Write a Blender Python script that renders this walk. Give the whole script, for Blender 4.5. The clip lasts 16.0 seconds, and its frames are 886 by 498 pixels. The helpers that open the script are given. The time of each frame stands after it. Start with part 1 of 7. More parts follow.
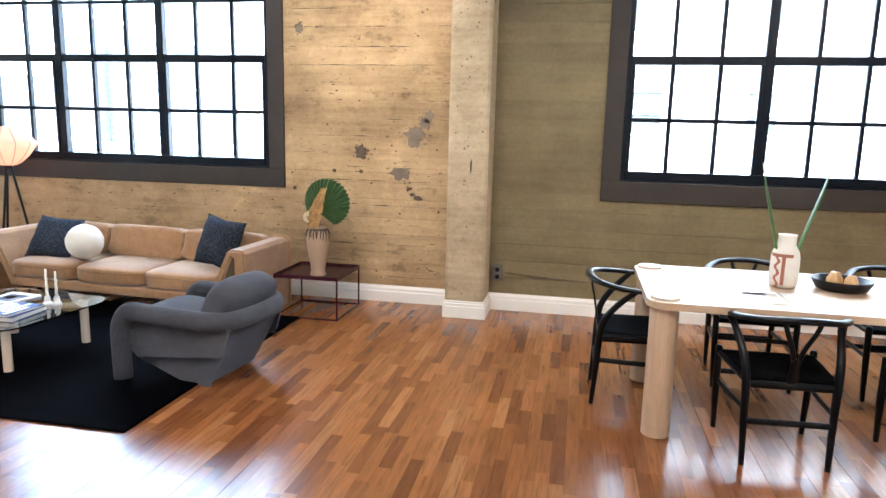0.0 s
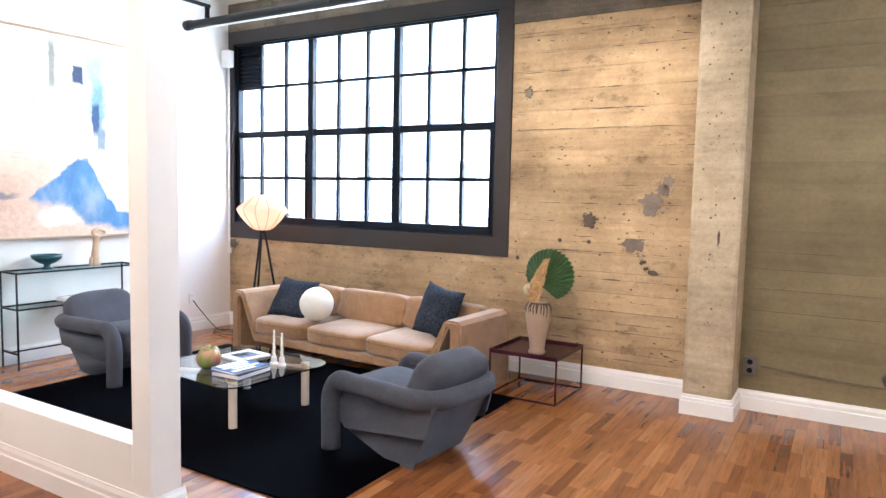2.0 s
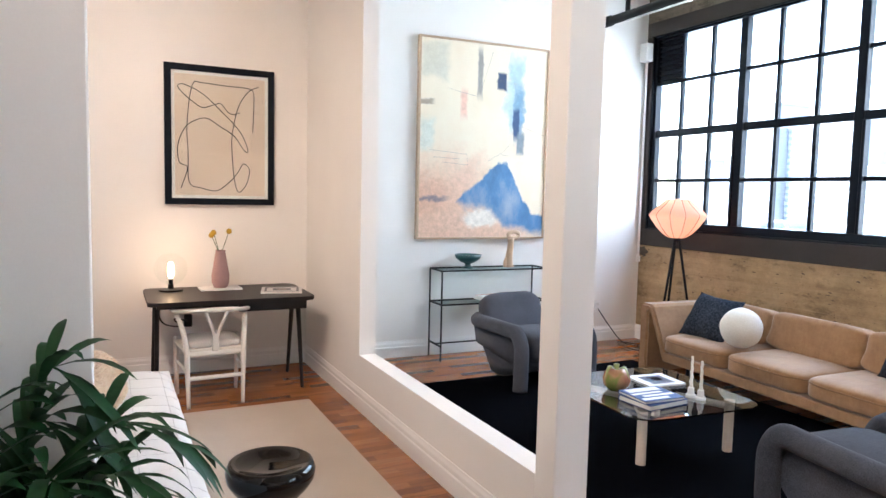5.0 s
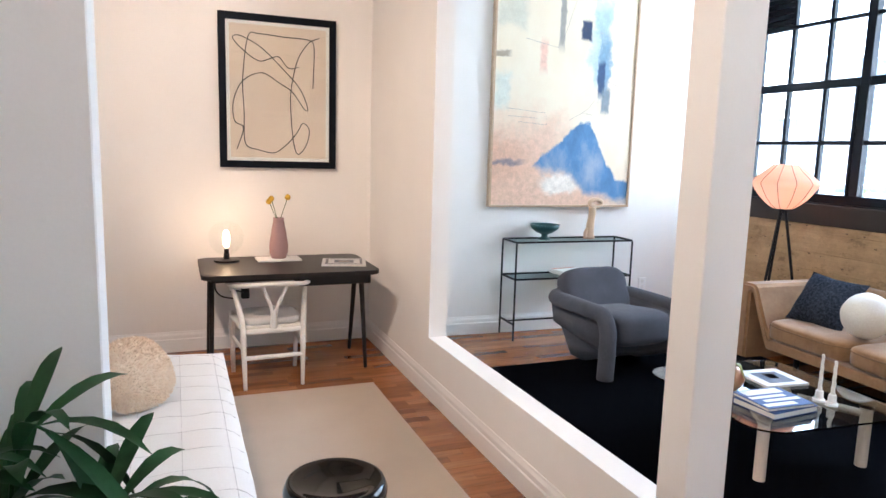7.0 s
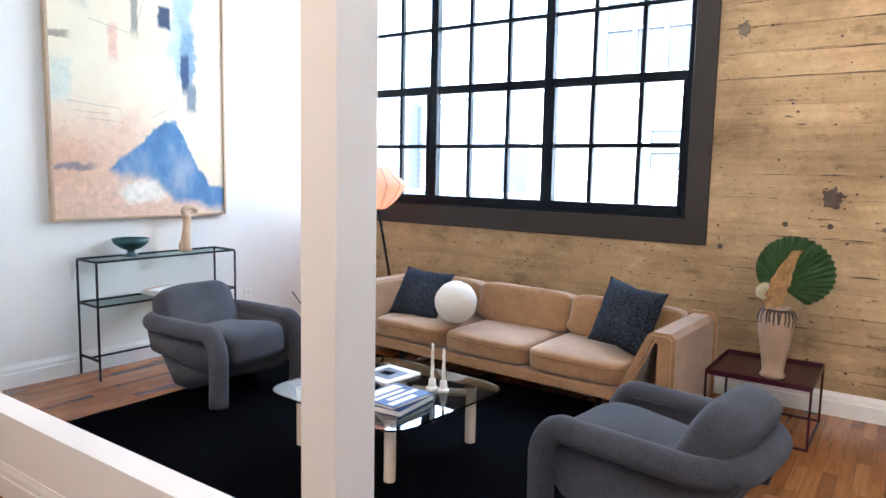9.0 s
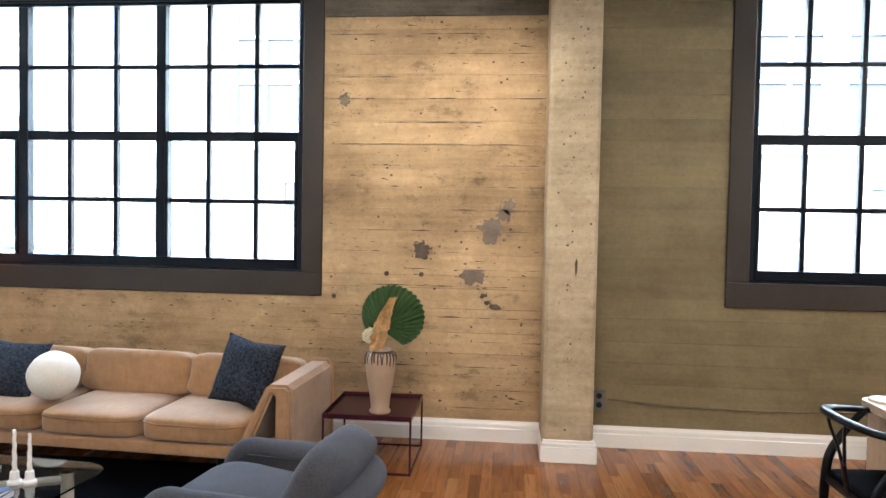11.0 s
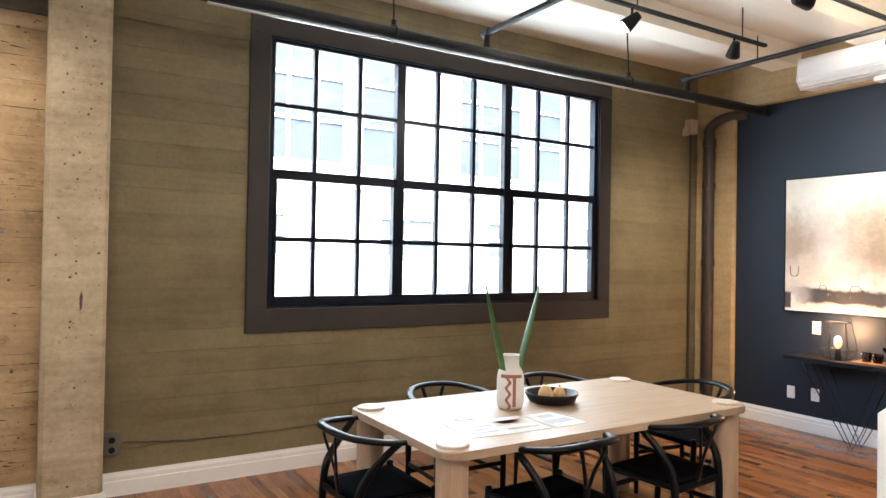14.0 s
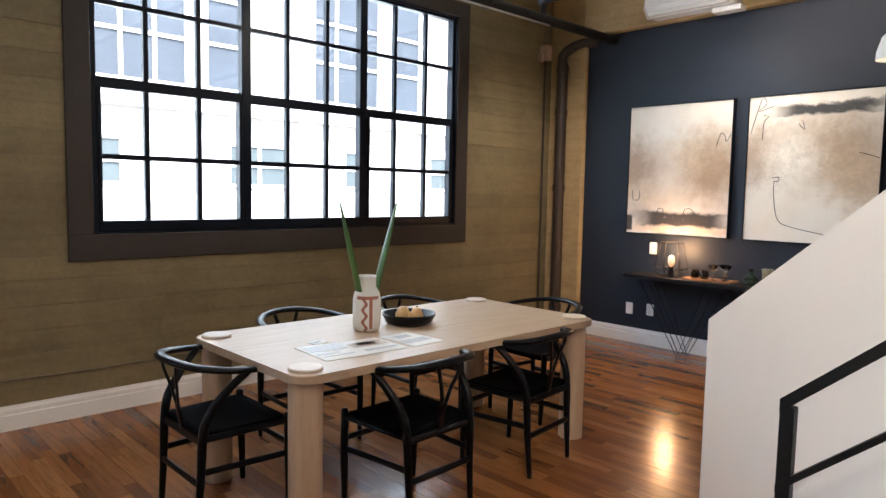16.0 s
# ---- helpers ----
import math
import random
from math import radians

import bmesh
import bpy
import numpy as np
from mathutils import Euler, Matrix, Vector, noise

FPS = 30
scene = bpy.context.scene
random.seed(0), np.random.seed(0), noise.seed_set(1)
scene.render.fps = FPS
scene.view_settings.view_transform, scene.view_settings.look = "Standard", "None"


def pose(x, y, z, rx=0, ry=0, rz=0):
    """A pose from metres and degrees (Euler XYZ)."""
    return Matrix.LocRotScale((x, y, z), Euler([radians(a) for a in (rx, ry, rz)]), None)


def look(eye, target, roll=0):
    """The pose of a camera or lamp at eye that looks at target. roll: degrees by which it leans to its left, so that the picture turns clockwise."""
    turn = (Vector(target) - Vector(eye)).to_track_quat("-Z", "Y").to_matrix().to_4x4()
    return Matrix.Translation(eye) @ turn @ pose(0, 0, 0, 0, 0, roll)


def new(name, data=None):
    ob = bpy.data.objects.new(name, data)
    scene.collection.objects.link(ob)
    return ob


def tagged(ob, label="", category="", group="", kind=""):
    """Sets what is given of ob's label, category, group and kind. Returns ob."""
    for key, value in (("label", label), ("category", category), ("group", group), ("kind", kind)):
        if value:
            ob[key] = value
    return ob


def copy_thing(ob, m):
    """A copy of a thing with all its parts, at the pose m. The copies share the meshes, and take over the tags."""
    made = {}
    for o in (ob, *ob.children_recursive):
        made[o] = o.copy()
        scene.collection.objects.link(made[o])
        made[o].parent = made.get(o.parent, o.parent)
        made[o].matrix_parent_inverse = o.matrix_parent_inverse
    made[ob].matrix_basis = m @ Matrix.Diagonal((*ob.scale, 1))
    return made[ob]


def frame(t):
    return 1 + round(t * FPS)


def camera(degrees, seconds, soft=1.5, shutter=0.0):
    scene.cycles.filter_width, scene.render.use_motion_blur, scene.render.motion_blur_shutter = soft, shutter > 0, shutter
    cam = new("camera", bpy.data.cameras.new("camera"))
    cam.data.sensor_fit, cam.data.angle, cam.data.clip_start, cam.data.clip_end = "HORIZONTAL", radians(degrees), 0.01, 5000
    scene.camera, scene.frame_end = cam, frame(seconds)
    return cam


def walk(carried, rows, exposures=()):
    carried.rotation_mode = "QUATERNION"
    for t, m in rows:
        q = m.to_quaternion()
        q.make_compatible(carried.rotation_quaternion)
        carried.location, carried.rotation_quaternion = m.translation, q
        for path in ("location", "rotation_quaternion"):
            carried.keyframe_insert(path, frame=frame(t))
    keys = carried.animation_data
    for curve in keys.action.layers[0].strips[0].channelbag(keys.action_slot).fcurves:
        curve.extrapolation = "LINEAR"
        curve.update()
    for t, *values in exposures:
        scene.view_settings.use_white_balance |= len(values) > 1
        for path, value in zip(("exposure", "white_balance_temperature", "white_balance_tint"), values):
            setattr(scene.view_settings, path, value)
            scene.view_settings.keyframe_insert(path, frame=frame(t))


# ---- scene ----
cam = camera(66.4, 16.0)
PATH = [
    (0, (-0.572, 0.239, 1.553), (-0.951, 2.171, 1.206), 1.4),
    (0.5, (-0.596, 0.356, 1.545), (-1.182, 2.246, 1.257), 1.3),
    (1, (-0.603, 0.479, 1.542), (-1.343, 2.323, 1.315), 1.3),
    (1.5, (-0.601, 0.592, 1.54), (-1.49, 2.373, 1.351), 1.2),
    (2, (-0.672, 0.689, 1.528), (-1.691, 2.402, 1.368), 1.2),
    (2.5, (-0.766, 0.773, 1.521), (-1.895, 2.419, 1.385), 1.3),
    (3, (-0.837, 0.852, 1.506), (-2.074, 2.418, 1.379), 1.3),
    (3.5, (-0.906, 0.943, 1.487), (-2.269, 2.401, 1.362), 1.2),
    (4, (-0.956, 0.994, 1.487), (-2.486, 2.275, 1.352), 1.1),
    (4.5, (-1.068, 1.018, 1.489), (-2.753, 2.084, 1.337), 1.2),
    (5, (-1.187, 1.016, 1.489), (-2.973, 1.899, 1.325), 1.3),
    (5.2, (-1.234, 1.009, 1.475), (-3.046, 1.838, 1.309), 1.3),
    (7.3, (-1.775, 1.132, 1.519), (-3.612, 1.866, 1.225), 1.5),
    (7.5, (-1.808, 1.157, 1.476), (-3.608, 1.985, 1.199), 1.2),
    (8, (-1.88, 1.256, 1.445), (-3.475, 2.433, 1.18), 1.2),
    (8.5, (-1.949, 1.302, 1.451), (-3.316, 2.739, 1.195), 1.1),
    (9, (-2.055, 1.29, 1.455), (-3.188, 2.922, 1.228), 1.2),
    (9.2, (-2.087, 1.281, 1.487), (-3.105, 2.987, 1.263), 1.2),
    (11.3, (-1.856, 1.276, 1.518), (-1.896, 3.275, 1.459), 1.0),
    (11.5, (-1.854, 1.278, 1.589), (-1.788, 3.276, 1.507), 1.0),
    (12, (-1.815, 1.283, 1.586), (-1.499, 3.257, 1.525), 1.0),
    (12.5, (-1.756, 1.277, 1.57), (-1.228, 3.206, 1.537), 1.0),
    (13, (-1.727, 1.269, 1.569), (-1.006, 3.134, 1.557), 1.1),
    (13.5, (-1.713, 1.261, 1.572), (-0.82, 3.051, 1.575), 1.0),
    (14, (-1.701, 1.263, 1.555), (-0.652, 2.966, 1.58), 1.0),
    (14.5, (-1.688, 1.262, 1.553), (-0.499, 2.87, 1.58), 1.1),
    (15, (-1.662, 1.288, 1.532), (-0.358, 2.804, 1.554), 1.1),
    (15.5, (-1.632, 1.336, 1.502), (-0.263, 2.793, 1.47), 1.1),
    (16, (-1.596, 1.376, 1.478), (-0.22, 2.818, 1.311), 1.1),
]
EXPOSURES = [(0, 5.02, 6000, 9), (1, 5.08, 5980, 11), (2, 5.10, 5950, 13), (3, 4.80, 5950, 14), (5, 4.53, 6030, 12), (8, 4.58, 5950, 12), (9, 4.57, 5980, 13), (11.5, 4.78, 6350, 9), (12.5, 4.74, 6550, 11), (14.5, 4.18, 6500, 12), (16, 3.72, 6500, 13)]
walk(cam, [(t, look(e, g, r)) for t, e, g, r in PATH], EXPOSURES)


# ---------------------------------------------------------------- world, sun, exposure
world = bpy.data.worlds.new("sky")
scene.world = world
world.use_nodes = True
wn = world.node_tree.nodes
sky = wn.new("ShaderNodeTexSky")
sky.sky_type, sky.sun_disc = "NISHITA", False
sky.sun_elevation, sky.sun_rotation = radians(48), radians(200)
sky.air_density, sky.dust_density = 1.0, 1.5
wn["Background"].inputs["Strength"].default_value = 0.15
world.node_tree.links.new(sky.outputs[0], wn["Background"].inputs["Color"])
sun = new("sun", bpy.data.lights.new("sun", "SUN"))
sun.data.energy, sun.data.angle, sun.data.color = 2.0, radians(0.5), (1.0, 0.95, 0.88)
sun.matrix_world = look((0, 0, 0), (0.22, 0.64, -0.74))
# the sky's light through the two window openings
for x, wide, power in ((-5.0, 3.1, 9.4), (1.4, 3.1, 10.0)):
    lamp = new("window_light", bpy.data.lights.new("window_light", "AREA"))
    lamp.data.shape, lamp.data.size, lamp.data.size_y = "RECTANGLE", wide, 1.9
    lamp.data.energy, lamp.data.color = power, (0.68, 0.85, 1.0)
    lamp.matrix_world = look((x, 6.36, 2.15), (x, 0.0, 2.15))

# ---------------------------------------------------------------- material helpers


def nodes_of(name):
    m = bpy.data.materials.new(name)
    m.use_nodes = True
    nt = m.node_tree
    return m, nt, nt.nodes["Principled BSDF"]


def link(nt, a, b):
    nt.links.new(a, b)


def mixed(nt, fac, a, b, blend="MIX"):
    n = nt.nodes.new("ShaderNodeMix")
    n.data_type, n.blend_type = "RGBA", blend
    for sock, v in ((0, fac), (6, a), (7, b)):
        if hasattr(v, "is_output"):
            nt.links.new(v, n.inputs[sock])
        else:
            n.inputs[sock].default_value = v if sock == 0 else (*v[:3], 1)
    return n.outputs[2]


def coords(nt, scale=(1, 1, 1), space="Object"):
    tc, mp = nt.nodes.new("ShaderNodeTexCoord"), nt.nodes.new("ShaderNodeMapping")
    mp.inputs["Scale"].default_value = scale
    nt.links.new(tc.outputs[space], mp.inputs[0])
    return mp.outputs[0]


def noise_of(nt, vec, scale, detail=4, rough=0.55):
    n = nt.nodes.new("ShaderNodeTexNoise")
    n.inputs["Scale"].default_value, n.inputs["Detail"].default_value, n.inputs["Roughness"].default_value = scale, detail, rough
    if vec is not None:
        nt.links.new(vec, n.inputs["Vector"])
    return n.outputs["Fac"]


def ramp_of(nt, fac, stops):
    r = nt.nodes.new("ShaderNodeValToRGB")
    el = r.color_ramp.elements
    while len(el) < len(stops):
        el.new(0.5)
    for e, (p, c) in zip(el, stops):
        e.position, e.color = p, (*c[:3], 1) if hasattr(c, "__len__") else (c, c, c, 1)
    nt.links.new(fac, r.inputs[0])
    return r.outputs[0]


def bump_of(nt, bsdf, height, strength=0.2, dist=0.01):
    b = nt.nodes.new("ShaderNodeBump")
    b.inputs["Strength"].default_value, b.inputs["Distance"].default_value = strength, dist
    nt.links.new(height, b.inputs["Height"])
    nt.links.new(b.outputs[0], bsdf.inputs["Normal"])


def plain(name, col, rough=0.5, metal=0.0, var=0.12, scale=6.0, bump=0.05, fine=60.0, spec=0.5, coat=0.0, sheen=0.0, stretch=(1, 1, 1)):
    """One surface with blotches at one scale and grain at a finer one."""
    m, nt, p = nodes_of(name)
    v = coords(nt, stretch)
    big, small = noise_of(nt, v, scale, 3), noise_of(nt, v, fine, 3)
    dark, light = tuple(c * (1 - var) for c in col), tuple(min(1, c * (1 + var)) for c in col)
    a = ramp_of(nt, big, ((0.3, dark), (0.7, light)))
    b = mixed(nt, 0.35, a, ramp_of(nt, small, ((0.3, dark), (0.7, light))))
    link(nt, b, p.inputs["Base Color"])
    p.inputs["Roughness"].default_value, p.inputs["Metallic"].default_value = rough, metal
    p.inputs["Specular IOR Level"].default_value = spec
    p.inputs["Coat Weight"].default_value = coat
    p.inputs["Sheen Weight"].default_value = sheen
    if bump:
        bump_of(nt, p, small, bump, 0.004)
    return m


def woven(name, dark, light, scale, contrast=0.2, bump=0.5, sheen=0.3):
    m, nt, p = nodes_of(name)
    v = coords(nt)
    f = noise_of(nt, v, scale, 5, 0.7)
    g = noise_of(nt, v, 4, 2)
    c = ramp_of(nt, f, ((0.5 - contrast, dark), (0.5 + contrast, light)))
    c = mixed(nt, 0.25, c, ramp_of(nt, g, ((0.3, dark), (0.7, light))))
    link(nt, c, p.inputs["Base Color"])
    p.inputs["Roughness"].default_value, p.inputs["Sheen Weight"].default_value = 0.95, sheen
    p.inputs["Specular IOR Level"].default_value = 0.05
    bump_of(nt, p, f, bump, 0.004)
    return m


def velvet(name, dark, light):
    """Brushed pile: strokes of nap at hand size, fine fibre, a soft sheen."""
    m, nt, p = nodes_of(name)
    nap = noise_of(nt, coords(nt, (1, 1, 1.6)), 5.5, 6, 0.68)
    strokes = noise_of(nt, coords(nt, (3, 1, 1)), 11, 4, 0.6)
    fibre = noise_of(nt, coords(nt), 240, 3, 0.6)
    mid = tuple((a + b) / 2 for a, b in zip(dark, light))
    c = mixed(nt, 0.35, ramp_of(nt, nap, ((0.30, dark), (0.5, mid), (0.70, light))), ramp_of(nt, strokes, ((0.3, dark), (0.7, light))))
    c = mixed(nt, 0.25, c, ramp_of(nt, fibre, ((0.3, 0.7), (0.7, 1.1))), "MULTIPLY")
    link(nt, c, p.inputs["Base Color"])
    p.inputs["Roughness"].default_value, p.inputs["Sheen Weight"].default_value = 0.75, 0.5
    p.inputs["Specular IOR Level"].default_value = 0.2
    bump_of(nt, p, nap, 0.25, 0.012)
    return m


def wood(name, dark, light, rough=0.4, axis=0, coat=0.0, scale=1.0):
    m, nt, p = nodes_of(name)
    s = [14 * scale] * 3
    s[axis] = 1.2 * scale
    v = coords(nt, s)
    f = noise_of(nt, v, 2.5, 6, 0.6)
    g = noise_of(nt, v, 14, 3, 0.7)
    c = mixed(nt, 0.35, ramp_of(nt, f, ((0.3, dark), (0.7, light))), ramp_of(nt, g, ((0.3, dark), (0.7, light))))
    link(nt, c, p.inputs["Base Color"])
    p.inputs["Roughness"].default_value, p.inputs["Coat Weight"].default_value = rough, coat
    bump_of(nt, p, g, 0.08, 0.003)
    return m


def concrete(name, tones, patchy=0.5, rough=0.85, stain=0.25):
    """Board-marked concrete: blotches, long streaks along the boards, pits."""
    m, nt, p = nodes_of(name)
    v = coords(nt)
    blot = noise_of(nt, v, 1.6, 6, 0.62)
    streak = noise_of(nt, coords(nt, (0.7, 0.7, 9)), 2.2, 5, 0.65)
    grain = noise_of(nt, v, 38, 4, 0.7)
    a = ramp_of(nt, blot, ((0.32, tones[0]), (0.5, tones[1]), (0.68, tones[2])))
    b = ramp_of(nt, streak, ((0.3, tones[0]), (0.5, tones[1]), (0.7, tones[2])))
    c = mixed(nt, 0.34, a, b)
    isl = ramp_of(nt, nt.nodes.new("ShaderNodeObjectInfo").outputs["Random"], ((0.0, 0.84), (1.0, 1.06)))
    c = mixed(nt, 0.8, c, isl, "MULTIPLY")
    c = mixed(nt, 0.35, c, ramp_of(nt, grain, ((0.3, 0.55), (0.62, 1.0))), "MULTIPLY")
    vor = nt.nodes.new("ShaderNodeTexVoronoi")
    vor.inputs["Scale"].default_value = 17
    link(nt, v, vor.inputs["Vector"])
    pits = ramp_of(nt, vor.outputs["Distance"], ((0.045, 0.12), (0.085, 1.0)))
    where = ramp_of(nt, noise_of(nt, v, 3.1, 2), ((0.5, 0.0), (0.6, patchy)))
    c = mixed(nt, where, c, mixed(nt, 1.0, c, pits, "MULTIPLY"))
    # grey damp stains and pale scuffs
    blotch = ramp_of(nt, noise_of(nt, coords(nt, (1, 1, 1.7)), 4.2, 8, 0.72), ((0.30, 1.28), (0.42, 1.0), (0.56, 1.0), (0.66, 0.58)))
    c = mixed(nt, stain, c, blotch, "MULTIPLY")
    speck = ramp_of(nt, noise_of(nt, coords(nt, (1, 1, 2.5)), 26, 5, 0.75), ((0.60, 1.0), (0.68, 0.5)))
    c = mixed(nt, stain, c, speck, "MULTIPLY")
    link(nt, c, p.inputs["Base Color"])
    p.inputs["Roughness"].default_value = rough
    p.inputs["Specular IOR Level"].default_value = 0.25
    hgt = mixed(nt, 0.5, grain, streak)
    bump_of(nt, p, hgt, 0.5, 0.008)
    return m


def glowing(name, col, power, base=(0.8, 0.8, 0.8)):
    m, nt, p = nodes_of(name)
    p.inputs["Base Color"].default_value = (*base, 1)
    p.inputs["Emission Color"].default_value, p.inputs["Emission Strength"].default_value = (*col, 1), power
    return m


def glass(name, tint=(1, 1, 1), rough=0.0, ior=1.45):
    m, nt, p = nodes_of(name)
    p.inputs["Base Color"].default_value = (*tint, 1)
    p.inputs["Roughness"].default_value, p.inputs["IOR"].default_value = rough, ior
    p.inputs["Transmission Weight"].default_value = 1.0
    return m


def pane_glass(name, tint=(0.97, 0.985, 0.98)):
    """Thin window glass: clear, with the reflection of a flat pane."""
    m = bpy.data.materials.new(name)
    m.use_nodes = True
    nt = m.node_tree
    nt.nodes.remove(nt.nodes["Principled BSDF"])
    out = nt.nodes["Material Output"]
    tr, gl, mx = (nt.nodes.new(k) for k in ("ShaderNodeBsdfTransparent", "ShaderNodeBsdfGlossy", "ShaderNodeMixShader"))
    tr.inputs[0].default_value = (*tint, 1)
    gl.inputs["Roughness"].default_value = 0.01
    mx.inputs[0].default_value = 0.035
    link(nt, tr.outputs[0], mx.inputs[1])
    link(nt, gl.outputs[0], mx.inputs[2])
    link(nt, mx.outputs[0], out.inputs[0])
    return m


def floor_material(name, random_socket):
    """Reddish laminate strips: each strip its own tone, long grain, satin lacquer."""
    m, nt, p = nodes_of(name)
    if random_socket == "object":
        rnd = nt.nodes.new("ShaderNodeObjectInfo").outputs["Random"]
    else:
        rnd = nt.nodes.new("ShaderNodeNewGeometry").outputs["Random Per Island"]
    tone = ramp_of(nt, rnd, ((0.0, (0.160, 0.052, 0.017)), (0.2, (0.228, 0.077, 0.024)), (0.5, (0.290, 0.104, 0.031)), (0.8, (0.335, 0.126, 0.039)), (1.0, (0.385, 0.163, 0.056))))
    geo = nt.nodes.new("ShaderNodeNewGeometry")
    mp = nt.nodes.new("ShaderNodeMapping")
    mp.inputs["Scale"].default_value = (28, 2.2, 1)
    link(nt, geo.outputs["Position"], mp.inputs[0])
    off = nt.nodes.new("ShaderNodeVectorMath")
    off.operation = "SCALE"
    off.inputs[0].default_value = (37, 91, 0)
    link(nt, rnd, off.inputs["Scale"])
    add = nt.nodes.new("ShaderNodeVectorMath")
    link(nt, mp.outputs[0], add.inputs[0])
    link(nt, off.outputs[0], add.inputs[1])
    grain = noise_of(nt, add.outputs[0], 1.6, 6, 0.65)
    c = mixed(nt, 0.8, tone, ramp_of(nt, grain, ((0.28, 0.42), (0.48, 0.92), (0.75, 1.22))), "MULTIPLY")
    link(nt, c, p.inputs["Base Color"])
    worn = noise_of(nt, geo.outputs["Position"], 2.3, 4)
    r = nt.nodes.new("ShaderNodeMapRange")
    r.inputs["To Min"].default_value, r.inputs["To Max"].default_value = 0.15, 0.29
    link(nt, worn, r.inputs[0])
    link(nt, r.outputs[0], p.inputs["Roughness"])
    p.inputs["Specular IOR Level"].default_value = 0.6
    bump_of(nt, p, grain, 0.02, 0.001)
    return m


M_WHITE = plain("white_wall_paint", (0.80, 0.78, 0.75), 0.6, var=0.03, scale=2.0, bump=0.06, fine=140)
M_TRIMWHITE = plain("white_gloss_paint", (0.82, 0.81, 0.79), 0.35, var=0.03, scale=3, bump=0.02)
M_NAVY = plain("navy_wall_paint", (0.017, 0.0235, 0.037), 0.55, var=0.08, scale=2.0, bump=0.06, fine=140)
M_CONC = concrete("board_marked_concrete", ((0.235, 0.155, 0.085), (0.45, 0.310, 0.172), (0.58, 0.425, 0.25)), 1.0, stain=0.9)
M_COL = concrete("column_concrete", ((0.29, 0.228, 0.15), (0.46, 0.37, 0.25), (0.58, 0.49, 0.355)), 0.9, stain=0.6)
M_OLIVE = concrete("olive_painted_concrete", ((0.15, 0.115, 0.062), (0.207, 0.165, 0.09), (0.26, 0.21, 0.116)), 0.15, 0.6)
M_DARKCONC = concrete("grey_weathered_concrete", ((0.055, 0.044, 0.033), (0.14, 0.115, 0.085), (0.25, 0.20, 0.145)), 0.7, stain=0.9)
M_BEAM = concrete("beam_concrete", ((0.34, 0.235, 0.11), (0.50, 0.36, 0.18), (0.60, 0.45, 0.25)), 0.6)
M_PATCH = plain("grey_plaster", (0.19, 0.152, 0.122), 1.0, var=0.3, scale=9, bump=0.3, spec=0.1)
M_CHIP = plain("dark_chip", (0.10, 0.076, 0.06), 1.0, var=0.3, scale=20, bump=0.3, spec=0.1)
M_SURROUND = plain("taupe_surround_paint", (0.041, 0.033, 0.030), 0.6, var=0.14, scale=3, bump=0.15, fine=70)
M_STEELBLACK = plain("black_steel_paint", (0.0042, 0.0068, 0.0125), 0.4, var=0.2, scale=9, bump=0.05)
M_CEIL = plain("ceiling_white_paint", (0.82, 0.76, 0.65), 0.8, var=0.07, scale=1.5, bump=0.25, fine=45)
M_FLOOR_OB = floor_material("laminate_strip", "object")
M_FLOOR_IS = floor_material("laminate_rest", "island")
M_JOINT = plain("dark_joint", (0.03, 0.012, 0.006), 0.8, var=0.1)
M_RUG = woven("black_wool", (0.0003, 0.0004, 0.0009), (0.0011, 0.0014, 0.0030), 160, 0.2, 0.8, 0.0)
M_BEIGERUG = woven("beige_flatweave", (0.42, 0.33, 0.255), (0.56, 0.46, 0.365), 220, 0.2, 0.5)
M_VELVET = velvet("tan_velvet", (0.255, 0.135, 0.062), (0.43, 0.248, 0.124))
M_GREYFAB = woven("blue_grey_wool", (0.028, 0.030, 0.038), (0.102, 0.107, 0.128), 170, 0.2, 0.6, 0.1)
M_NAVYFAB = woven("navy_boucle", (0.0012, 0.0022, 0.006), (0.055, 0.067, 0.092), 62, 0.14, 1.0, 0.0)
M_WHITEFAB = woven("white_boucle", (0.70, 0.66, 0.58), (0.86, 0.83, 0.77), 110, 0.2, 0.7)
M_FUR = woven("cream_fur", (0.80, 0.60, 0.43), (0.93, 0.80, 0.64), 30, 0.2, 0.2, 0.6)
M_OAK = wood("pale_oak", (0.40, 0.27, 0.17), (0.55, 0.41, 0.285), 0.42, 0)
M_OAKLEG = wood("pale_oak_upright", (0.45, 0.30, 0.19), (0.62, 0.45, 0.31), 0.45, 2)
M_TABLELEG = wood("whitened_oak", (0.55, 0.43, 0.33), (0.70, 0.58, 0.47), 0.5, 2)
M_BLACKWOOD = wood("black_lacquered_beech", (0.0014, 0.0016, 0.0024), (0.003, 0.0034, 0.005), 0.34, 2)
M_BLACKCORD = woven("black_paper_cord", (0.0008, 0.001, 0.0014), (0.003, 0.0035, 0.0055), 130, 0.2, 0.8, 0.0)
M_WHITEWOOD = plain("white_lacquered_wood", (0.74, 0.72, 0.68), 0.35, var=0.05)
M_BLACKMETAL = plain("black_metal", (0.012, 0.012, 0.014), 0.4, 0.3, var=0.2)
M_CHROME = plain("bright_conduit_steel", (0.62, 0.62, 0.62), 0.28, 1.0, var=0.1)
M_PLUM = plain("plum_lacquer", (0.045, 0.010, 0.018), 0.25, var=0.15)
M_BEIGECER = plain("beige_ceramic", (0.40, 0.285, 0.20), 0.5, var=0.1, scale=12, bump=0.1)
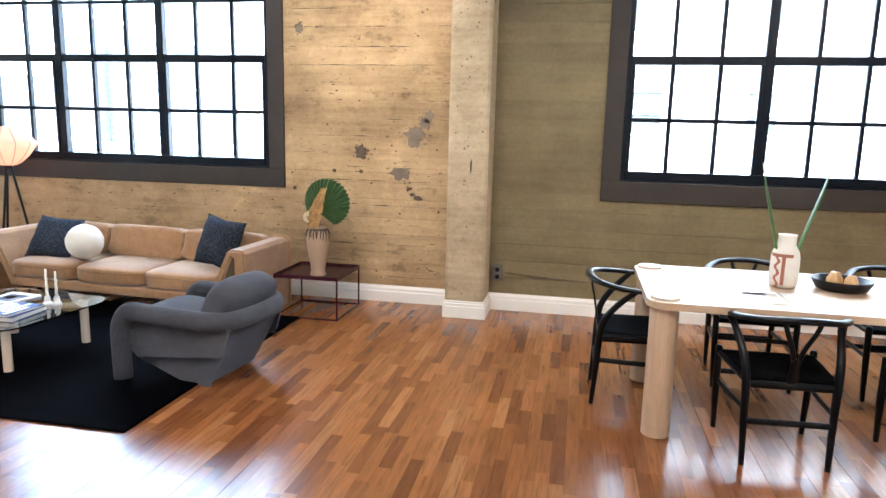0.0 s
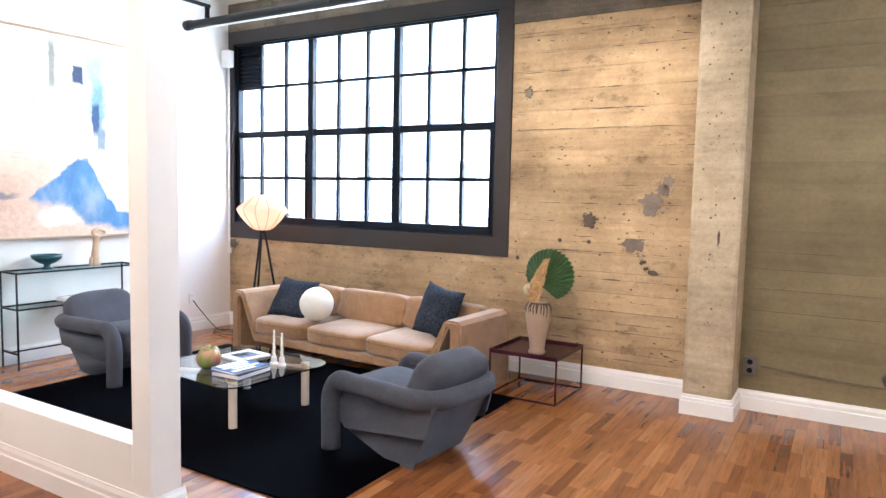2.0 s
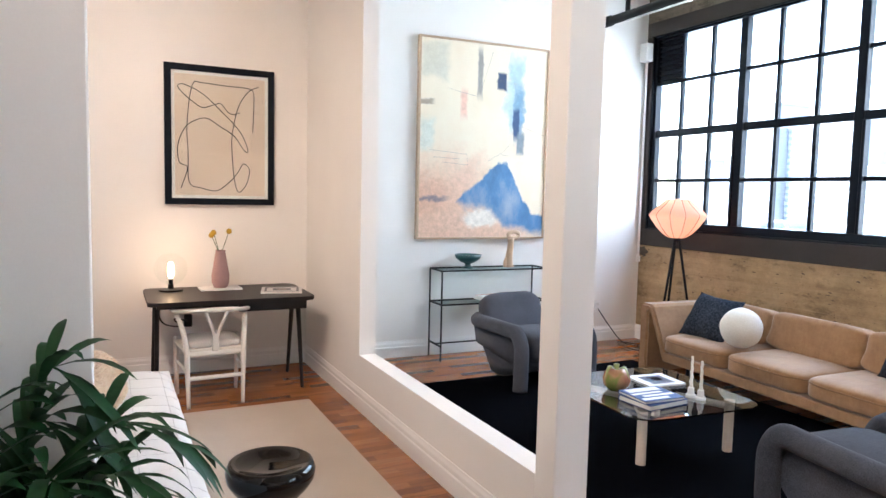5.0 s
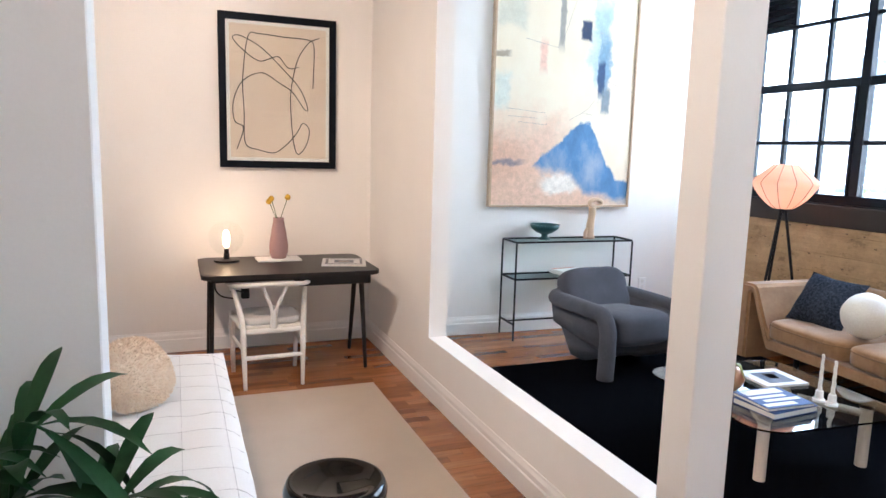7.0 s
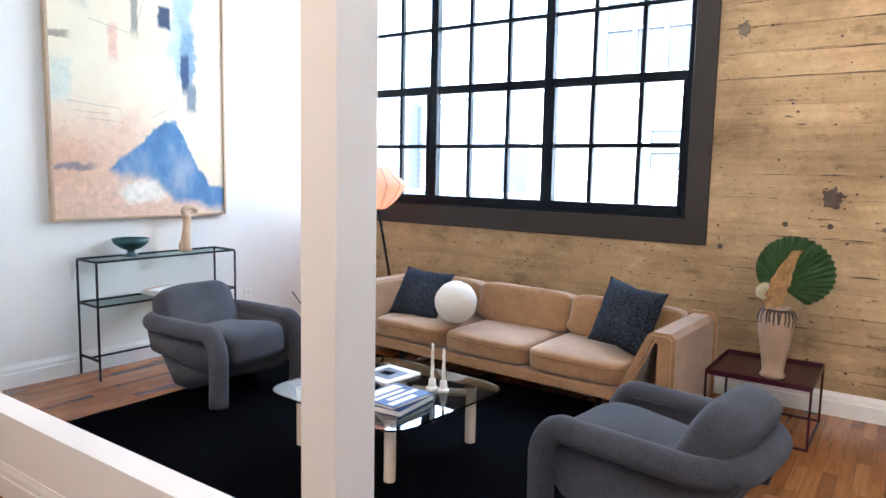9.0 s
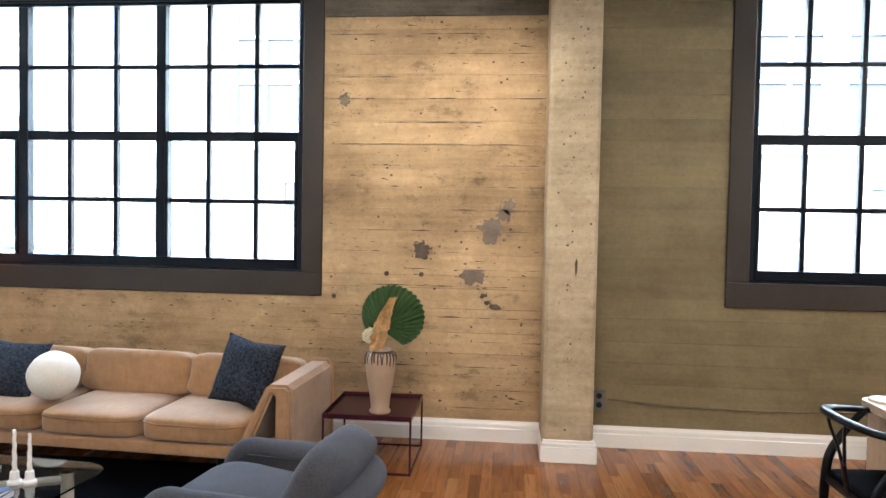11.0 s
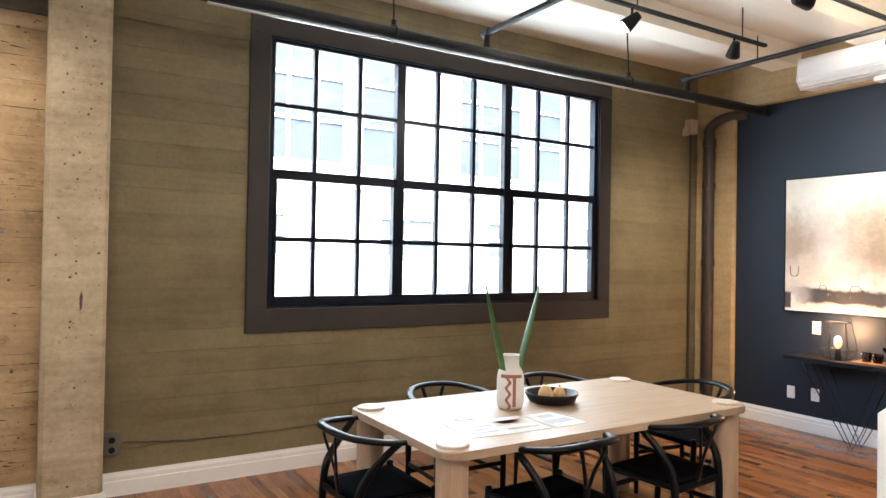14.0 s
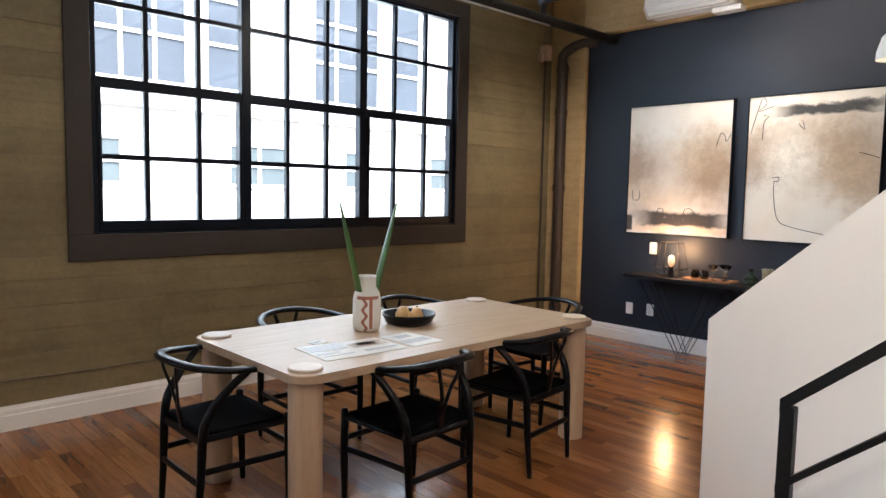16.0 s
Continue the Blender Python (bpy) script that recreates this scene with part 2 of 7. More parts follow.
M_DRIP = plain("dark_glaze", (0.035, 0.018, 0.014), 0.3, var=0.3, scale=30)
M_PANE = pane_glass("window_pane")
M_TABLEGLASS = glass("table_glass", (0.93, 0.98, 0.97))
for m_dark, spec in ((M_BLACKWOOD, 0.22), (M_STEELBLACK, 0.15), (M_RUG, 0.02), (M_BLACKCORD, 0.05), (M_BLACKMETAL, 0.25), (M_NAVY, 0.25), (M_SURROUND, 0.25), (M_NAVYFAB, 0.1), (M_OAK, 0.3)):
    next(n for n in m_dark.node_tree.nodes if n.type == "BSDF_PRINCIPLED").inputs["Specular IOR Level"].default_value = spec
M_CLEAR = glass("clear_glass", (0.98, 0.98, 0.97))
M_CONSGLASS = pane_glass("shelf_glass", (0.80, 0.88, 0.88))

# ---------------------------------------------------------------- mesh helpers


def mesh_object(name, bm, mat, smooth=False):
    me = bpy.data.meshes.new(name)
    bm.normal_update()
    bm.to_mesh(me)
    bm.free()
    for mm in mat if isinstance(mat, (list, tuple)) else [mat]:
        me.materials.append(mm)
    if smooth:
        for f in me.polygons:
            f.use_smooth = True
    return new(name, me)


def part(name, bm, mat, parent, label="", smooth=False):
    ob = mesh_object(name, bm, mat, smooth)
    ob.parent = parent
    return tagged(ob, label)


def thing(name, m, label, category, group="", kind=""):
    ob = new(name)
    ob.empty_display_size = 0.1
    ob.matrix_basis = m
    return tagged(ob, label, category, group, kind)


def structure(name, bm, mat, label, category, smooth=False):
    return tagged(mesh_object(name, bm, mat, smooth), label, category, kind="structure")


def box(bm, x0, x1, y0, y1, z0, z1, bevel=0.0, seg=2):
    r = bmesh.ops.create_cube(bm, size=1)
    vs = r["verts"]
    for v in vs:
        v.co = ((x0 + x1) / 2 + v.co.x * (x1 - x0), (y0 + y1) / 2 + v.co.y * (y1 - y0), (z0 + z1) / 2 + v.co.z * (z1 - z0))
    if bevel:
        es = list({e for v in vs for e in v.link_edges})
        bmesh.ops.bevel(bm, geom=es, offset=bevel, segments=seg, affect="EDGES", profile=0.5)
    return bm


def boxed(*a, **k):
    return box(bmesh.new(), *a, **k)


def tube(bm, pts, r, seg=10, closed=False, flat=(1.0, 1.0), up=None):
    """A swept round section. r: one radius or one per point; flat: section's scale across and up."""
    pts = [Vector(p) for p in pts]
    n = len(pts)
    rs = r if hasattr(r, "__len__") else [r] * n
    rings, ref = [], None
    for i, p in enumerate(pts):
        a, b = (pts[(i - 1) % n], pts[(i + 1) % n]) if closed else (pts[max(i - 1, 0)], pts[min(i + 1, n - 1)])
        d = (b - a).normalized()
        if up is not None:
            ref = Vector(up)
        elif ref is None:
            ref = Vector((0, 0, 1)) if abs(d.z) < 0.9 else Vector((1, 0, 0))
        side = d.cross(ref)
        side.normalize()
        nor = side.cross(d).normalized()
        ref = nor
        rings.append([bm.verts.new(p + rs[i] * (flat[0] * math.cos(t) * side + flat[1] * math.sin(t) * nor)) for t in (2 * math.pi * k / seg for k in range(seg))])
    for i in range(n if closed else n - 1):
        u, w = rings[i], rings[(i + 1) % n]
        for k in range(seg):
            bm.faces.new((u[k], u[(k + 1) % seg], w[(k + 1) % seg], w[k]))
    if not closed:
        bm.faces.new(rings[0][::-1])
        bm.faces.new(rings[-1])
    return bm


def curve_pts(ctrl, per=8):
    """Points of a smooth curve through the given ones."""
    c = [Vector(p) for p in ctrl]
    c = [2 * c[0] - c[1]] + c + [2 * c[-1] - c[-2]]
    out = []
    for i in range(1, len(c) - 2):
        for k in range(per):
            t = k / per
            a, b, d, e = c[i - 1], c[i], c[i + 1], c[i + 2]
            out.append(0.5 * (2 * b + (d - a) * t + (2 * a - 5 * b + 4 * d - e) * t * t + (3 * b - a - 3 * d + e) * t ** 3))
    return out + [c[-2]]


def lathe(bm, prof, seg=28, at=(0, 0, 0)):
    """A turned body: prof is (radius, height) from below; radius 0 closes it."""
    o = Vector(at)
    rings = []
    for r, z in prof:
        if r <= 1e-6:
            rings.append([bm.verts.new(o + Vector((0, 0, z)))])
        else:
            rings.append([bm.verts.new(o + Vector((r * math.cos(2 * math.pi * k / seg), r * math.sin(2 * math.pi * k / seg), z))) for k in range(seg)])
    for u, w in zip(rings, rings[1:]):
        for k in range(seg):
            j = (k + 1) % seg
            if len(u) == 1 and len(w) == 1:
                continue
            if len(u) == 1:
                bm.faces.new((u[0], w[j], w[k]))
            elif len(w) == 1:
                bm.faces.new((u[k], u[j], w[0]))
            else:
                bm.faces.new((u[k], u[j], w[j], w[k]))
    return bm


def soft_block(bm, sx, sy, sz, m=None, e=0.35, seg=28, puff=0.0, wave=0.0):
    """A stuffed cushion: a superellipsoid of half sizes sx, sy, sz."""
    def sp(v, p):
        return math.copysign(abs(v) ** p, v)
    rings = []
    rows = seg // 2
    for i in range(rows + 1):
        la = -math.pi / 2 + math.pi * i / rows
        ring = []
        for k in range(seg):
            lo = 2 * math.pi * k / seg
            x, y, z = sp(math.cos(la), e) * sp(math.cos(lo), e), sp(math.cos(la), e) * sp(math.sin(lo), e), sp(math.sin(la), e)
            q = 1 + puff * (1 - max(abs(x), abs(y)) ** 2) if puff else 1.0
            w = 1 + wave * noise.noise(Vector((x * 2.1, y * 2.1, z * 2.1 + sx * 31))) if wave else 1.0
            co = Vector((x * sx * w, y * sy * w, z * sz * q * w))
            ring.append(bm.verts.new(m @ co if m is not None else co))
        rings.append(ring)
    for u, w in zip(rings, rings[1:]):
        for k in range(seg):
            bm.faces.new((u[k], u[(k + 1) % seg], w[(k + 1) % seg], w[k]))
    bmesh.ops.remove_doubles(bm, verts=bm.verts, dist=1e-5)
    return bm


def extrude_profile(bm, prof, y0, y1, m=None):
    """A closed outline in x, z drawn out along y."""
    a = [bm.verts.new(Vector((x, y0, z))) for x, z in prof]
    b = [bm.verts.new(Vector((x, y1, z))) for x, z in prof]
    n = len(prof)
    for i in range(n):
        bm.faces.new((a[i], a[(i + 1) % n], b[(i + 1) % n], b[i]))
    bm.faces.new(a[::-1])
    bm.faces.new(b)
    bmesh.ops.recalc_face_normals(bm, faces=list({f for v in a for f in v.link_faces}))
    if m is not None:
        for v in a + b:
            v.co = m @ v.co
    return bm


def rounded_outline(x0, x1, y0, y1, r, seg=6):
    out = []
    for cx, cy, a0 in ((x1 - r, y1 - r, 0), (x0 + r, y1 - r, 90), (x0 + r, y0 + r, 180), (x1 - r, y0 + r, 270)):
        for k in range(seg + 1):
            a = radians(a0 + 90 * k / seg)
            out.append((cx + r * math.cos(a), cy + r * math.sin(a)))
    return out


def slab(bm, outline, z0, z1, bevel=0.0):
    a = [bm.verts.new((x, y, z0)) for x, y in outline]
    b = [bm.verts.new((x, y, z1)) for x, y in outline]
    n = len(a)
    side = [bm.faces.new((a[i], a[(i + 1) % n], b[(i + 1) % n], b[i])) for i in range(n)]
    lo, hi = bm.faces.new(a[::-1]), bm.faces.new(b)
    if bevel:
        bmesh.ops.bevel(bm, geom=list(hi.edges) + list(lo.edges), offset=bevel, segments=2, affect="EDGES", profile=0.5)
    return bm


# ---------------------------------------------------------------- structure
XL, XR, YW, YB, ZC = -6.91, 4.486, 6.035, -2.6, 3.56
WIN = {"window_1": (-6.58, -3.34, 1.168, 3.125), "window_2": (-0.235, 2.99, 1.168, 3.125)}
# The white wall of the lounge stands a little askew: from this corner to that.
WX0, WX1 = -6.80, -6.665
SKEW = math.degrees(math.atan2(WX1 - WX0, 6.035 - 2.65))

structure("ground", boxed(-400, 400, -60, 900, -9.2, -9.0), plain("street_ground", (0.30, 0.29, 0.27), 0.9, scale=0.3), "pale paved street far below the windows", "ground")
structure("floor", boxed(XL - 0.2, XR + 0.2, YB - 0.2, YW + 0.3, -0.2, -0.006), M_JOINT, "reddish laminate strip floor with satin lacquer", "floor")


def board_wall(wall, mat, x0, x1, z0, z1, y, thick, board=0.155, jitter=0.004, seed=1):
    """A cast wall of level boards, each board's print a little in or out of its neighbours."""
    rng = random.Random(seed)
    z = z0
    while z < z1 - 1e-4:
        top = min(z1, z + board * rng.uniform(0.9, 1.1))
        if z1 - top < 0.04:
            top = z1
        x = x0
        while x < x1 - 1e-4:
            end = min(x1, x + rng.uniform(1.6, 3.4))
            if x1 - end < 0.4:
                end = x1
            d = rng.uniform(0, jitter)
            part("board_print", boxed(x, end - 0.0006, y + d, y + jitter + 0.02, z, top - 0.0025), mat, wall)
            x = end
        z = top


# The street wall: bare concrete left of the column, olive paint right of it, both with a window opening.
w1, w2 = WIN["window_1"], WIN["window_2"]
XC = -1.45
BACK = YW + 0.015
bm = boxed(XL - 0.2, XC, BACK, YW + 0.13, 0, w1[2])
box(bm, w1[1], XC, BACK, YW + 0.13, w1[2], 2.985)
box(bm, XL - 0.2, w1[0], BACK, YW + 0.13, w1[2], 2.985)
wall_bare = structure("wall_north_bare", bm, M_CONC, "bare board-marked concrete wall with holes and chips", "wall")
for a, sd in (((XL, XC, 0, w1[2]), 3), ((w1[1], XC, w1[2], 2.985), 4), ((XL, w1[0], w1[2], 2.985), 5)):
    board_wall(wall_bare, M_CONC, *a, YW, 0.32, seed=sd)
bm = boxed(XL - 0.2, XC, YW - 0.012, YW + 0.13, w1[3], ZC)
box(bm, w1[1], XC, YW - 0.012, YW + 0.13, 2.985, w1[3])
box(bm, XL - 0.2, w1[0], YW - 0.012, YW + 0.13, 2.985, w1[3])
structure("wall_north_lintel", bm, M_DARKCONC, "dark grey weathered concrete band above the bare wall", "wall")
bm = boxed(XC, XR + 0.2, BACK, YW + 0.13, 0, w2[2])
box(bm, XC, w2[0], BACK, YW + 0.13, w2[2], w2[3])
box(bm, w2[1], XR + 0.2, BACK, YW + 0.13, w2[2], w2[3])
box(bm, XC, XR + 0.2, BACK, YW + 0.13, w2[3], ZC)
wall_olive = structure("wall_north_olive", bm, M_OLIVE, "olive-painted board-marked concrete wall", "wall")
for a, sd in (((XC, XR, 0, w2[2]), 8), ((XC, w2[0], w2[2], w2[3]), 9), ((w2[1], XR, w2[2], w2[3]), 10), ((XC, XR, w2[3], ZC), 11)):
    board_wall(wall_olive, M_OLIVE, *a, YW, 0.32, seed=sd, jitter=0.0015)

# Column between the windows, with chamfered edges.
bm = boxed(-1.618, -1.29, 5.675, YW + 0.1, 0, ZC, bevel=0.022, seg=1)
column = structure("column", bm, M_COL, "rough grey-tan concrete column with pitted faces", "column")
bm = boxed(4.435, XR + 0.25, 5.59, YW + 0.05, 0, ZC, bevel=0.015, seg=1)
structure("corner_column", bm, M_BEAM, "tan concrete corner column behind the black drain pipe", "column")

structure("wall_west", boxed(XL - 0.2, XL, YB - 0.2, 2.6, 0, ZC), M_WHITE, "plain white painted wall", "wall")
bm = bmesh.new()
extrude_profile(bm, [(2.6, WX0 - 0.002), (YW, WX1), (YW, XL - 0.2), (2.6, XL - 0.2)], 0, ZC, Matrix(((0, 0, 1, 0), (1, 0, 0, 0), (0, 1, 0, 0), (0, 0, 0, 1))))
structure("wall_west_lounge", bm, M_WHITE, "plain white painted wall of the lounge", "wall")


def on_west(along, off, z, rz=0.0):
    """A place on the lounge's white wall: metres along it from the partition, out from it, and up."""
    a = radians(SKEW)
    return pose(WX0 + math.sin(a) * along + math.cos(a) * off, 2.65 + math.cos(a) * along - math.sin(a) * off, z, 0, 0, rz - SKEW)

structure("wall_east", boxed(XR, XR + 0.2, YB - 0.2, 5.59, 0, 3.11), M_NAVY, "matt dark navy painted wall", "wall")
# Assumed back wall, never in view: closes the room and bounces light.
structure("unseen_wall_south", boxed(XL, XR, YB - 0.2, YB, 0, ZC), M_WHITE, "plain white painted wall", "wall")
structure("east_beam", boxed(XR - 0.10, XR + 0.25, YB - 0.2, 5.59, 3.11, ZC, bevel=0.012, seg=1), M_BEAM, "rough tan concrete beam above the navy wall", "beam")

# Ceiling slab with joists that run along the street wall.
bm = boxed(XL - 0.2, XR + 0.25, YB - 0.2, YW + 0.13, ZC, ZC + 0.2)
for k in range(9):
    yj = 5.02 - 0.86 * k
    extrude_profile(bm, [(-0.19, ZC + 0.01), (-0.13, ZC - 0.16), (0.13, ZC - 0.16), (0.19, ZC + 0.01)], XL, XR - 0.1, Matrix.Translation((0, yj, 0)) @ Matrix.Rotation(radians(90), 4, "Z") @ Matrix.Scale(-1, 4, (0, 1, 0)))
structure("ceiling", bm, M_CEIL, "white painted concrete ceiling with joists", "ceiling")

# Partition with the tall framed opening, its post, and the bedroom side wall.
PY0, PY1 = 2.535, 2.695
OX0, OX1, OZ = -5.515, -3.38, 0.374
PYS = 2.65
bm = boxed(XL, OX0, PY0, PYS, 0, ZC)
box(bm, OX0, OX1, PY0, PYS, 0, OZ, 0)
box(bm, OX0, OX1, PY0, PYS, 3.3, ZC, 0)
structure("partition_wall", bm, M_WHITE, "white partition with a tall open frame and low sill", "wall")
structure("partition_post", boxed(OX1, -3.25, PY0, PY1, 0, ZC, bevel=0.003, seg=1), M_WHITE, "slim white square post of the partition", "post")
structure("bedroom_wall", boxed(-3.12, -3.0, YB, 0.975, 0, ZC, bevel=0.003, seg=1), M_WHITE, "white wall end beside the daybed", "wall")


def baseboard(name, p, q, inward, mat=M_TRIMWHITE, h=0.15, d=0.018):
    """A moulded skirting from p to q; inward is the side on which it stands proud."""
    p, q, nrm = Vector((*p, 0)), Vector((*q, 0)), Vector((*inward, 0))
    prof = [(0, 0), (d, 0), (d, h * 0.62), (d * 0.72, h * 0.66), (d * 0.72, h * 0.82), (d * 0.35, h * 0.94), (d * 0.3, h), (0, h)]
    bm = bmesh.new()
    a = [bm.verts.new(p + nrm * u + Vector((0, 0, v))) for u, v in prof]
    b = [bm.verts.new(q + nrm * u + Vector((0, 0, v))) for u, v in prof]
    for i in range(len(prof)):
        j = (i + 1) % len(prof)
        bm.faces.new((a[i], a[j], b[j], b[i]))
    bm.faces.new(a[::-1])
    bm.faces.new(b)
    bmesh.ops.recalc_face_normals(bm, faces=bm.faces)
    return structure(name, bm, mat, "white moulded baseboard along the wall", "baseboard")


baseboard("baseboard_north_1", (WX1, YW), (-1.605, YW), (0, -1))
baseboard("baseboard_north_2", (-1.29, YW), (4.435, YW), (0, -1))
bm = bmesh.new()
for h0, h1, g in ((0, 0.10, 0.024), (0.10, 0.125, 0.017), (0.125, 0.145, 0.008)):
    box(bm, -1.605 - g, -1.29 + g, 5.675 - g, YW - 0.03, h0, h1, 0.003, 1)
structure("column_base", bm, M_TRIMWHITE, "white moulded base around the column", "baseboard")
baseboard("baseboard_west_1", (WX0, PYS), (WX1, YW - 0.02), (1, 0))
baseboard("baseboard_west_2", (XL, YB), (XL, PY0), (1, 0))
baseboard("baseboard_partition_1", (XL + 0.02, PY0), (-3.25, PY0), (0, -1))
baseboard("baseboard_partition_2", (WX0 + 0.02, PYS), (OX1, PYS), (0, 1))
baseboard("baseboard_post", (-3.25, PY0 - 0.018), (-3.25, PY1 + 0.018), (1, 0))
baseboard("baseboard_east", (XR, YB), (XR, 5.585), (-1, 0))


# ---------------------------------------------------------------- windows
def steel_window(name, x0, x1, z0, z1, vent=False):
    """A steel sash of three bays, three panes wide and four high, in a flat painted surround."""
    win = tagged(new(name), "black steel factory window with small panes", "window", kind="structure")
    yg = YW + 0.062
    t = 0.15
    for nm, b in (("sill_band", (x0 - t, x1 + t, z0 - 0.17, z0)), ("head_band", (x0 - t, x1 + t, z1, z1 + 0.14)), ("jamb_band", (x0 - t, x0, z0, z1)), ("jamb_band", (x1, x1 + t, z0, z1))):
        if b[0] < WX1:
            b = (WX1 + 0.002, *b[1:])
        part(nm, boxed(b[0], b[1], YW - 0.016, YW + 0.02, b[2], b[3], bevel=0.004, seg=1), M_SURROUND, win, "taupe painted flat surround")
    for nm, b in (("reveal", (x0, x0 + 0.012, z0, z1)), ("reveal", (x1 - 0.012, x1, z0, z1)), ("reveal", (x0 + 0.012, x1 - 0.012, z1 - 0.012, z1)), ("window_sill", (x0 + 0.012, x1 - 0.012, z0, z0 + 0.012))):
        part(nm, boxed(b[0], b[1], YW - 0.005, YW + 0.125, b[2], b[3]), M_STEELBLACK, win)
    f = 0.03
    fx0, fx1, fz0, fz1 = x0 + 0.012, x1 - 0.012, z0 + 0.012, z1 - 0.012
    gx0, gx1, gz0, gz1 = fx0 + f, fx1 - f, fz0 + 0.072, fz1 - 0.025
    frame_bm = bmesh.new()
    for b in ((fx0, gx0, fz0, fz1), (gx1, fx1, fz0, fz1), (gx0, gx1, fz0, gz0), (gx0, gx1, gz1, fz1)):
        box(frame_bm, b[0], b[1], yg - 0.045, yg + 0.035, b[2], b[3], 0.004, 1)
    part("window_frame", frame_bm, M_STEELBLACK, win)
    mull, bar = 0.075, 0.034
    bay = (gx1 - gx0 - 2 * mull) / 3
    zs = [(gz0, gz0 + 0.399), (gz0 + 0.433, gz0 + 0.853), (gz0 + 0.923, gz0 + 1.377), (gz0 + 1.409, gz1)]
    for i in range(2):
        xm = gx0 + bay * (i + 1) + mull * i
        part("mullion", boxed(xm, xm + mull, yg - 0.04, yg + 0.03, gz0, gz1, bevel=0.004, seg=1), M_STEELBLACK, win)
    for i in range(3):
        bx = gx0 + i * (bay + mull)
        for r in range(3):
            part("glazing_bar", boxed(bx, bx + bay, yg - 0.028, yg + 0.018, zs[r][1], zs[r + 1][0], bevel=0.003, seg=1), M_STEELBLACK, win)
        for r in range(4):
            sash = 0.026 if i != 1 and r < 2 else 0.0
            sx, sw = bx + sash, bay - 2 * sash
            wide = 0.328
            side = (sw - 2 * bar - wide) / 2
            cells = [(sx, side), (sx + side + bar, wide), (sx + side + wide + 2 * bar, side)]
            for c in range(2):
                xb = cells[c][0] + cells[c][1]
                part("glazing_bar", boxed(xb, xb + bar, yg - 0.026, yg + 0.016, zs[r][0], zs[r][1], bevel=0.003, seg=1), M_STEELBLACK, win)
            for c in range(3):
                px, cw = cells[c]
                if vent and i == 0 and c == 0 and r == 3:
                    lv = bmesh.new()
                    box(lv, px, px + cw, yg + 0.01, yg + 0.02, zs[r][0], zs[r][1])
                    for s in range(9):
                        zz = zs[r][0] + (s + 0.5) * (zs[r][1] - zs[r][0]) / 9
                        box(lv, px + 0.012, px + cw - 0.012, yg - 0.03, yg + 0.01, zz - 0.006, zz + 0.006)
                    part("vent_louvre", lv, M_STEELBLACK, win, "black slatted vent in one pane")
                    continue
                pane = part("pane", boxed(px, px + cw, yg - 0.002, yg + 0.002, zs[r][0], zs[r][1]), M_PANE, win)
                pane.visible_shadow = False
        if i != 1:
            sb = bmesh.new()
            e = 0.026
            for b in ((bx, bx + e, gz0, zs[1][1]), (bx + bay - e, bx + bay, gz0, zs[1][1])):
                box(sb, b[0], b[1], yg - 0.05, yg + 0.016, b[2], b[3], 0.003, 1)
            part("sash_frame", sb, M_STEELBLACK, win)
    return win


steel_window("window_1", *WIN["window_1"], vent=True)
steel_window("window_2", *WIN["window_2"])

# ---------------------------------------------------------------- outside
M_FACADE = plain("white_render_facade", (0.40, 0.40, 0.39), 0.8, var=0.04, scale=0.5, bump=0.05)
M_FACADEGLASS = plain("blue_facade_glass", (0.038, 0.047, 0.060), 0.5, var=0.25, scale=0.4, bump=0, spec=0.15)
M_FACADEWIN = plain("pale_grey_blind", (0.050, 0.064, 0.070), 0.4, var=0.15, scale=0.8, bump=0, spec=0.15)
# Distance haze is put into the blue-grey of these two tower colours.
M_TOWER = plain("haze_tinted_tower_wall", (0.19, 0.21, 0.235), 0.8, var=0.08, scale=0.1, bump=0)
M_TOWERGLASS = plain("haze_tinted_tower_glass", (0.085, 0.115, 0.145), 0.4, var=0.12, scale=0.1, bump=0)
M_FOLIAGE = plain("tree_leaves", (0.085, 0.12, 0.05), 0.8, var=0.4, scale=1.5, bump=0.2)
M_BARK = plain("tree_bark", (0.12, 0.09, 0.06), 0.9, var=0.3)


def facade_window(b, x0, x1, z0, z1, y, mat, cols, rows):
    w = part("window", boxed(x0, x1, y - 0.02, y + 0.2, z0, z1), mat, b)
    fb = bmesh.new()
    t = 0.05
    for i in range(cols + 1):
        xx = x0 + (x1 - x0) * i / cols
        box(fb, xx - t, xx + t, y - 0.08, y - 0.02, z0 - t, z1 + t)
    for i in range(rows + 1):
        zz = z0 + (z1 - z0) * i / rows
        box(fb, x0 - t, x1 + t, y - 0.075, y - 0.02, zz - t, zz + t)
    part("frame", fb, M_FACADE, w)


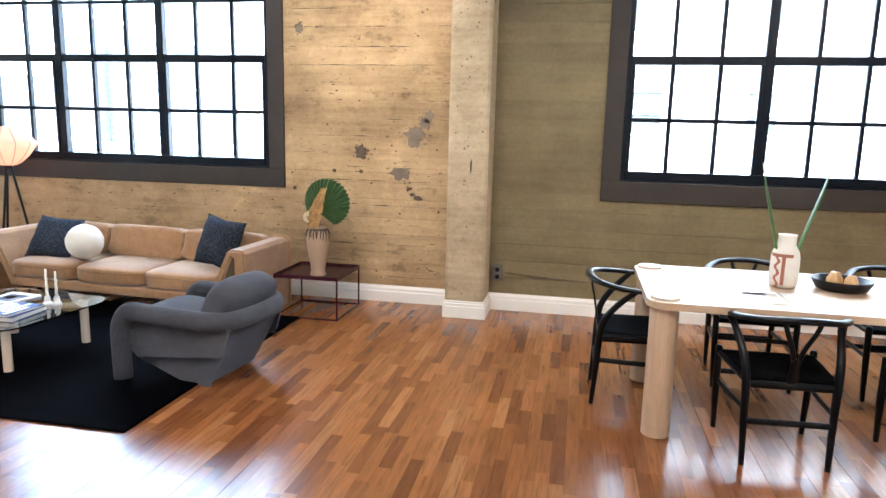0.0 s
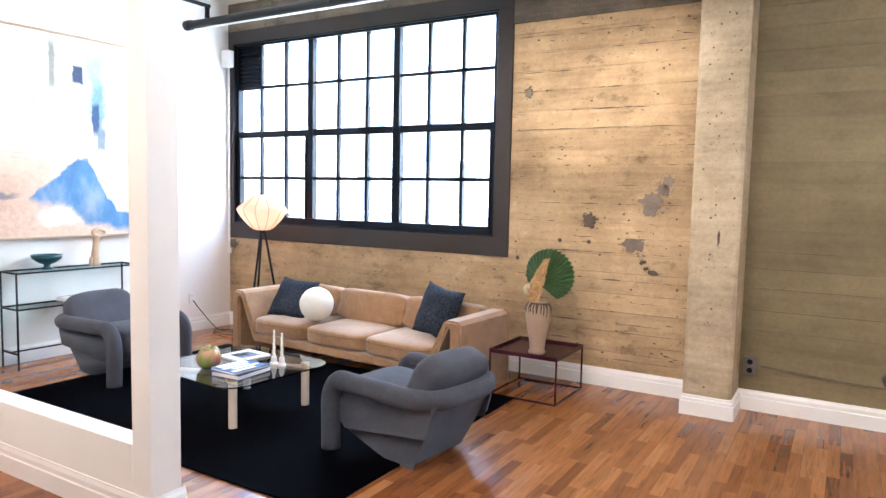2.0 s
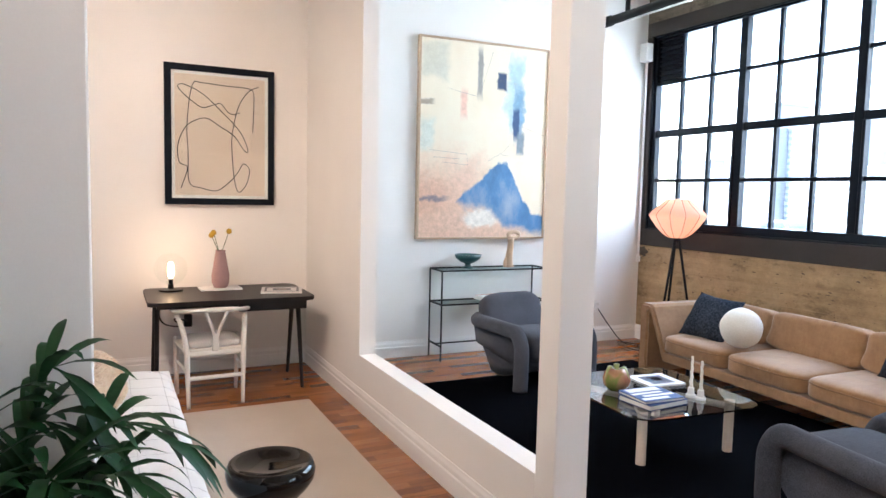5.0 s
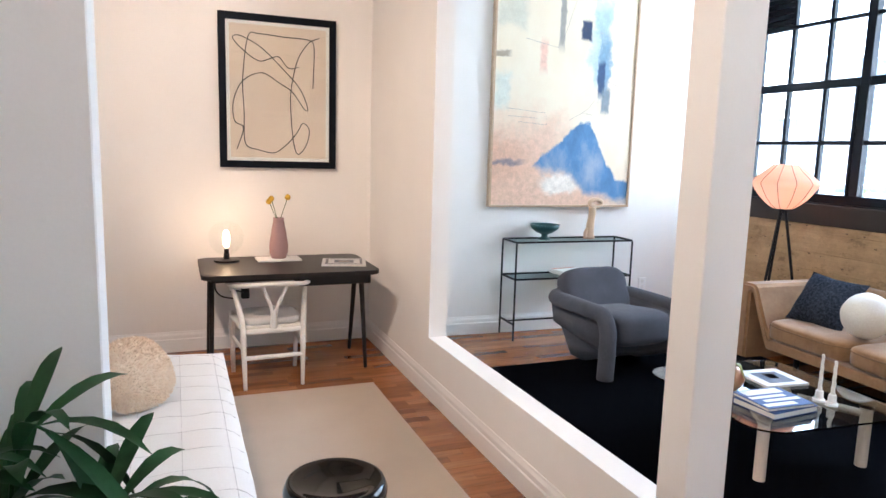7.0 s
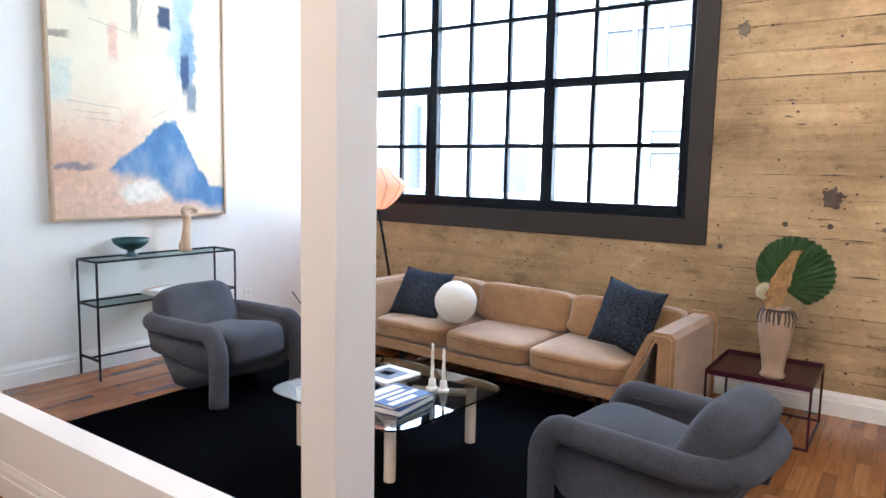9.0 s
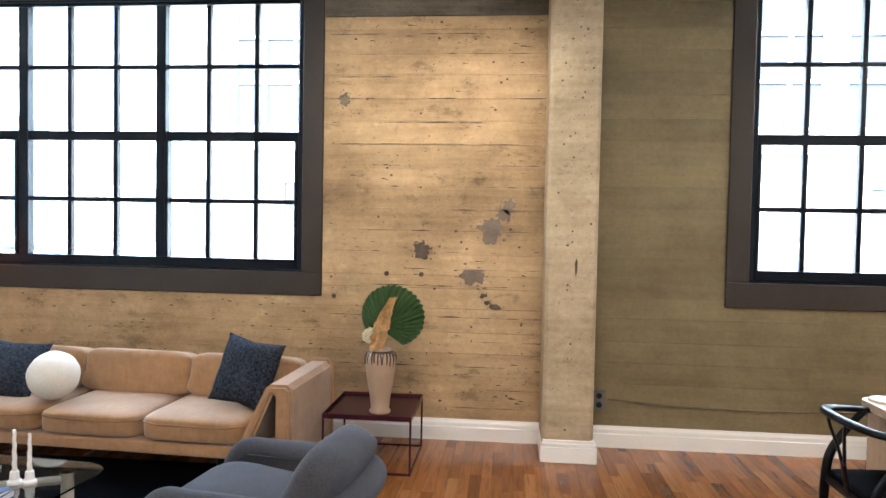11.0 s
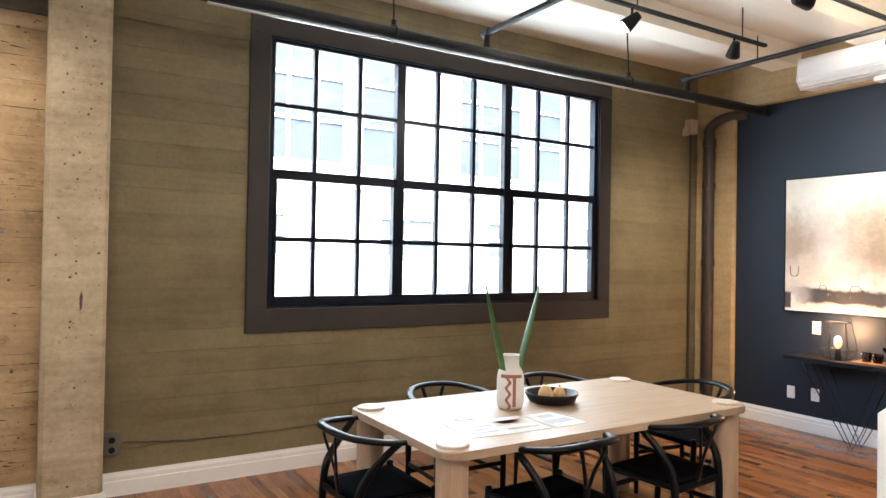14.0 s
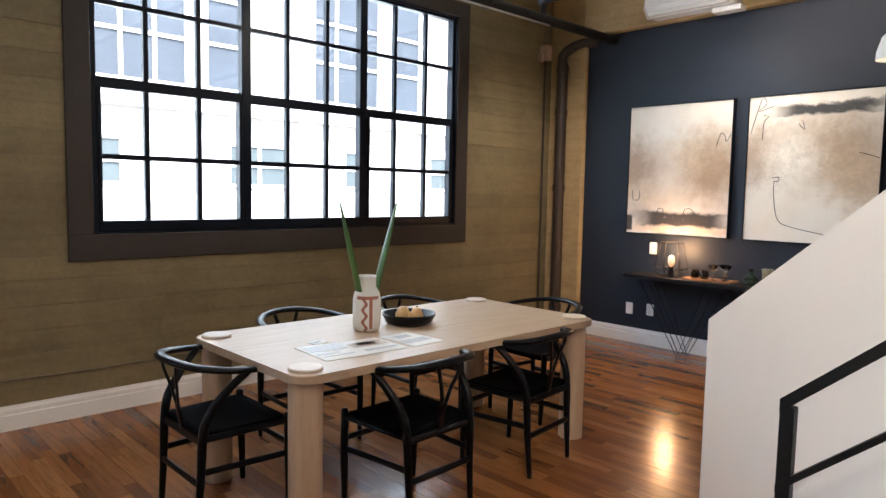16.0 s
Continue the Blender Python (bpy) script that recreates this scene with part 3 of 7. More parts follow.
def neighbour_building():
    b = thing("office_building", pose(0, 20, 0), "white rendered office building across the street with grouped windows", "building")
    part("wall", boxed(-10.4, 46, 0, 14, -9, 15), M_FACADE, b)
    part("ledge", boxed(-10.7, 46.3, -0.45, 0, 3.55, 3.82), M_FACADE, b)
    part("roof", boxed(-10.8, 46.4, -0.5, 14.3, 15, 15.5), M_FACADE, b)
    x = -9.6
    k = 0
    while x < 44:
        w = (2.6, 1.3)[k % 2]
        facade_window(b, x, x + w, 4.25, 8.0, 0, M_FACADEGLASS, 3 if k % 2 == 0 else 1, 3)
        facade_window(b, x, x + w, 9.4, 12.2, 0, M_FACADEGLASS, 3 if k % 2 == 0 else 1, 3)
        x += w + (0.55, 2.2)[k % 2]
        k += 1
    for z in (1.55, -1.55, -4.8):
        x = -8.2
        k = 0
        while x < 44:
            w = (1.95, 0.85)[k % 2]
            facade_window(b, x, x + w, z, z + 1.2, 0, M_FACADEWIN, 2 if k % 2 == 0 else 1, 2)
            x += w + (2.1, 2.95)[k % 2]
            k += 1


def tower(x0, x1, top, y, mat, depth=14, floors=18, cols=8):
    b = thing("tower_block", pose((x0 + x1) / 2, y, -9), "high-rise far across the city in haze-tinted blue-grey", "building", "distant towers")
    h, w = top + 9, x1 - x0
    part("wall", boxed(-w / 2, w / 2, 0, depth, 0, h), mat, b)
    part("roof", boxed(-w / 2 - 0.3, w / 2 + 0.3, -0.3, depth + 0.3, h, h + 0.6), M_TOWER, b)
    for f in range(floors):
        z = (f + 0.25) * h / floors
        bm = bmesh.new()
        for c in range(cols):
            x = -w / 2 + (c + 0.15) * w / cols
            box(bm, x, x + 0.7 * w / cols, -0.15, 0.05, z, z + 0.55 * h / floors)
        part("window_band", bm, M_TOWERGLASS, b)


def tree(x, y, h, seed):
    rng = random.Random(seed)
    t = thing("tree", pose(x, y, -9), "leafy green street tree below the window", "tree", "street trees")
    bm = bmesh.new()
    tube(bm, [(0, 0, 0), (0.1, 0, h * 0.35), (0, 0.1, h * 0.75)], [0.28, 0.2, 0.06], 8)
    for k in range(6):
        a = k * 1.05
        tube(bm, [(0.05, 0, h * (0.32 + 0.05 * k)), (math.cos(a) * h * 0.2, math.sin(a) * h * 0.2, h * (0.5 + 0.06 * k))], [0.1, 0.03], 6)
    part("trunk", bm, M_BARK, t)
    verts, faces = [], []
    for k in range(900):
        d = Vector((rng.gauss(0, 1), rng.gauss(0, 1), rng.gauss(0, 1))).normalized() * rng.uniform(0.35, 1) ** 0.5
        c = Vector((d.x * h * 0.30, d.y * h * 0.30, h * 0.66 + d.z * h * 0.32)) * (1 + 0.15 * noise.noise(d * 2.3))
        u = Vector((rng.uniform(-1, 1), rng.uniform(-1, 1), rng.uniform(-1, 1))).normalized() * 0.3
        v = u.cross(Vector((rng.uniform(-1, 1), rng.uniform(-1, 1), rng.uniform(-1, 1)))).normalized() * 0.2
        n = len(verts)
        verts += [c - u, c + v, c + u, c - v]
        faces.append((n, n + 1, n + 2, n + 3))
    me = bpy.data.meshes.new("crown")
    me.from_pydata(verts, [], faces)
    me.materials.append(M_FOLIAGE)
    cr = new("crown", me)
    cr.parent = t


neighbour_building()
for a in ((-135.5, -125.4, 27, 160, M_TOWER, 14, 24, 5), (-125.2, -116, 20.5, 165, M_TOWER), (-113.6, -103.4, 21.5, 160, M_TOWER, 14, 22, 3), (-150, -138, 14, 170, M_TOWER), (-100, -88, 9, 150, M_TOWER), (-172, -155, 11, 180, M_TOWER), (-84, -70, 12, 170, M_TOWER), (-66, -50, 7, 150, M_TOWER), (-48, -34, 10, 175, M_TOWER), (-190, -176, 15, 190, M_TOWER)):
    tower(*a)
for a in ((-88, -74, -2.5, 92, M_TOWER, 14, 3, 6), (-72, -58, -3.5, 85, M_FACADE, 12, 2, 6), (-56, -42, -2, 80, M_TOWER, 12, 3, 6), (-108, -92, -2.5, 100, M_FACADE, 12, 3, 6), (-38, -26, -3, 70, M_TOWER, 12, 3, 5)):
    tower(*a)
for k in range(16):
    tree(-64 + 4.1 * k + 2 * math.sin(k * 3.7), 58 + 5 * math.cos(k * 2.3) - 1.2 * k, 7.5 + 1.3 * math.sin(k * 1.9), k)

# ---------------------------------------------------------------- wall details
def patch(name, parent, x, z, w, h, mat, seed, y=YW - 0.004, depth=0.006, label=""):
    """An irregular thin patch or chip on the street wall."""
    rng = random.Random(seed)
    bm = bmesh.new()
    n = 56
    out = []
    for k in range(n):
        a = 2 * math.pi * k / n
        r = 0.95 + 0.5 * noise.noise(Vector((math.cos(a) * 1.9, math.sin(a) * 1.9, seed * 3.1))) + 0.2 * noise.noise(Vector((math.cos(a) * 5, math.sin(a) * 5, seed * 1.7))) + rng.uniform(-0.045, 0.045)
        out.append((x + w / 2 * r * math.cos(a), z + h / 2 * r * math.sin(a)))
    extrude_profile(bm, out, y, y + depth)
    for k in range(14):
        a, q, s = rng.uniform(0, 6.28), rng.uniform(0.5, 0.85), rng.uniform(0.02, 0.07)
        cx, cz = x + w * q * math.cos(a), z + h * q * math.sin(a)
        extrude_profile(bm, [(cx + w * s * rng.uniform(0.6, 1.9) * math.cos(b), cz + h * s * rng.uniform(0.5, 1.2) * math.sin(b)) for b in [j * 0.785 for j in range(8)]], y, y + depth)
    return part(name, bm, mat, parent, label)


patch("plaster_patch", wall_bare, -2.471, 1.342, 0.12, 0.12, M_CHIP, 1, label="dark round knocked-out hole")
patch("plaster_patch", wall_bare, -1.983, 1.493, 0.17, 0.17, M_PATCH, 2)
patch("plaster_patch", wall_bare, -1.90, 1.60, 0.10, 0.07, M_PATCH, 7)
patch("plaster_patch", wall_bare, -1.86, 1.66, 0.09, 0.10, M_PATCH, 9)
patch("plaster_patch", wall_bare, -2.107, 1.16, 0.16, 0.12, M_PATCH, 3)
patch("plaster_patch", wall_bare, -2.03, 1.03, 0.05, 0.04, M_CHIP, 5)
patch("plaster_patch", wall_bare, -1.95, 0.95, 0.09, 0.035, M_CHIP, 6)
patch("plaster_patch", wall_bare, -2.00, 0.98, 0.05, 0.03, M_CHIP, 16)
patch("plaster_patch", wall_bare, -6.6, 0.93, 0.14, 0.09, M_DARKCONC, 17)
patch("plaster_patch", wall_bare, -6.72, 0.85, 0.10, 0.05, M_DARKCONC, 18)
patch("plaster_patch", wall_bare, -3.04, 2.40, 0.07, 0.09, M_DARKCONC, 19)
rng = random.Random(5)
bm = bmesh.new()
for k in range(330):
    x, z, s = rng.uniform(-3.15, -1.65), rng.uniform(0.2, 2.95), rng.choice((0.003, 0.004, 0.004, 0.006, 0.010))
    if rng.random() < 0.5:
        extrude_profile(bm, [(x, z), (x + s * rng.uniform(3, 8), z + rng.uniform(-0.006, 0.006)), (x + s * 2, z + s * 0.7), (x + s * 0.4, z + s * 0.6)], YW - 0.002, YW + 0.01)
    else:
        extrude_profile(bm, [(x + s * math.cos(a) * rng.uniform(0.7, 1.3), z + s * 0.8 * math.sin(a)) for a in [k2 * math.pi / 3.5 for k2 in range(7)]], YW - 0.002, YW + 0.01)
for k in range(130):
    x, z, s = rng.uniform(-6.6, -3.2), rng.uniform(0.45, 1.0), rng.choice((0.003, 0.004, 0.007, 0.010))
    extrude_profile(bm, [(x, z), (x + s * 3, z + rng.uniform(-0.004, 0.004)), (x + s * 2, z + s * 0.7), (x + s * 0.4, z + s * 0.6)], YW - 0.002, YW + 0.01)
for x, z in ((-2.72, 1.17), (-2.47, 1.17), (-3.1, 1.0)):
    extrude_profile(bm, [(x + 0.017 * math.cos(a), z + 0.017 * math.sin(a)) for a in [k2 * math.pi / 5 for k2 in range(10)]], YW - 0.003, YW + 0.01)
for zz in (0.23, 0.36, 0.52, 0.70, 0.87, 1.09, 1.21, 1.33, 1.48, 1.63, 1.79, 1.94, 2.09, 2.24, 2.41, 2.56, 2.72, 2.86):
    x = -3.15
    while x < -1.66:
        w = rng.uniform(0.05, 0.35)
        if rng.random() < 0.62:
            h = rng.uniform(0.0015, 0.006) * rng.choice((0.6, 1.0, 1.4))
            extrude_profile(bm, [(x, zz), (x + w * 0.5, zz - h * 0.3), (x + w, zz), (x + w * 0.6, zz + h)], YW - 0.0015, YW + 0.01)
        x += w
st = part("chips", bm, M_CHIP, wall_bare, "small dark pits and split board lines")
tagged(st, kind="stuff")
bm = bmesh.new()
for k in range(70):
    x, z, s = rng.uniform(-1.56, -1.33), rng.uniform(0.2, 3.0), rng.choice((0.003, 0.004, 0.007))
    extrude_profile(bm, [(x + s * math.cos(a) * rng.uniform(0.6, 1.4), z + s * math.sin(a)) for a in [k2 * math.pi / 3.5 for k2 in range(7)]], 5.673, 5.69)
extrude_profile(bm, [(-1.43, 1.21), (-1.418, 1.23), (-1.416, 1.30), (-1.424, 1.325), (-1.434, 1.29)], 5.672, 5.69)
st = part("chips", bm, M_CHIP, column, "small dark pits and a slit in the concrete")
tagged(st, kind="stuff")

# crack and surface cable along the olive wall
bm = bmesh.new()
tube(bm, curve_pts([(-1.15, YW - 0.006, 0.335), (-0.6, YW - 0.006, 0.30), (0.2, YW - 0.006, 0.30), (0.9, YW - 0.006, 0.33)], 6), 0.006, 6)
tagged(mesh_object("wall_cable", bm, M_DARKCONC), "thin painted cable running low along the olive wall", "cable")


def outlet(name, m, body, label, sockets=True, w=0.075, h=0.115, d=0.012):
    """A wall plate in local x across, z up, y out of the wall towards minus."""
    o = thing(name, m, label, "outlet" if sockets else "switch")
    part("plate", boxed(-w / 2, w / 2, -d, 0, -h / 2, h / 2, bevel=0.003, seg=1), body, o)
    if sockets:
        for s in (-1, 1):
            bm = bmesh.new()
            tube(bm, [(0, -d - 0.003, s * h * 0.24), (0, -d + 0.001, s * h * 0.24)], w * 0.22, 12)
            part("socket", bm, M_STEELBLACK if body is M_BOXGREY else M_WHITEWOOD, o)
    else:
        part("rocker", boxed(-w * 0.2, w * 0.2, -d - 0.004, -d + 0.001, -h * 0.25, h * 0.25), M_TRIMWHITE, o)
    return o


M_BOXGREY = plain("dull_grey_steel", (0.14, 0.13, 0.12), 0.5, 0.4, var=0.2)
outlet("wall_outlet", pose(-1.215, YW - 0.002, 0.335), M_BOXGREY, "grey metal surface outlet box beside the column", w=0.09, h=0.13, d=0.045)
outlet("wall_outlet", on_west(2.873, 0.001, 0.36, 90), M_TRIMWHITE, "white wall outlet with a black plug lead")
outlet("wall_outlet", on_west(2.40, 0.001, 0.365, 90), M_TRIMWHITE, "white wall outlet beside the console")
outlet("wall_switch", pose(XR - 0.001, 4.75, 0.97, 0, 0, -90), M_TRIMWHITE, "white switch plate on the navy wall", False)
outlet("wall_switch", pose(XR - 0.001, 4.985, 0.345, 0, 0, -90), M_TRIMWHITE, "white blank plate low on the navy wall", False)
outlet("wall_outlet", pose(XR - 0.001, 4.755, 0.355, 0, 0, -90), M_TRIMWHITE, "white outlet with plugged leads on the navy wall")

# ---------------------------------------------------------------- rugs
bm = boxed(-5.87, -2.75, 3.08, 5.29, 0.0, 0.014, bevel=0.004, seg=1)
tagged(mesh_object("area_rug", bm, M_RUG), "flat black wool area rug under the seating", "rug")
bm = boxed(-5.83, -3.25, 0.4, 2.275, 0.0, 0.008, bevel=0.002, seg=1)
tagged(mesh_object("bedroom_rug", bm, M_BEIGERUG), "flat beige woven rug on the bedroom floor", "rug")

# ---------------------------------------------------------------- sofa
M_PIPING = woven("dark_tan_piping", (0.20, 0.11, 0.052), (0.30, 0.175, 0.09), 120)


def sofa():
    s = thing("sofa", pose(-4.33, 5.43, 0.0, 0, 0, -3.0), "tan velvet three-seat sofa with slanted open arms", "sofa")
    L, t, H, D = 1.28, 0.06, 0.59, 0.37
    tv = 0.10
    for sg in (-1, 1):
        bm = bmesh.new()
        prof = [(L, 0), (L, H - 0.03), (L - 0.03, H), (L - 0.13, H), (L - 0.16, H - 0.02), (L - 0.335, 0.2), (L - 0.335, 0.14), (L - 0.29, 0.14), (L - 0.115, H - t), (L - tv - 0.012, H - t), (L - tv, H - t - 0.012), (L - tv, 0)]
        extrude_profile(bm, [(sg * x, z) for x, z in prof], -D, D)
        bmesh.ops.bevel(bm, geom=[e for e in bm.edges if abs((e.verts[0].co - e.verts[1].co).y) < 1e-4], offset=0.018, segments=3, affect="EDGES")
        part("arm", bm, M_VELVET, s)
    part("base", boxed(-L + 0.3, L - 0.3, -D, D, 0.14, 0.215, bevel=0.015), M_VELVET, s)
    bm = boxed(-L + 0.16, L - 0.16, D - 0.1, D, 0.2, 0.58, bevel=0.025, seg=3)
    part("backrest", bm, M_VELVET, s, smooth=False)
    w = (2 * L - 0.56) / 3
    for k in (-1, 0, 1):
        bm = soft_block(bmesh.new(), w / 2 - 0.007, 0.335, 0.074, Matrix.Translation((k * w, -0.045, 0.292)), 0.26, 44, 0.16, 0.03)
        cushion = part("seat_cushion", bm, M_VELVET, s, smooth=True)
        bm = bmesh.new()
        ring = [2 * math.pi * q / 64 for q in range(64)]
        tube(bm, [(k * w + (w / 2 - 0.005) * math.copysign(abs(math.cos(q)) ** 0.26, math.cos(q)), -0.045 + 0.338 * math.copysign(abs(math.sin(q)) ** 0.26, math.sin(q)), 0.325 + 0.004 * math.sin(5 * q)) for q in ring], 0.0045, 6, closed=True)
        part("piping", bm, M_PIPING, cushion, smooth=True)
        bm = soft_block(bmesh.new(), (w + 0.1) / 2 - 0.004, 0.095, 0.145, Matrix.Translation((k * (w + 0.095), 0.205, 0.492)) @ Matrix.Rotation(radians(-11), 4, "X"), 0.34, 44, 0.0, 0.06)
        part("back_cushion", bm, M_VELVET, s, smooth=True)
    for x in (-0.8, 0.8):
        for y in (-0.25, 0.25):
            bm = bmesh.new()
            tube(bm, [(x, y, 0.0), (x, y, 0.15)], 0.02, 10)
            part("foot", bm, M_BLACKMETAL, s)


sofa()


def throw_pillow(m, half, mat, label):
    bm = bmesh.new()
    n = 16
    grid = {}
    for side in (-1, 1):
        for i in range(n + 1):
            for j in range(n + 1):
                u, v = 2 * i / n - 1, 2 * j / n - 1
                edge = (1 - u * u) * (1 - v * v)
                pinch = 1 - 0.13 * (1 - abs(u * v)) * (abs(u) ** 4 + abs(v) ** 4)
                q = 0.085 * edge ** 0.42 * (1 + 0.15 * noise.noise(Vector((u * 2, v * 2, side * 3 + half))))
                grid[side, i, j] = bm.verts.new(m @ Vector((u * half * pinch, side * q, v * half * pinch)))
    for side in (-1, 1):
        for i in range(n):
            for j in range(n):
                bm.faces.new((grid[side, i, j], grid[side, i + 1, j], grid[side, i + 1, j + 1], grid[side, i, j + 1]))
    bmesh.ops.remove_doubles(bm, verts=bm.verts, dist=1e-5)
    bmesh.ops.recalc_face_normals(bm, faces=bm.faces)
    return tagged(mesh_object("throw_pillow", bm, mat, True), label, "pillow")


throw_pillow(pose(-5.10, 5.40, 0.525, -34, 3, 2) @ Matrix.Diagonal((1.08, 1, 1.0, 1)), 0.205, M_NAVYFAB, "navy flecked boucle pillow against the sofa arm")
throw_pillow(pose(-3.46, 5.32, 0.585, -20, 7, -16), 0.215, M_NAVYFAB, "navy flecked boucle pillow tilted on the sofa")
bm = soft_block(bmesh.new(), 0.152, 0.15, 0.152, pose(-4.69, 5.26, 0.532), 1.0, 32, 0, 0.03)
tagged(mesh_object("ball_pillow", bm, M_WHITEFAB, True), "round white boucle ball pillow on the sofa", "pillow")


# ---------------------------------------------------------------- armchairs
def armchair(m, label):
    """Local x is the way it faces."""
    a = thing("armchair", m, label, "armchair", "lounge armchairs")
    bm = bmesh.new()
    half = [(0.40, 0.35, 0.0), (0.405, 0.35, 0.20), (0.40, 0.35, 0.36), (0.33, 0.35, 0.455), (0.20, 0.352, 0.462), (-0.10, 0.355, 0.462), (-0.28, 0.345, 0.458), (-0.385, 0.26, 0.452), (-0.42, 0.12, 0.45)]
    ctrl = half + [(x, -y, z) for x, y, z in reversed(half)]
    tube(bm, curve_pts(ctrl, 6), 0.061, 16, flat=(1.0, 1.0))
    part("arm_tube", bm, M_GREYFAB, a, "padded tube that forms legs, arms and back rail", True)
    # tapering body below the seat, resting on its rear edge
    bm = bmesh.new()
    wf, wr = 0.315, 0.25
    prof = [(-0.20, 0.0), (-0.03, 0.0), (0.30, 0.13), (0.355, 0.19), (0.355, 0.27), (0.32, 0.30), (-0.24, 0.30), (-0.36, 0.44), (-0.42, 0.43)]
    extrude_profile(bm, prof, -1, 1)
    for v in bm.verts:
        k = max(0, min(1, v.co.z / 0.3))
        v.co.y *= wr + (wf - wr) * k
    bmesh.ops.bevel(bm, geom=list(bm.edges), offset=0.02, segments=3, affect="EDGES")
    part("body", bm, M_GREYFAB, a, smooth=True)
    for sg in (-1, 1):
        bm = bmesh.new()
        extrude_profile(bm, [(-0.36, 0.24), (0.30, 0.16), (0.37, 0.22), (0.36, 0.40), (0.28, 0.45), (-0.38, 0.45), (-0.40, 0.38)], sg * 0.292 - 0.028, sg * 0.292 + 0.028)
        bmesh.ops.bevel(bm, geom=list(bm.edges), offset=0.014, segments=3, affect="EDGES")
        part("side_panel", bm, M_GREYFAB, a, smooth=True)
    bm = soft_block(bmesh.new(), 0.345, 0.288, 0.128, Matrix.Translation((0.085, 0, 0.305)) @ Matrix.Rotation(radians(-6), 4, "Y"), 0.48, 44, 0.10, 0.02)
    part("seat_cushion", bm, M_GREYFAB, a, smooth=True)
    bm = soft_block(bmesh.new(), 0.108, 0.30, 0.212, Matrix.Translation((-0.258, 0, 0.482)) @ Matrix.Rotation(radians(-27), 4, "Y"), 0.46, 44, 0, 0.03)
    part("back_cushion", bm, M_GREYFAB, a, smooth=True)
    return a


armchair(pose(-2.82, 4.0, 0.014, 0, 0, 172) @ Matrix.Scale(0.92, 4), "blue-grey wool armchair with thick tube arms")
armchair(pose(-5.79, 4.09, 0.014, 0, 0, 2) @ Matrix.Scale(0.94, 4), "blue-grey wool armchair beside the white wall")


# ---------------------------------------------------------------- coffee table and what lies on it
def coffee_table():
    t = thing("coffee_table", pose(-4.25, 3.978, 0.014, 0, 0, -4.6), "low glass coffee table with pale wooden legs", "table")
    bm = slab(bmesh.new(), rounded_outline(-0.47, 0.47, -0.46, 0.44, 0.14, 8), 0.297, 0.307, 0.003)
    part("glass_top", bm, M_TABLEGLASS, t, "clear glass top with rounded corners")
    for x in (-0.33, 0.31):
        for y in (-0.31, 0.31):
            bm = bmesh.new()
            tube(bm, [(x, y, 0), (x, y, 0.292)], 0.028, 14)
            lathe(bm, [(0, 0.292), (0.033, 0.292), (0.033, 0.297), (0, 0.297)], 14, (x, y, 0))
            leg = part("leg", bm, M_TABLELEG, t)
            bm = bmesh.new()
            tube(bm, [(x, y, 0.262), (x * 0.1, y * 0.5, 0.262)], 0.02, 10)
            part("bracket", bm, M_TABLELEG, leg)


coffee_table()
ZG = 0.322


def book(m, w, d, h, cover, label, name="book", marks=()):
    b = thing(name, m, label, "book" if name == "book" else name)
    part("page_block", boxed(-w / 2 + 0.004, w / 2 - 0.003, -d / 2 + 0.003, d / 2 - 0.003, 0.003, h - 0.003), M_PAPER, b)
    part("cover", boxed(-w / 2, w / 2, -d / 2, d / 2, h - 0.003, h), cover, b)
    part("back_cover", boxed(-w / 2, w / 2, -d / 2, d / 2, 0, 0.003), cover, b)
    part("spine", boxed(-w / 2, -w / 2 + 0.004, -d / 2, d / 2, 0.003, h - 0.003), cover, b)
    for x0, x1, y0, y1, mm in marks:
        part("cover_print", boxed(x0 * w, x1 * w, y0 * d, y1 * d, h, h + 0.0008), mm, b)
    return b


M_PAPER = plain("paper", (0.78, 0.76, 0.71), 0.7, var=0.05, scale=20)
M_BLUECOVER = plain("blue_book_cover", (0.02, 0.06, 0.20), 0.55, var=0.15, scale=12)
M_WHITECOVER = plain("white_book_cover", (0.70, 0.70, 0.70), 0.55, var=0.05)
M_DARKPRINT = plain("dark_print", (0.05, 0.06, 0.09), 0.35, var=0.3, scale=40)
M_TANPRINT = plain("tan_print", (0.42, 0.30, 0.22), 0.35, var=0.2, scale=40)
M_REDBOOK = plain("rust_book_cover", (0.45, 0.16, 0.09), 0.4, var=0.1)
stripes = [(-0.45 + 0.13 * k, -0.45 + 0.13 * k + 0.06, -0.42 + 0.05 * (k % 2), 0.40 - 0.06 * (k % 3), M_WHITECOVER) for k in range(7)]
book(pose(-4.055, 3.80, ZG + 0.001, 0, 0, 4), 0.24, 0.30, 0.030, M_BLUECOVER, "thick blue and white art book on the glass table", marks=stripes)
book(pose(-4.06, 3.79, ZG + 0.032, 0, 0, -3), 0.235, 0.28, 0.018, M_BLUECOVER, "blue book with bold white stripes on another book", marks=[(-0.45, -0.2, -0.4, 0.4, M_WHITECOVER), (-0.12, 0.0, -0.45, 0.3, M_WHITECOVER), (0.08, 0.2, -0.3, 0.45, M_WHITECOVER), (0.28, 0.42, -0.45, 0.2, M_WHITECOVER)])
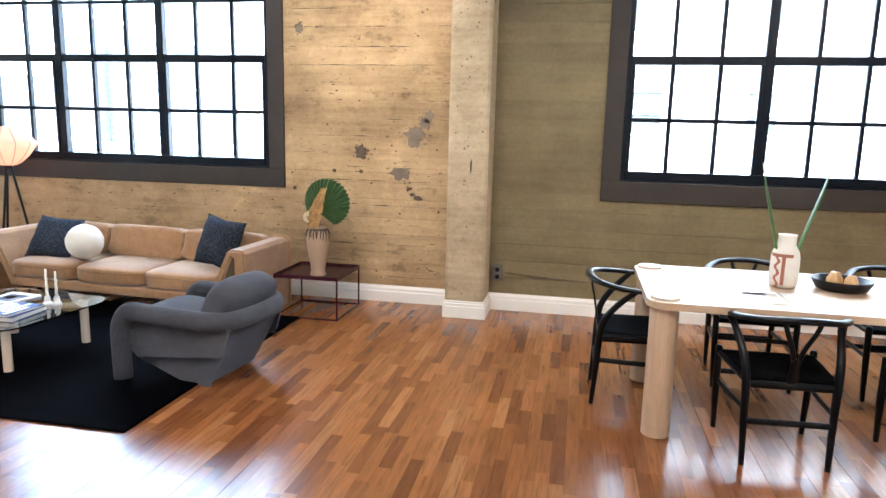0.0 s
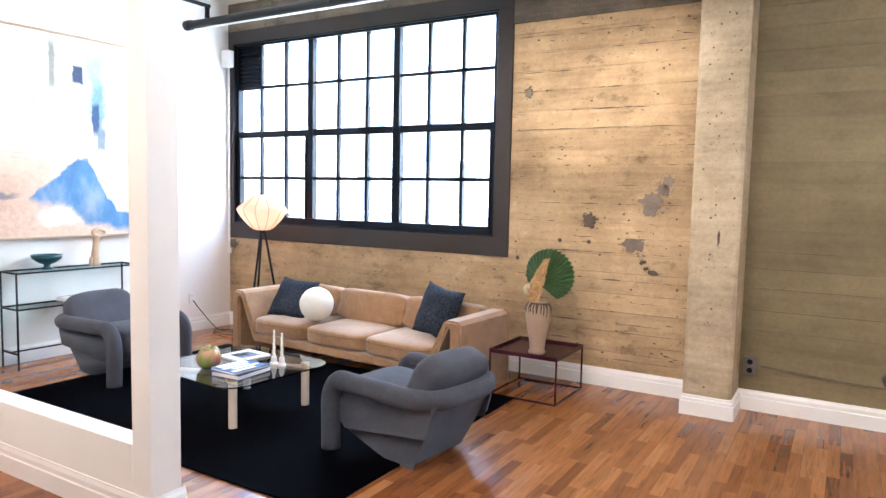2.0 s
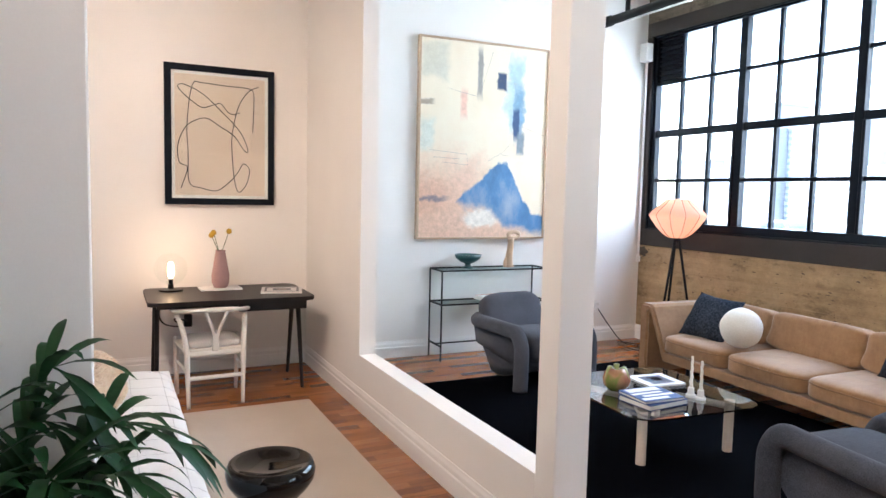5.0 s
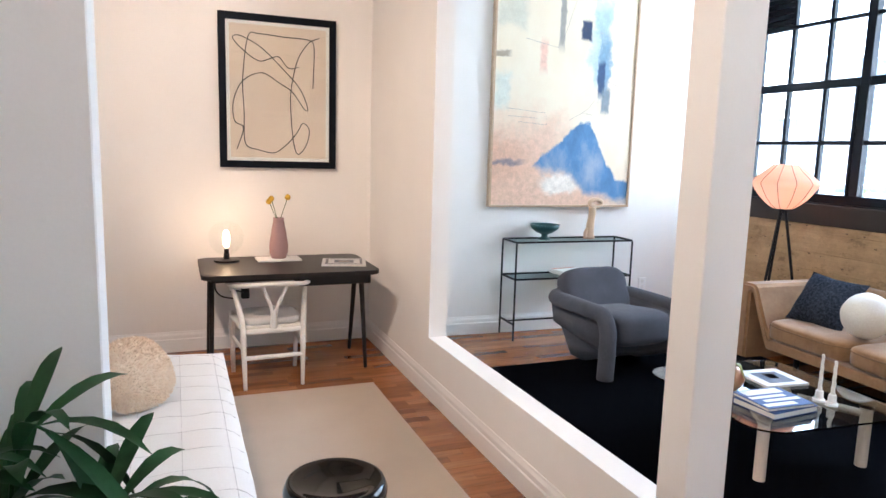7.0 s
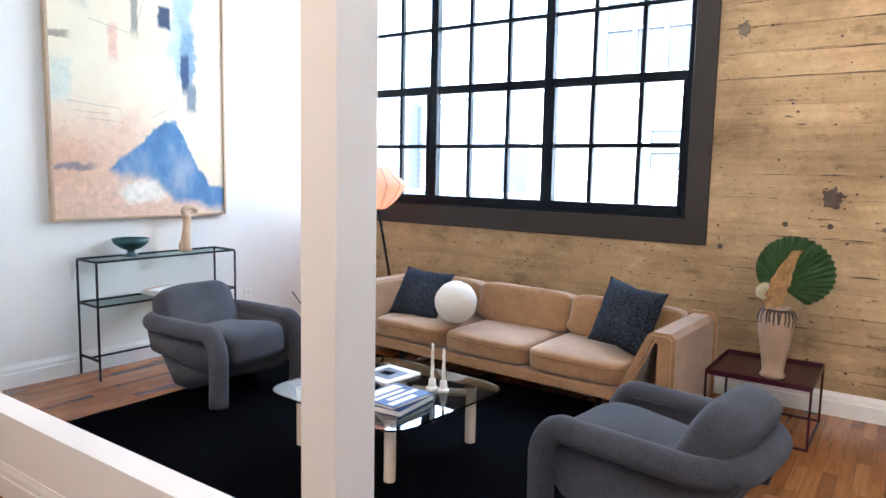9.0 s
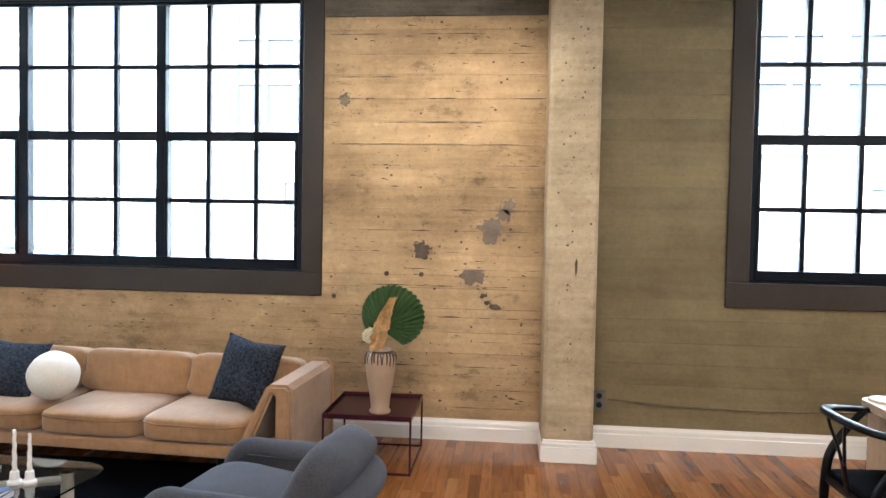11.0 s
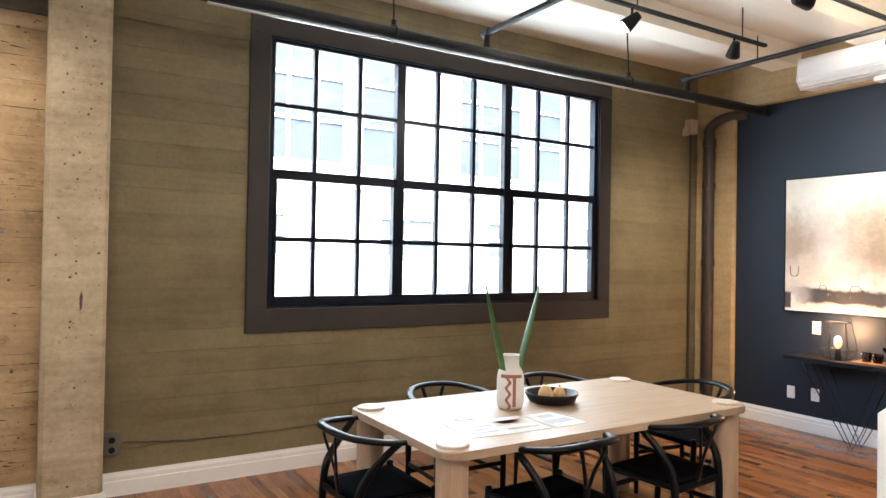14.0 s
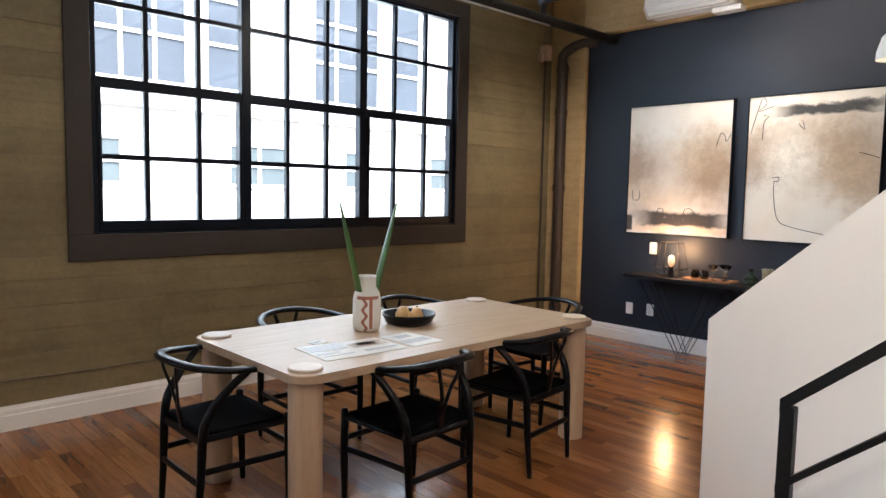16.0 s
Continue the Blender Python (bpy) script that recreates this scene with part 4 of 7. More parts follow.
book(pose(-4.38, 4.13, ZG + 0.001, 0, 0, -6), 0.25, 0.27, 0.012, M_WHITECOVER, "white magazine with a dark cover photo on the table", "magazine", [(-0.32, 0.34, -0.3, 0.32, M_DARKPRINT), (-0.2, 0.1, -0.1, 0.15, M_TANPRINT)])
M_CANDLE = plain("ivory_wax", (0.80, 0.77, 0.70), 0.5, var=0.03)
for x, y, h in ((-4.05, 4.09, 0.185), (-3.985, 4.10, 0.17)):
    c = thing("candlestick", pose(x, y, ZG), "twisted ivory taper candle in a small white holder", "candle", "candles on the coffee table")
    part("holder", lathe(bmesh.new(), [(0, 0), (0.03, 0), (0.03, 0.012), (0.02, 0.02), (0.018, 0.055), (0.012, 0.06), (0, 0.06)], 18), M_TRIMWHITE, c)
    bm = bmesh.new()
    tube(bm, [(0.0012 * math.cos(k), 0.0012 * math.sin(k), 0.058 + h * k / 22) for k in range(23)], [0.0105 + 0.0006 * math.sin(k * 1.9) - 0.00014 * k for k in range(23)], 10)
    part("taper", bm, M_CANDLE, c, smooth=True)
v = thing("fruit_vase", pose(-4.335, 3.77, ZG), "round copper and green glazed apple-shaped vase", "vase")
m_apple, nt, p = nodes_of("copper_green_glaze")
link(nt, ramp_of(nt, noise_of(nt, coords(nt, (1, 1, 0.6)), 7, 3), ((0.38, (0.36, 0.13, 0.07)), (0.55, (0.42, 0.24, 0.12)), (0.62, (0.22, 0.25, 0.06)))), p.inputs["Base Color"])
p.inputs["Roughness"].default_value, p.inputs["Metallic"].default_value = 0.25, 0.3
part("body", lathe(bmesh.new(), [(0, 0), (0.05, 0), (0.078, 0.035), (0.085, 0.07), (0.07, 0.11), (0.035, 0.13), (0.012, 0.122), (0, 0.118)], 26), m_apple, v, smooth=True)
for k in range(3):
    bm = bmesh.new()
    a = 2.1 * k + 0.4
    tube(bm, curve_pts([(0, 0, 0.118), (0.05 * math.cos(a), 0.05 * math.sin(a), 0.145), (0.085 * math.cos(a), 0.085 * math.sin(a), 0.075)], 5), [0.003, 0.008, 0.013, 0.016, 0.018, 0.018, 0.016, 0.013, 0.01, 0.005, 0.002], 8, flat=(1, 0.25))
    part("leaf", bm, plain("olive_glaze", (0.22, 0.24, 0.05), 0.3), v)


# ---------------------------------------------------------------- side table, vase with palm
def side_table():
    t = thing("side_table", pose(-2.695, 5.565, 0), "plum lacquered tray side table on a thin wire frame", "table")
    hx, hy, H = 0.275, 0.285, 0.36
    bm = boxed(-hx, hx, -hy, hy, H - 0.03, H - 0.018)
    for b in ((-hx, -hx + 0.006, -hy, hy), (hx - 0.006, hx, -hy, hy), (-hx + 0.006, hx - 0.006, -hy, -hy + 0.006), (-hx + 0.006, hx - 0.006, hy - 0.006, hy)):
        box(bm, *b, H - 0.018, H)
    part("tray_top", bm, M_PLUM, t, "glossy plum tray with a raised rim")
    r = 0.006
    for x in (-hx + r, hx - r):
        for y in (-hy + r, hy - r):
            part("leg", boxed(x - r, x + r, y - r, y + r, 0, H - 0.03), M_PLUM, t)
    for y in (-hy + r, hy - r):
        part("rail", boxed(-hx + 2 * r, hx - 2 * r, y - r, y + r, 0, 2 * r), M_PLUM, t)
    for x in (-hx + r, hx - r):
        part("rail", boxed(x - r, x + r, -hy + 2 * r, hy - 2 * r, 0, 2 * r), M_PLUM, t)


side_table()
M_PALM = plain("fan_palm_green", (0.045, 0.105, 0.035), 0.5, var=0.3, scale=18, bump=0.1)
M_DRIFT = plain("pale_dried_bark", (0.66, 0.42, 0.20), 0.8, var=0.35, scale=30, bump=1.0)
M_BLOOM = plain("cream_allium", (0.70, 0.63, 0.42), 0.8, var=0.2, scale=60, bump=0.6)
vz = thing("drip_vase", pose(-2.64, 5.43, 0.342), "tall beige ceramic vase with dark dripping glaze on the rim", "vase")
H = 0.40
part("body", lathe(bmesh.new(), [(0, 0), (0.062, 0), (0.068, 0.012), (0.056, 0.03), (0.064, 0.10), (0.082, 0.20), (0.096, 0.30), (0.098, 0.345), (0.086, 0.375), (0.066, 0.385), (0.066, H), (0.058, H), (0.056, 0.36), (0, 0.35)], 34), M_BEIGECER, vz, smooth=True)
bm = bmesh.new()
rng = random.Random(3)
tube(bm, [(0.07 * math.cos(a), 0.07 * math.sin(a), 0.386) for a in [2 * math.pi * k / 24 for k in range(24)]], 0.006, 6, closed=True)
for k in range(26):
    a = 2 * math.pi * k / 26 + rng.uniform(-0.1, 0.1)
    ln = rng.uniform(0.02, 0.12)
    pts = [(0.072, 0.384), (0.088, 0.374), (0.0985, 0.345), (0.0985 - 0.0125 * max(0, ln - 0.04) / 0.05, 0.345 - max(0.004, ln - 0.02))]
    sw = rng.uniform(-0.05, 0.05)
    tube(bm, [(r * math.cos(a + sw * i), r * math.sin(a + sw * i), z) for i, (r, z) in enumerate(pts)], [0.006, 0.005, 0.0045, 0.006], 6)
part("drip_glaze", bm, M_DRIP, vz)


def fan_palm():
    f = thing("palm_leaf", pose(-2.575, 5.47, 0.945, 0, 8, -8), "pleated round green fan palm leaf in the vase", "plant")
    bm = bmesh.new()
    n = 56
    hub = Vector((-0.06, 0, -0.10))
    tips = []
    for k in range(n + 1):
        a = radians(-62 + 304 * k / n)
        zig = 0.010 if k % 2 else -0.010
        rim = Vector((0.205 * math.cos(a), 0, 0.19 * math.sin(a)))
        tips.append((rim + Vector((0, zig, 0)) + (rim - hub).normalized() * (0.006 if k % 2 else -0.004)))
    for k in range(n):
        a, b = tips[k], tips[k + 1]
        ia, ib = hub.lerp(a, 0.06), hub.lerp(b, 0.06)
        bm.faces.new([bm.verts.new(q) for q in (ia, a, b, ib)])
    bmesh.ops.remove_doubles(bm, verts=bm.verts, dist=1e-5)
    bmesh.ops.solidify(bm, geom=bm.faces, thickness=0.0015)
    part("blade", bm, M_PALM, f)
    bm = bmesh.new()
    tube(bm, [(-0.10, 0.0, -0.30), (-0.085, 0, -0.18), hub], [0.006, 0.005, 0.005], 8)
    part("stalk", bm, M_PALM, f)


fan_palm()
b = thing("dried_bark", pose(-2.655, 5.39, 0.70), "upright twisted piece of pale dried bark in the vase", "plant")
bm = bmesh.new()
path = curve_pts([(0.0, 0, 0), (0.0, 0, 0.06), (0.022, -0.01, 0.16), (0.052, 0, 0.27), (0.10, 0, 0.37)], 7)
across = 9
grid = []
for k, c in enumerate(path):
    q = k / (len(path) - 1)
    half = 0.026 + 0.026 * math.sin(math.pi * min(1, q * 1.05)) ** 1.3
    row = []
    for j in range(across + 1):
        w = 2 * j / across - 1
        edge = half * (1 + 0.35 * noise.noise(Vector((k * 0.55, 2 * (w > 0), 4)))) * w
        row.append(bm.verts.new((c.x + edge * 0.93 + 0.004 * noise.noise(Vector((k, j, 1))), c.y + 0.35 * edge - 0.022 * w * w + 0.010 * noise.noise(Vector((k * 0.4, j * 0.6, 9))), c.z + (0.02 * noise.noise(Vector((j * 0.9, 5, 2))) if k == len(path) - 1 else 0))))
    grid.append(row)
for u, w in zip(grid, grid[1:]):
    for j in range(across):
        bm.faces.new((u[j], u[j + 1], w[j + 1], w[j]))
bmesh.ops.solidify(bm, geom=bm.faces, thickness=0.007)
part("bark_strip", bm, M_DRIFT, b)
b = thing("allium_bloom", pose(-2.705, 5.41, 0.70), "round cream allium flower head on a thin stem", "plant")
bm = bmesh.new()
tube(bm, curve_pts([(0.03, 0, 0), (0.02, 0, 0.05), (0, 0, 0.09)], 4), 0.004, 6)
part("stem", bm, M_PALM, b)
bm = bmesh.new()
rng = random.Random(8)
for k in range(150):
    zf = 1 - 2 * (k + 0.5) / 150
    a = k * 2.39996
    d = Vector((math.sqrt(1 - zf * zf) * math.cos(a), math.sqrt(1 - zf * zf) * math.sin(a), zf))
    c = Vector((0, 0, 0.125)) + d * 0.046 * rng.uniform(0.9, 1.05)
    bmesh.ops.create_icosphere(bm, subdivisions=1, radius=0.0068, matrix=Matrix.Translation(c))
part("flower_head", bm, M_BLOOM, b)


# ---------------------------------------------------------------- tripod lamp in the corner
def tripod_lamp():
    l = thing("floor_lamp", pose(-5.86, 5.745, 0), "tripod floor lamp with black legs and a lit ribbed paper shade", "lamp")
    for k in range(3):
        a = radians(35 + 120 * k)
        bm = bmesh.new()
        tube(bm, [(0.02 * math.cos(a), 0.02 * math.sin(a), 1.13), (0.22 * math.cos(a), 0.22 * math.sin(a), 0.0)], [0.012, 0.011], 10)
        part("leg", bm, M_BLACKMETAL, l)
    bm = bmesh.new()
    tube(bm, [(0, 0, 1.09), (0, 0, 1.22)], 0.02, 12)
    part("socket", bm, M_BLACKMETAL, l)
    prof = [(0.075, 1.125), (0.13, 1.16), (0.19, 1.22), (0.245, 1.30), (0.262, 1.335), (0.235, 1.37), (0.16, 1.43), (0.11, 1.475), (0.095, 1.485)]
    shade_m, nt, p = nodes_of("lit_paper_shade")
    p.inputs["Base Color"].default_value = (0.74, 0.50, 0.38, 1)
    p.inputs["Roughness"].default_value = 0.8
    tl = nt.nodes.new("ShaderNodeBsdfTranslucent")
    tl.inputs[0].default_value = (0.85, 0.50, 0.36, 1)
    mx = nt.nodes.new("ShaderNodeMixShader")
    mx.inputs[0].default_value = 0.65
    link(nt, p.outputs[0], mx.inputs[1])
    link(nt, tl.outputs[0], mx.inputs[2])
    link(nt, mx.outputs[0], nt.nodes["Material Output"].inputs[0])
    sh = part("shade", lathe(bmesh.new(), prof, 36), shade_m, l, "lit peach paper shade", True)
    sh.visible_shadow = True
    bm = bmesh.new()
    for k in range(12):
        a = 2 * math.pi * k / 12
        tube(bm, [((r + 0.002) * math.cos(a), (r + 0.002) * math.sin(a), z) for r, z in prof], 0.0022, 5)
    part("rib", bm, M_BLACKMETAL, sh, "thin dark ribs")
    bulb = part("bulb", soft_block(bmesh.new(), 0.03, 0.03, 0.04, Matrix.Translation((0, 0, 1.27)), 1.0, 16), glowing("warm_bulb", (1.0, 0.62, 0.34), 0.5), l, smooth=True)
    lp = new("floor_lamp_light", bpy.data.lights.new("floor_lamp_light", "POINT"))
    lp.data.energy, lp.data.color, lp.data.shadow_soft_size = 0.055, (1.0, 0.52, 0.37), 0.05
    lp.location = (-5.86, 5.745, 1.33)


tripod_lamp()
bm = bmesh.new()
tube(bm, curve_pts([(-6.66, 5.52, 0.34), (-6.6, 5.56, 0.24), (-6.5, 5.66, 0.06), (-6.4, 5.7, 0.012), (-6.2, 5.78, 0.012), (-6.05, 5.62, 0.012), (-6.3, 5.58, 0.014), (-6.5, 5.66, 0.018), (-6.3, 5.8, 0.012), (-5.9, 5.75, 0.012)], 8), 0.005, 6)
tagged(mesh_object("lamp_cord", bm, M_BLACKMETAL), "black lamp cord coiled on the floor from the outlet", "cable")

# ---------------------------------------------------------------- console with bowl and sculpture
M_IRON = plain("forged_black_iron", (0.016, 0.017, 0.018), 0.45, 0.5, var=0.3, scale=14, bump=0.3)


def wall_console():
    c = thing("console_table", on_west(1.527, 0.16, 0), "slim black iron console with two glass shelves", "console")
    hx, hy, H = 0.135, 0.54, 0.815
    for x in (-hx, hx):
        for y in (-hy, hy):
            part("leg", boxed(x - 0.0065, x + 0.0065, y - 0.0065, y + 0.0065, 0, H - 0.014, bevel=0.002, seg=1), M_IRON, c)
    for z, gl in ((H - 0.014, 1), (0.50, 1), (0.13, 0)):
        bm = bmesh.new()
        for x in (-hx, hx):
            box(bm, x - 0.0065, x + 0.0065, -hy + 0.0065, hy - 0.0065, z, z + 0.014) if gl else None
        for y in (-hy, hy):
            box(bm, -hx + 0.0065, hx - 0.0065, y - 0.006, y + 0.006, z, z + 0.014)
        if not gl:
            box(bm, -0.006, 0.006, -hy + 0.006, hy - 0.006, z + 0.001, z + 0.013)
        part("shelf_frame" if gl else "stretcher", bm, M_IRON, c)
        if gl:
            part("glass_shelf", boxed(-hx + 0.0065, hx - 0.0065, -hy + 0.0065, hy - 0.0065, z + 0.006, z + 0.0135), M_CONSGLASS, c, "clear glass shelf")


wall_console()
M_TEAL = plain("teal_glaze", (0.012, 0.062, 0.068), 0.3, var=0.2, scale=20)
b = thing("pedestal_bowl", on_west(1.295, 0.17, 0.816), "dark teal glazed footed bowl on the console", "bowl")
part("bowl", lathe(bmesh.new(), [(0, 0), (0.05, 0), (0.052, 0.008), (0.026, 0.022), (0.026, 0.04), (0.07, 0.058), (0.112, 0.09), (0.125, 0.125), (0.12, 0.125), (0.10, 0.095), (0.05, 0.065), (0, 0.058)], 34), M_TEAL, b, smooth=True)
b = thing("wood_sculpture", on_west(1.735, 0.17, 0.816, 90), "carved pale wood abstract figure with a looped head", "sculpture")
bm = bmesh.new()
tube(bm, curve_pts([(-0.01, 0, 0.0), (-0.012, 0, 0.10), (0.0, 0, 0.2), (0.0, 0, 0.27)], 5), [0.045, 0.04, 0.036, 0.035, 0.034, 0.034, 0.033, 0.031, 0.03, 0.03, 0.03, 0.03, 0.03, 0.031, 0.032, 0.032], 12)
tube(bm, [(0.028 + 0.055 * math.cos(a), 0, 0.30 + 0.03 * math.sin(a)) for a in [2 * math.pi * k / 20 for k in range(20)]], 0.02, 10, closed=True)
tube(bm, curve_pts([(-0.05, 0, 0), (-0.052, 0, 0.05), (-0.03, 0, 0.085)], 4), [0.018] * 9, 10)
tagged(part("figure", bm, M_OAKLEG, b, smooth=True))
book(on_west(1.56, 0.15, 0.5145, 6), 0.20, 0.27, 0.022, M_WHITECOVER, "white book lying on the lower glass shelf")
book(on_west(1.55, 0.155, 0.537, 12), 0.18, 0.25, 0.015, M_WHITECOVER, "white book with a rust spine on the shelf", marks=[(-0.48, -0.3, -0.48, 0.48, M_REDBOOK)])


# ---------------------------------------------------------------- paintings
def canvas_material(name, stops, scale, stretch):
    m, nt, p = nodes_of(name)
    f = noise_of(nt, coords(nt, stretch), scale, 5, 0.6)
    g = noise_of(nt, coords(nt), 90, 2)
    c = ramp_of(nt, f, stops)
    link(nt, mixed(nt, 0.12, c, ramp_of(nt, g, ((0.3, 0.6), (0.7, 1.0))), "MULTIPLY"), p.inputs["Base Color"])
    p.inputs["Roughness"].default_value = 0.75
    bump_of(nt, p, g, 0.15, 0.002)
    return m


def framed(name, m, W, Hh, canvas, frame_mat, border, depth, label, frame_label=""):
    """Local x to the right, z up, y into the wall; origin at the lower left corner."""
    f = thing(name, m, label, "painting")
    bm = bmesh.new()
    for b in ((0, border, 0, Hh), (W - border, W, 0, Hh), (border, W - border, 0, border), (border, W - border, Hh - border, Hh)):
        box(bm, b[0], b[1], -depth / 2 - 0.005, depth / 2, b[2], b[3], 0.0015, 1)
    part("frame", bm, frame_mat, f, frame_label)
    cv = part("canvas", boxed(border, W - border, -depth / 2 + 0.008, depth / 2, border, Hh - border), canvas, f)
    return f, cv


def painted(name, W, H, ground, marks, hill=None, weave=0.12):
    """Canvas paint: a mottled ground, then soft-edged marks (kind, u, v, half width, half height, softness, raggedness, colour, cover), in shares of the canvas."""
    m, nt, p = nodes_of(name)

    def calc(op, a, b=0.0):
        n = nt.nodes.new("ShaderNodeMath")
        n.operation = op
        for i, v in enumerate((a, b)):
            if isinstance(v, (int, float)):
                n.inputs[i].default_value = v
            else:
                link(nt, v, n.inputs[i])
        return n.outputs[0]

    def vec(op, a, b=None):
        n = nt.nodes.new("ShaderNodeVectorMath")
        n.operation = op
        for i, v in enumerate((a, b)):
            if isinstance(v, tuple):
                n.inputs[i].default_value = v
            elif v is not None:
                link(nt, v, n.inputs[i])
        return n.outputs["Value"] if op == "LENGTH" else n.outputs["Vector"]

    def span(v, lo, hi):
        n = nt.nodes.new("ShaderNodeMapRange")
        n.interpolation_type = "SMOOTHSTEP"
        n.inputs["From Min"].default_value, n.inputs["From Max"].default_value = lo, hi
        link(nt, v, n.inputs[0])
        return n.outputs[0]

    flat = coords(nt, (1 / W, 0.0, 1 / H))
    raw = coords(nt)
    cloudy = nt.nodes.new("ShaderNodeTexNoise")
    cloudy.inputs["Scale"].default_value, cloudy.inputs["Detail"].default_value = 7.0, 6
    cloudy.inputs["Roughness"].default_value = 0.65
    link(nt, raw, cloudy.inputs["Vector"])
    jog = vec("SUBTRACT", cloudy.outputs["Color"], (0.5, 0.5, 0.5))
    big = noise_of(nt, coords(nt, (1, 1, 0.8)), 1.6, 6, 0.6)
    fine = noise_of(nt, raw, 26, 5, 0.7)
    c = ramp_of(nt, big, ground)
    for kind, u, v, hw, hh, soft, rag, col, cover in marks:
        n = nt.nodes.new("ShaderNodeVectorMath")
        n.operation = "MULTIPLY_ADD"
        link(nt, jog, n.inputs[0])
        n.inputs[1].default_value = (rag, 0, rag)
        link(nt, flat, n.inputs[2])
        q = vec("DIVIDE", vec("SUBTRACT", n.outputs[0], (u, 0, v)), (hw, 1, hh))
        if kind == "round":
            far = vec("LENGTH", q)
        else:
            sep = nt.nodes.new("ShaderNodeSeparateXYZ")
            link(nt, vec("ABSOLUTE", q), sep.inputs[0])
            far = calc("MAXIMUM", sep.outputs["X"], sep.outputs["Z"])
        mask = calc("MULTIPLY", span(far, 1 + soft, 1 - soft), cover)
        mask = calc("MULTIPLY", mask, span(fine, 0.05, 0.42))
        tone = ramp_of(nt, fine, ((0.3, tuple(k * 0.8 for k in col)), (0.7, tuple(min(1, k * 1.18) for k in col))))
        c = mixed(nt, mask, c, tone)
    if hill:
        top, low, col = hill
        sep = nt.nodes.new("ShaderNodeSeparateXYZ")
        link(nt, flat, sep.inputs[0])
        ragged = calc("MULTIPLY", calc("SUBTRACT", cloudy.outputs[0], 0.5), 0.10)
        v = calc("ADD", sep.outputs["Z"], ragged)
        over = calc("SUBTRACT", ramp_of(nt, sep.outputs["X"], top), v)
        under = calc("SUBTRACT", v, ramp_of(nt, sep.outputs["X"], low))
        mask = calc("MULTIPLY", span(over, -0.006, 0.014), span(under, -0.01, 0.05))
        tone = ramp_of(nt, noise_of(nt, coords(nt, (1, 1, 0.5)), 3.4, 6, 0.65), ((0.30, tuple(k * 0.62 for k in col)), (0.5, col), (0.68, tuple(min(1, 0.55 * k + 0.24) for k in col))))
        c = mixed(nt, mask, c, tone)
    thread = noise_of(nt, raw, 120, 2)
    link(nt, mixed(nt, weave, c, ramp_of(nt, thread, ((0.3, 0.6), (0.7, 1.0))), "MULTIPLY"), p.inputs["Base Color"])
    p.inputs["Roughness"].default_value = 0.75
    bump_of(nt, p, fine, 0.2, 0.003)
    return m


def paint(name, col, var=0.15):
    return canvas_material(name, ((0.3, tuple(c * (1 - var) for c in col)), (0.7, tuple(min(1, c * (1 + var)) for c in col))), 3.0, (1, 1, 1))


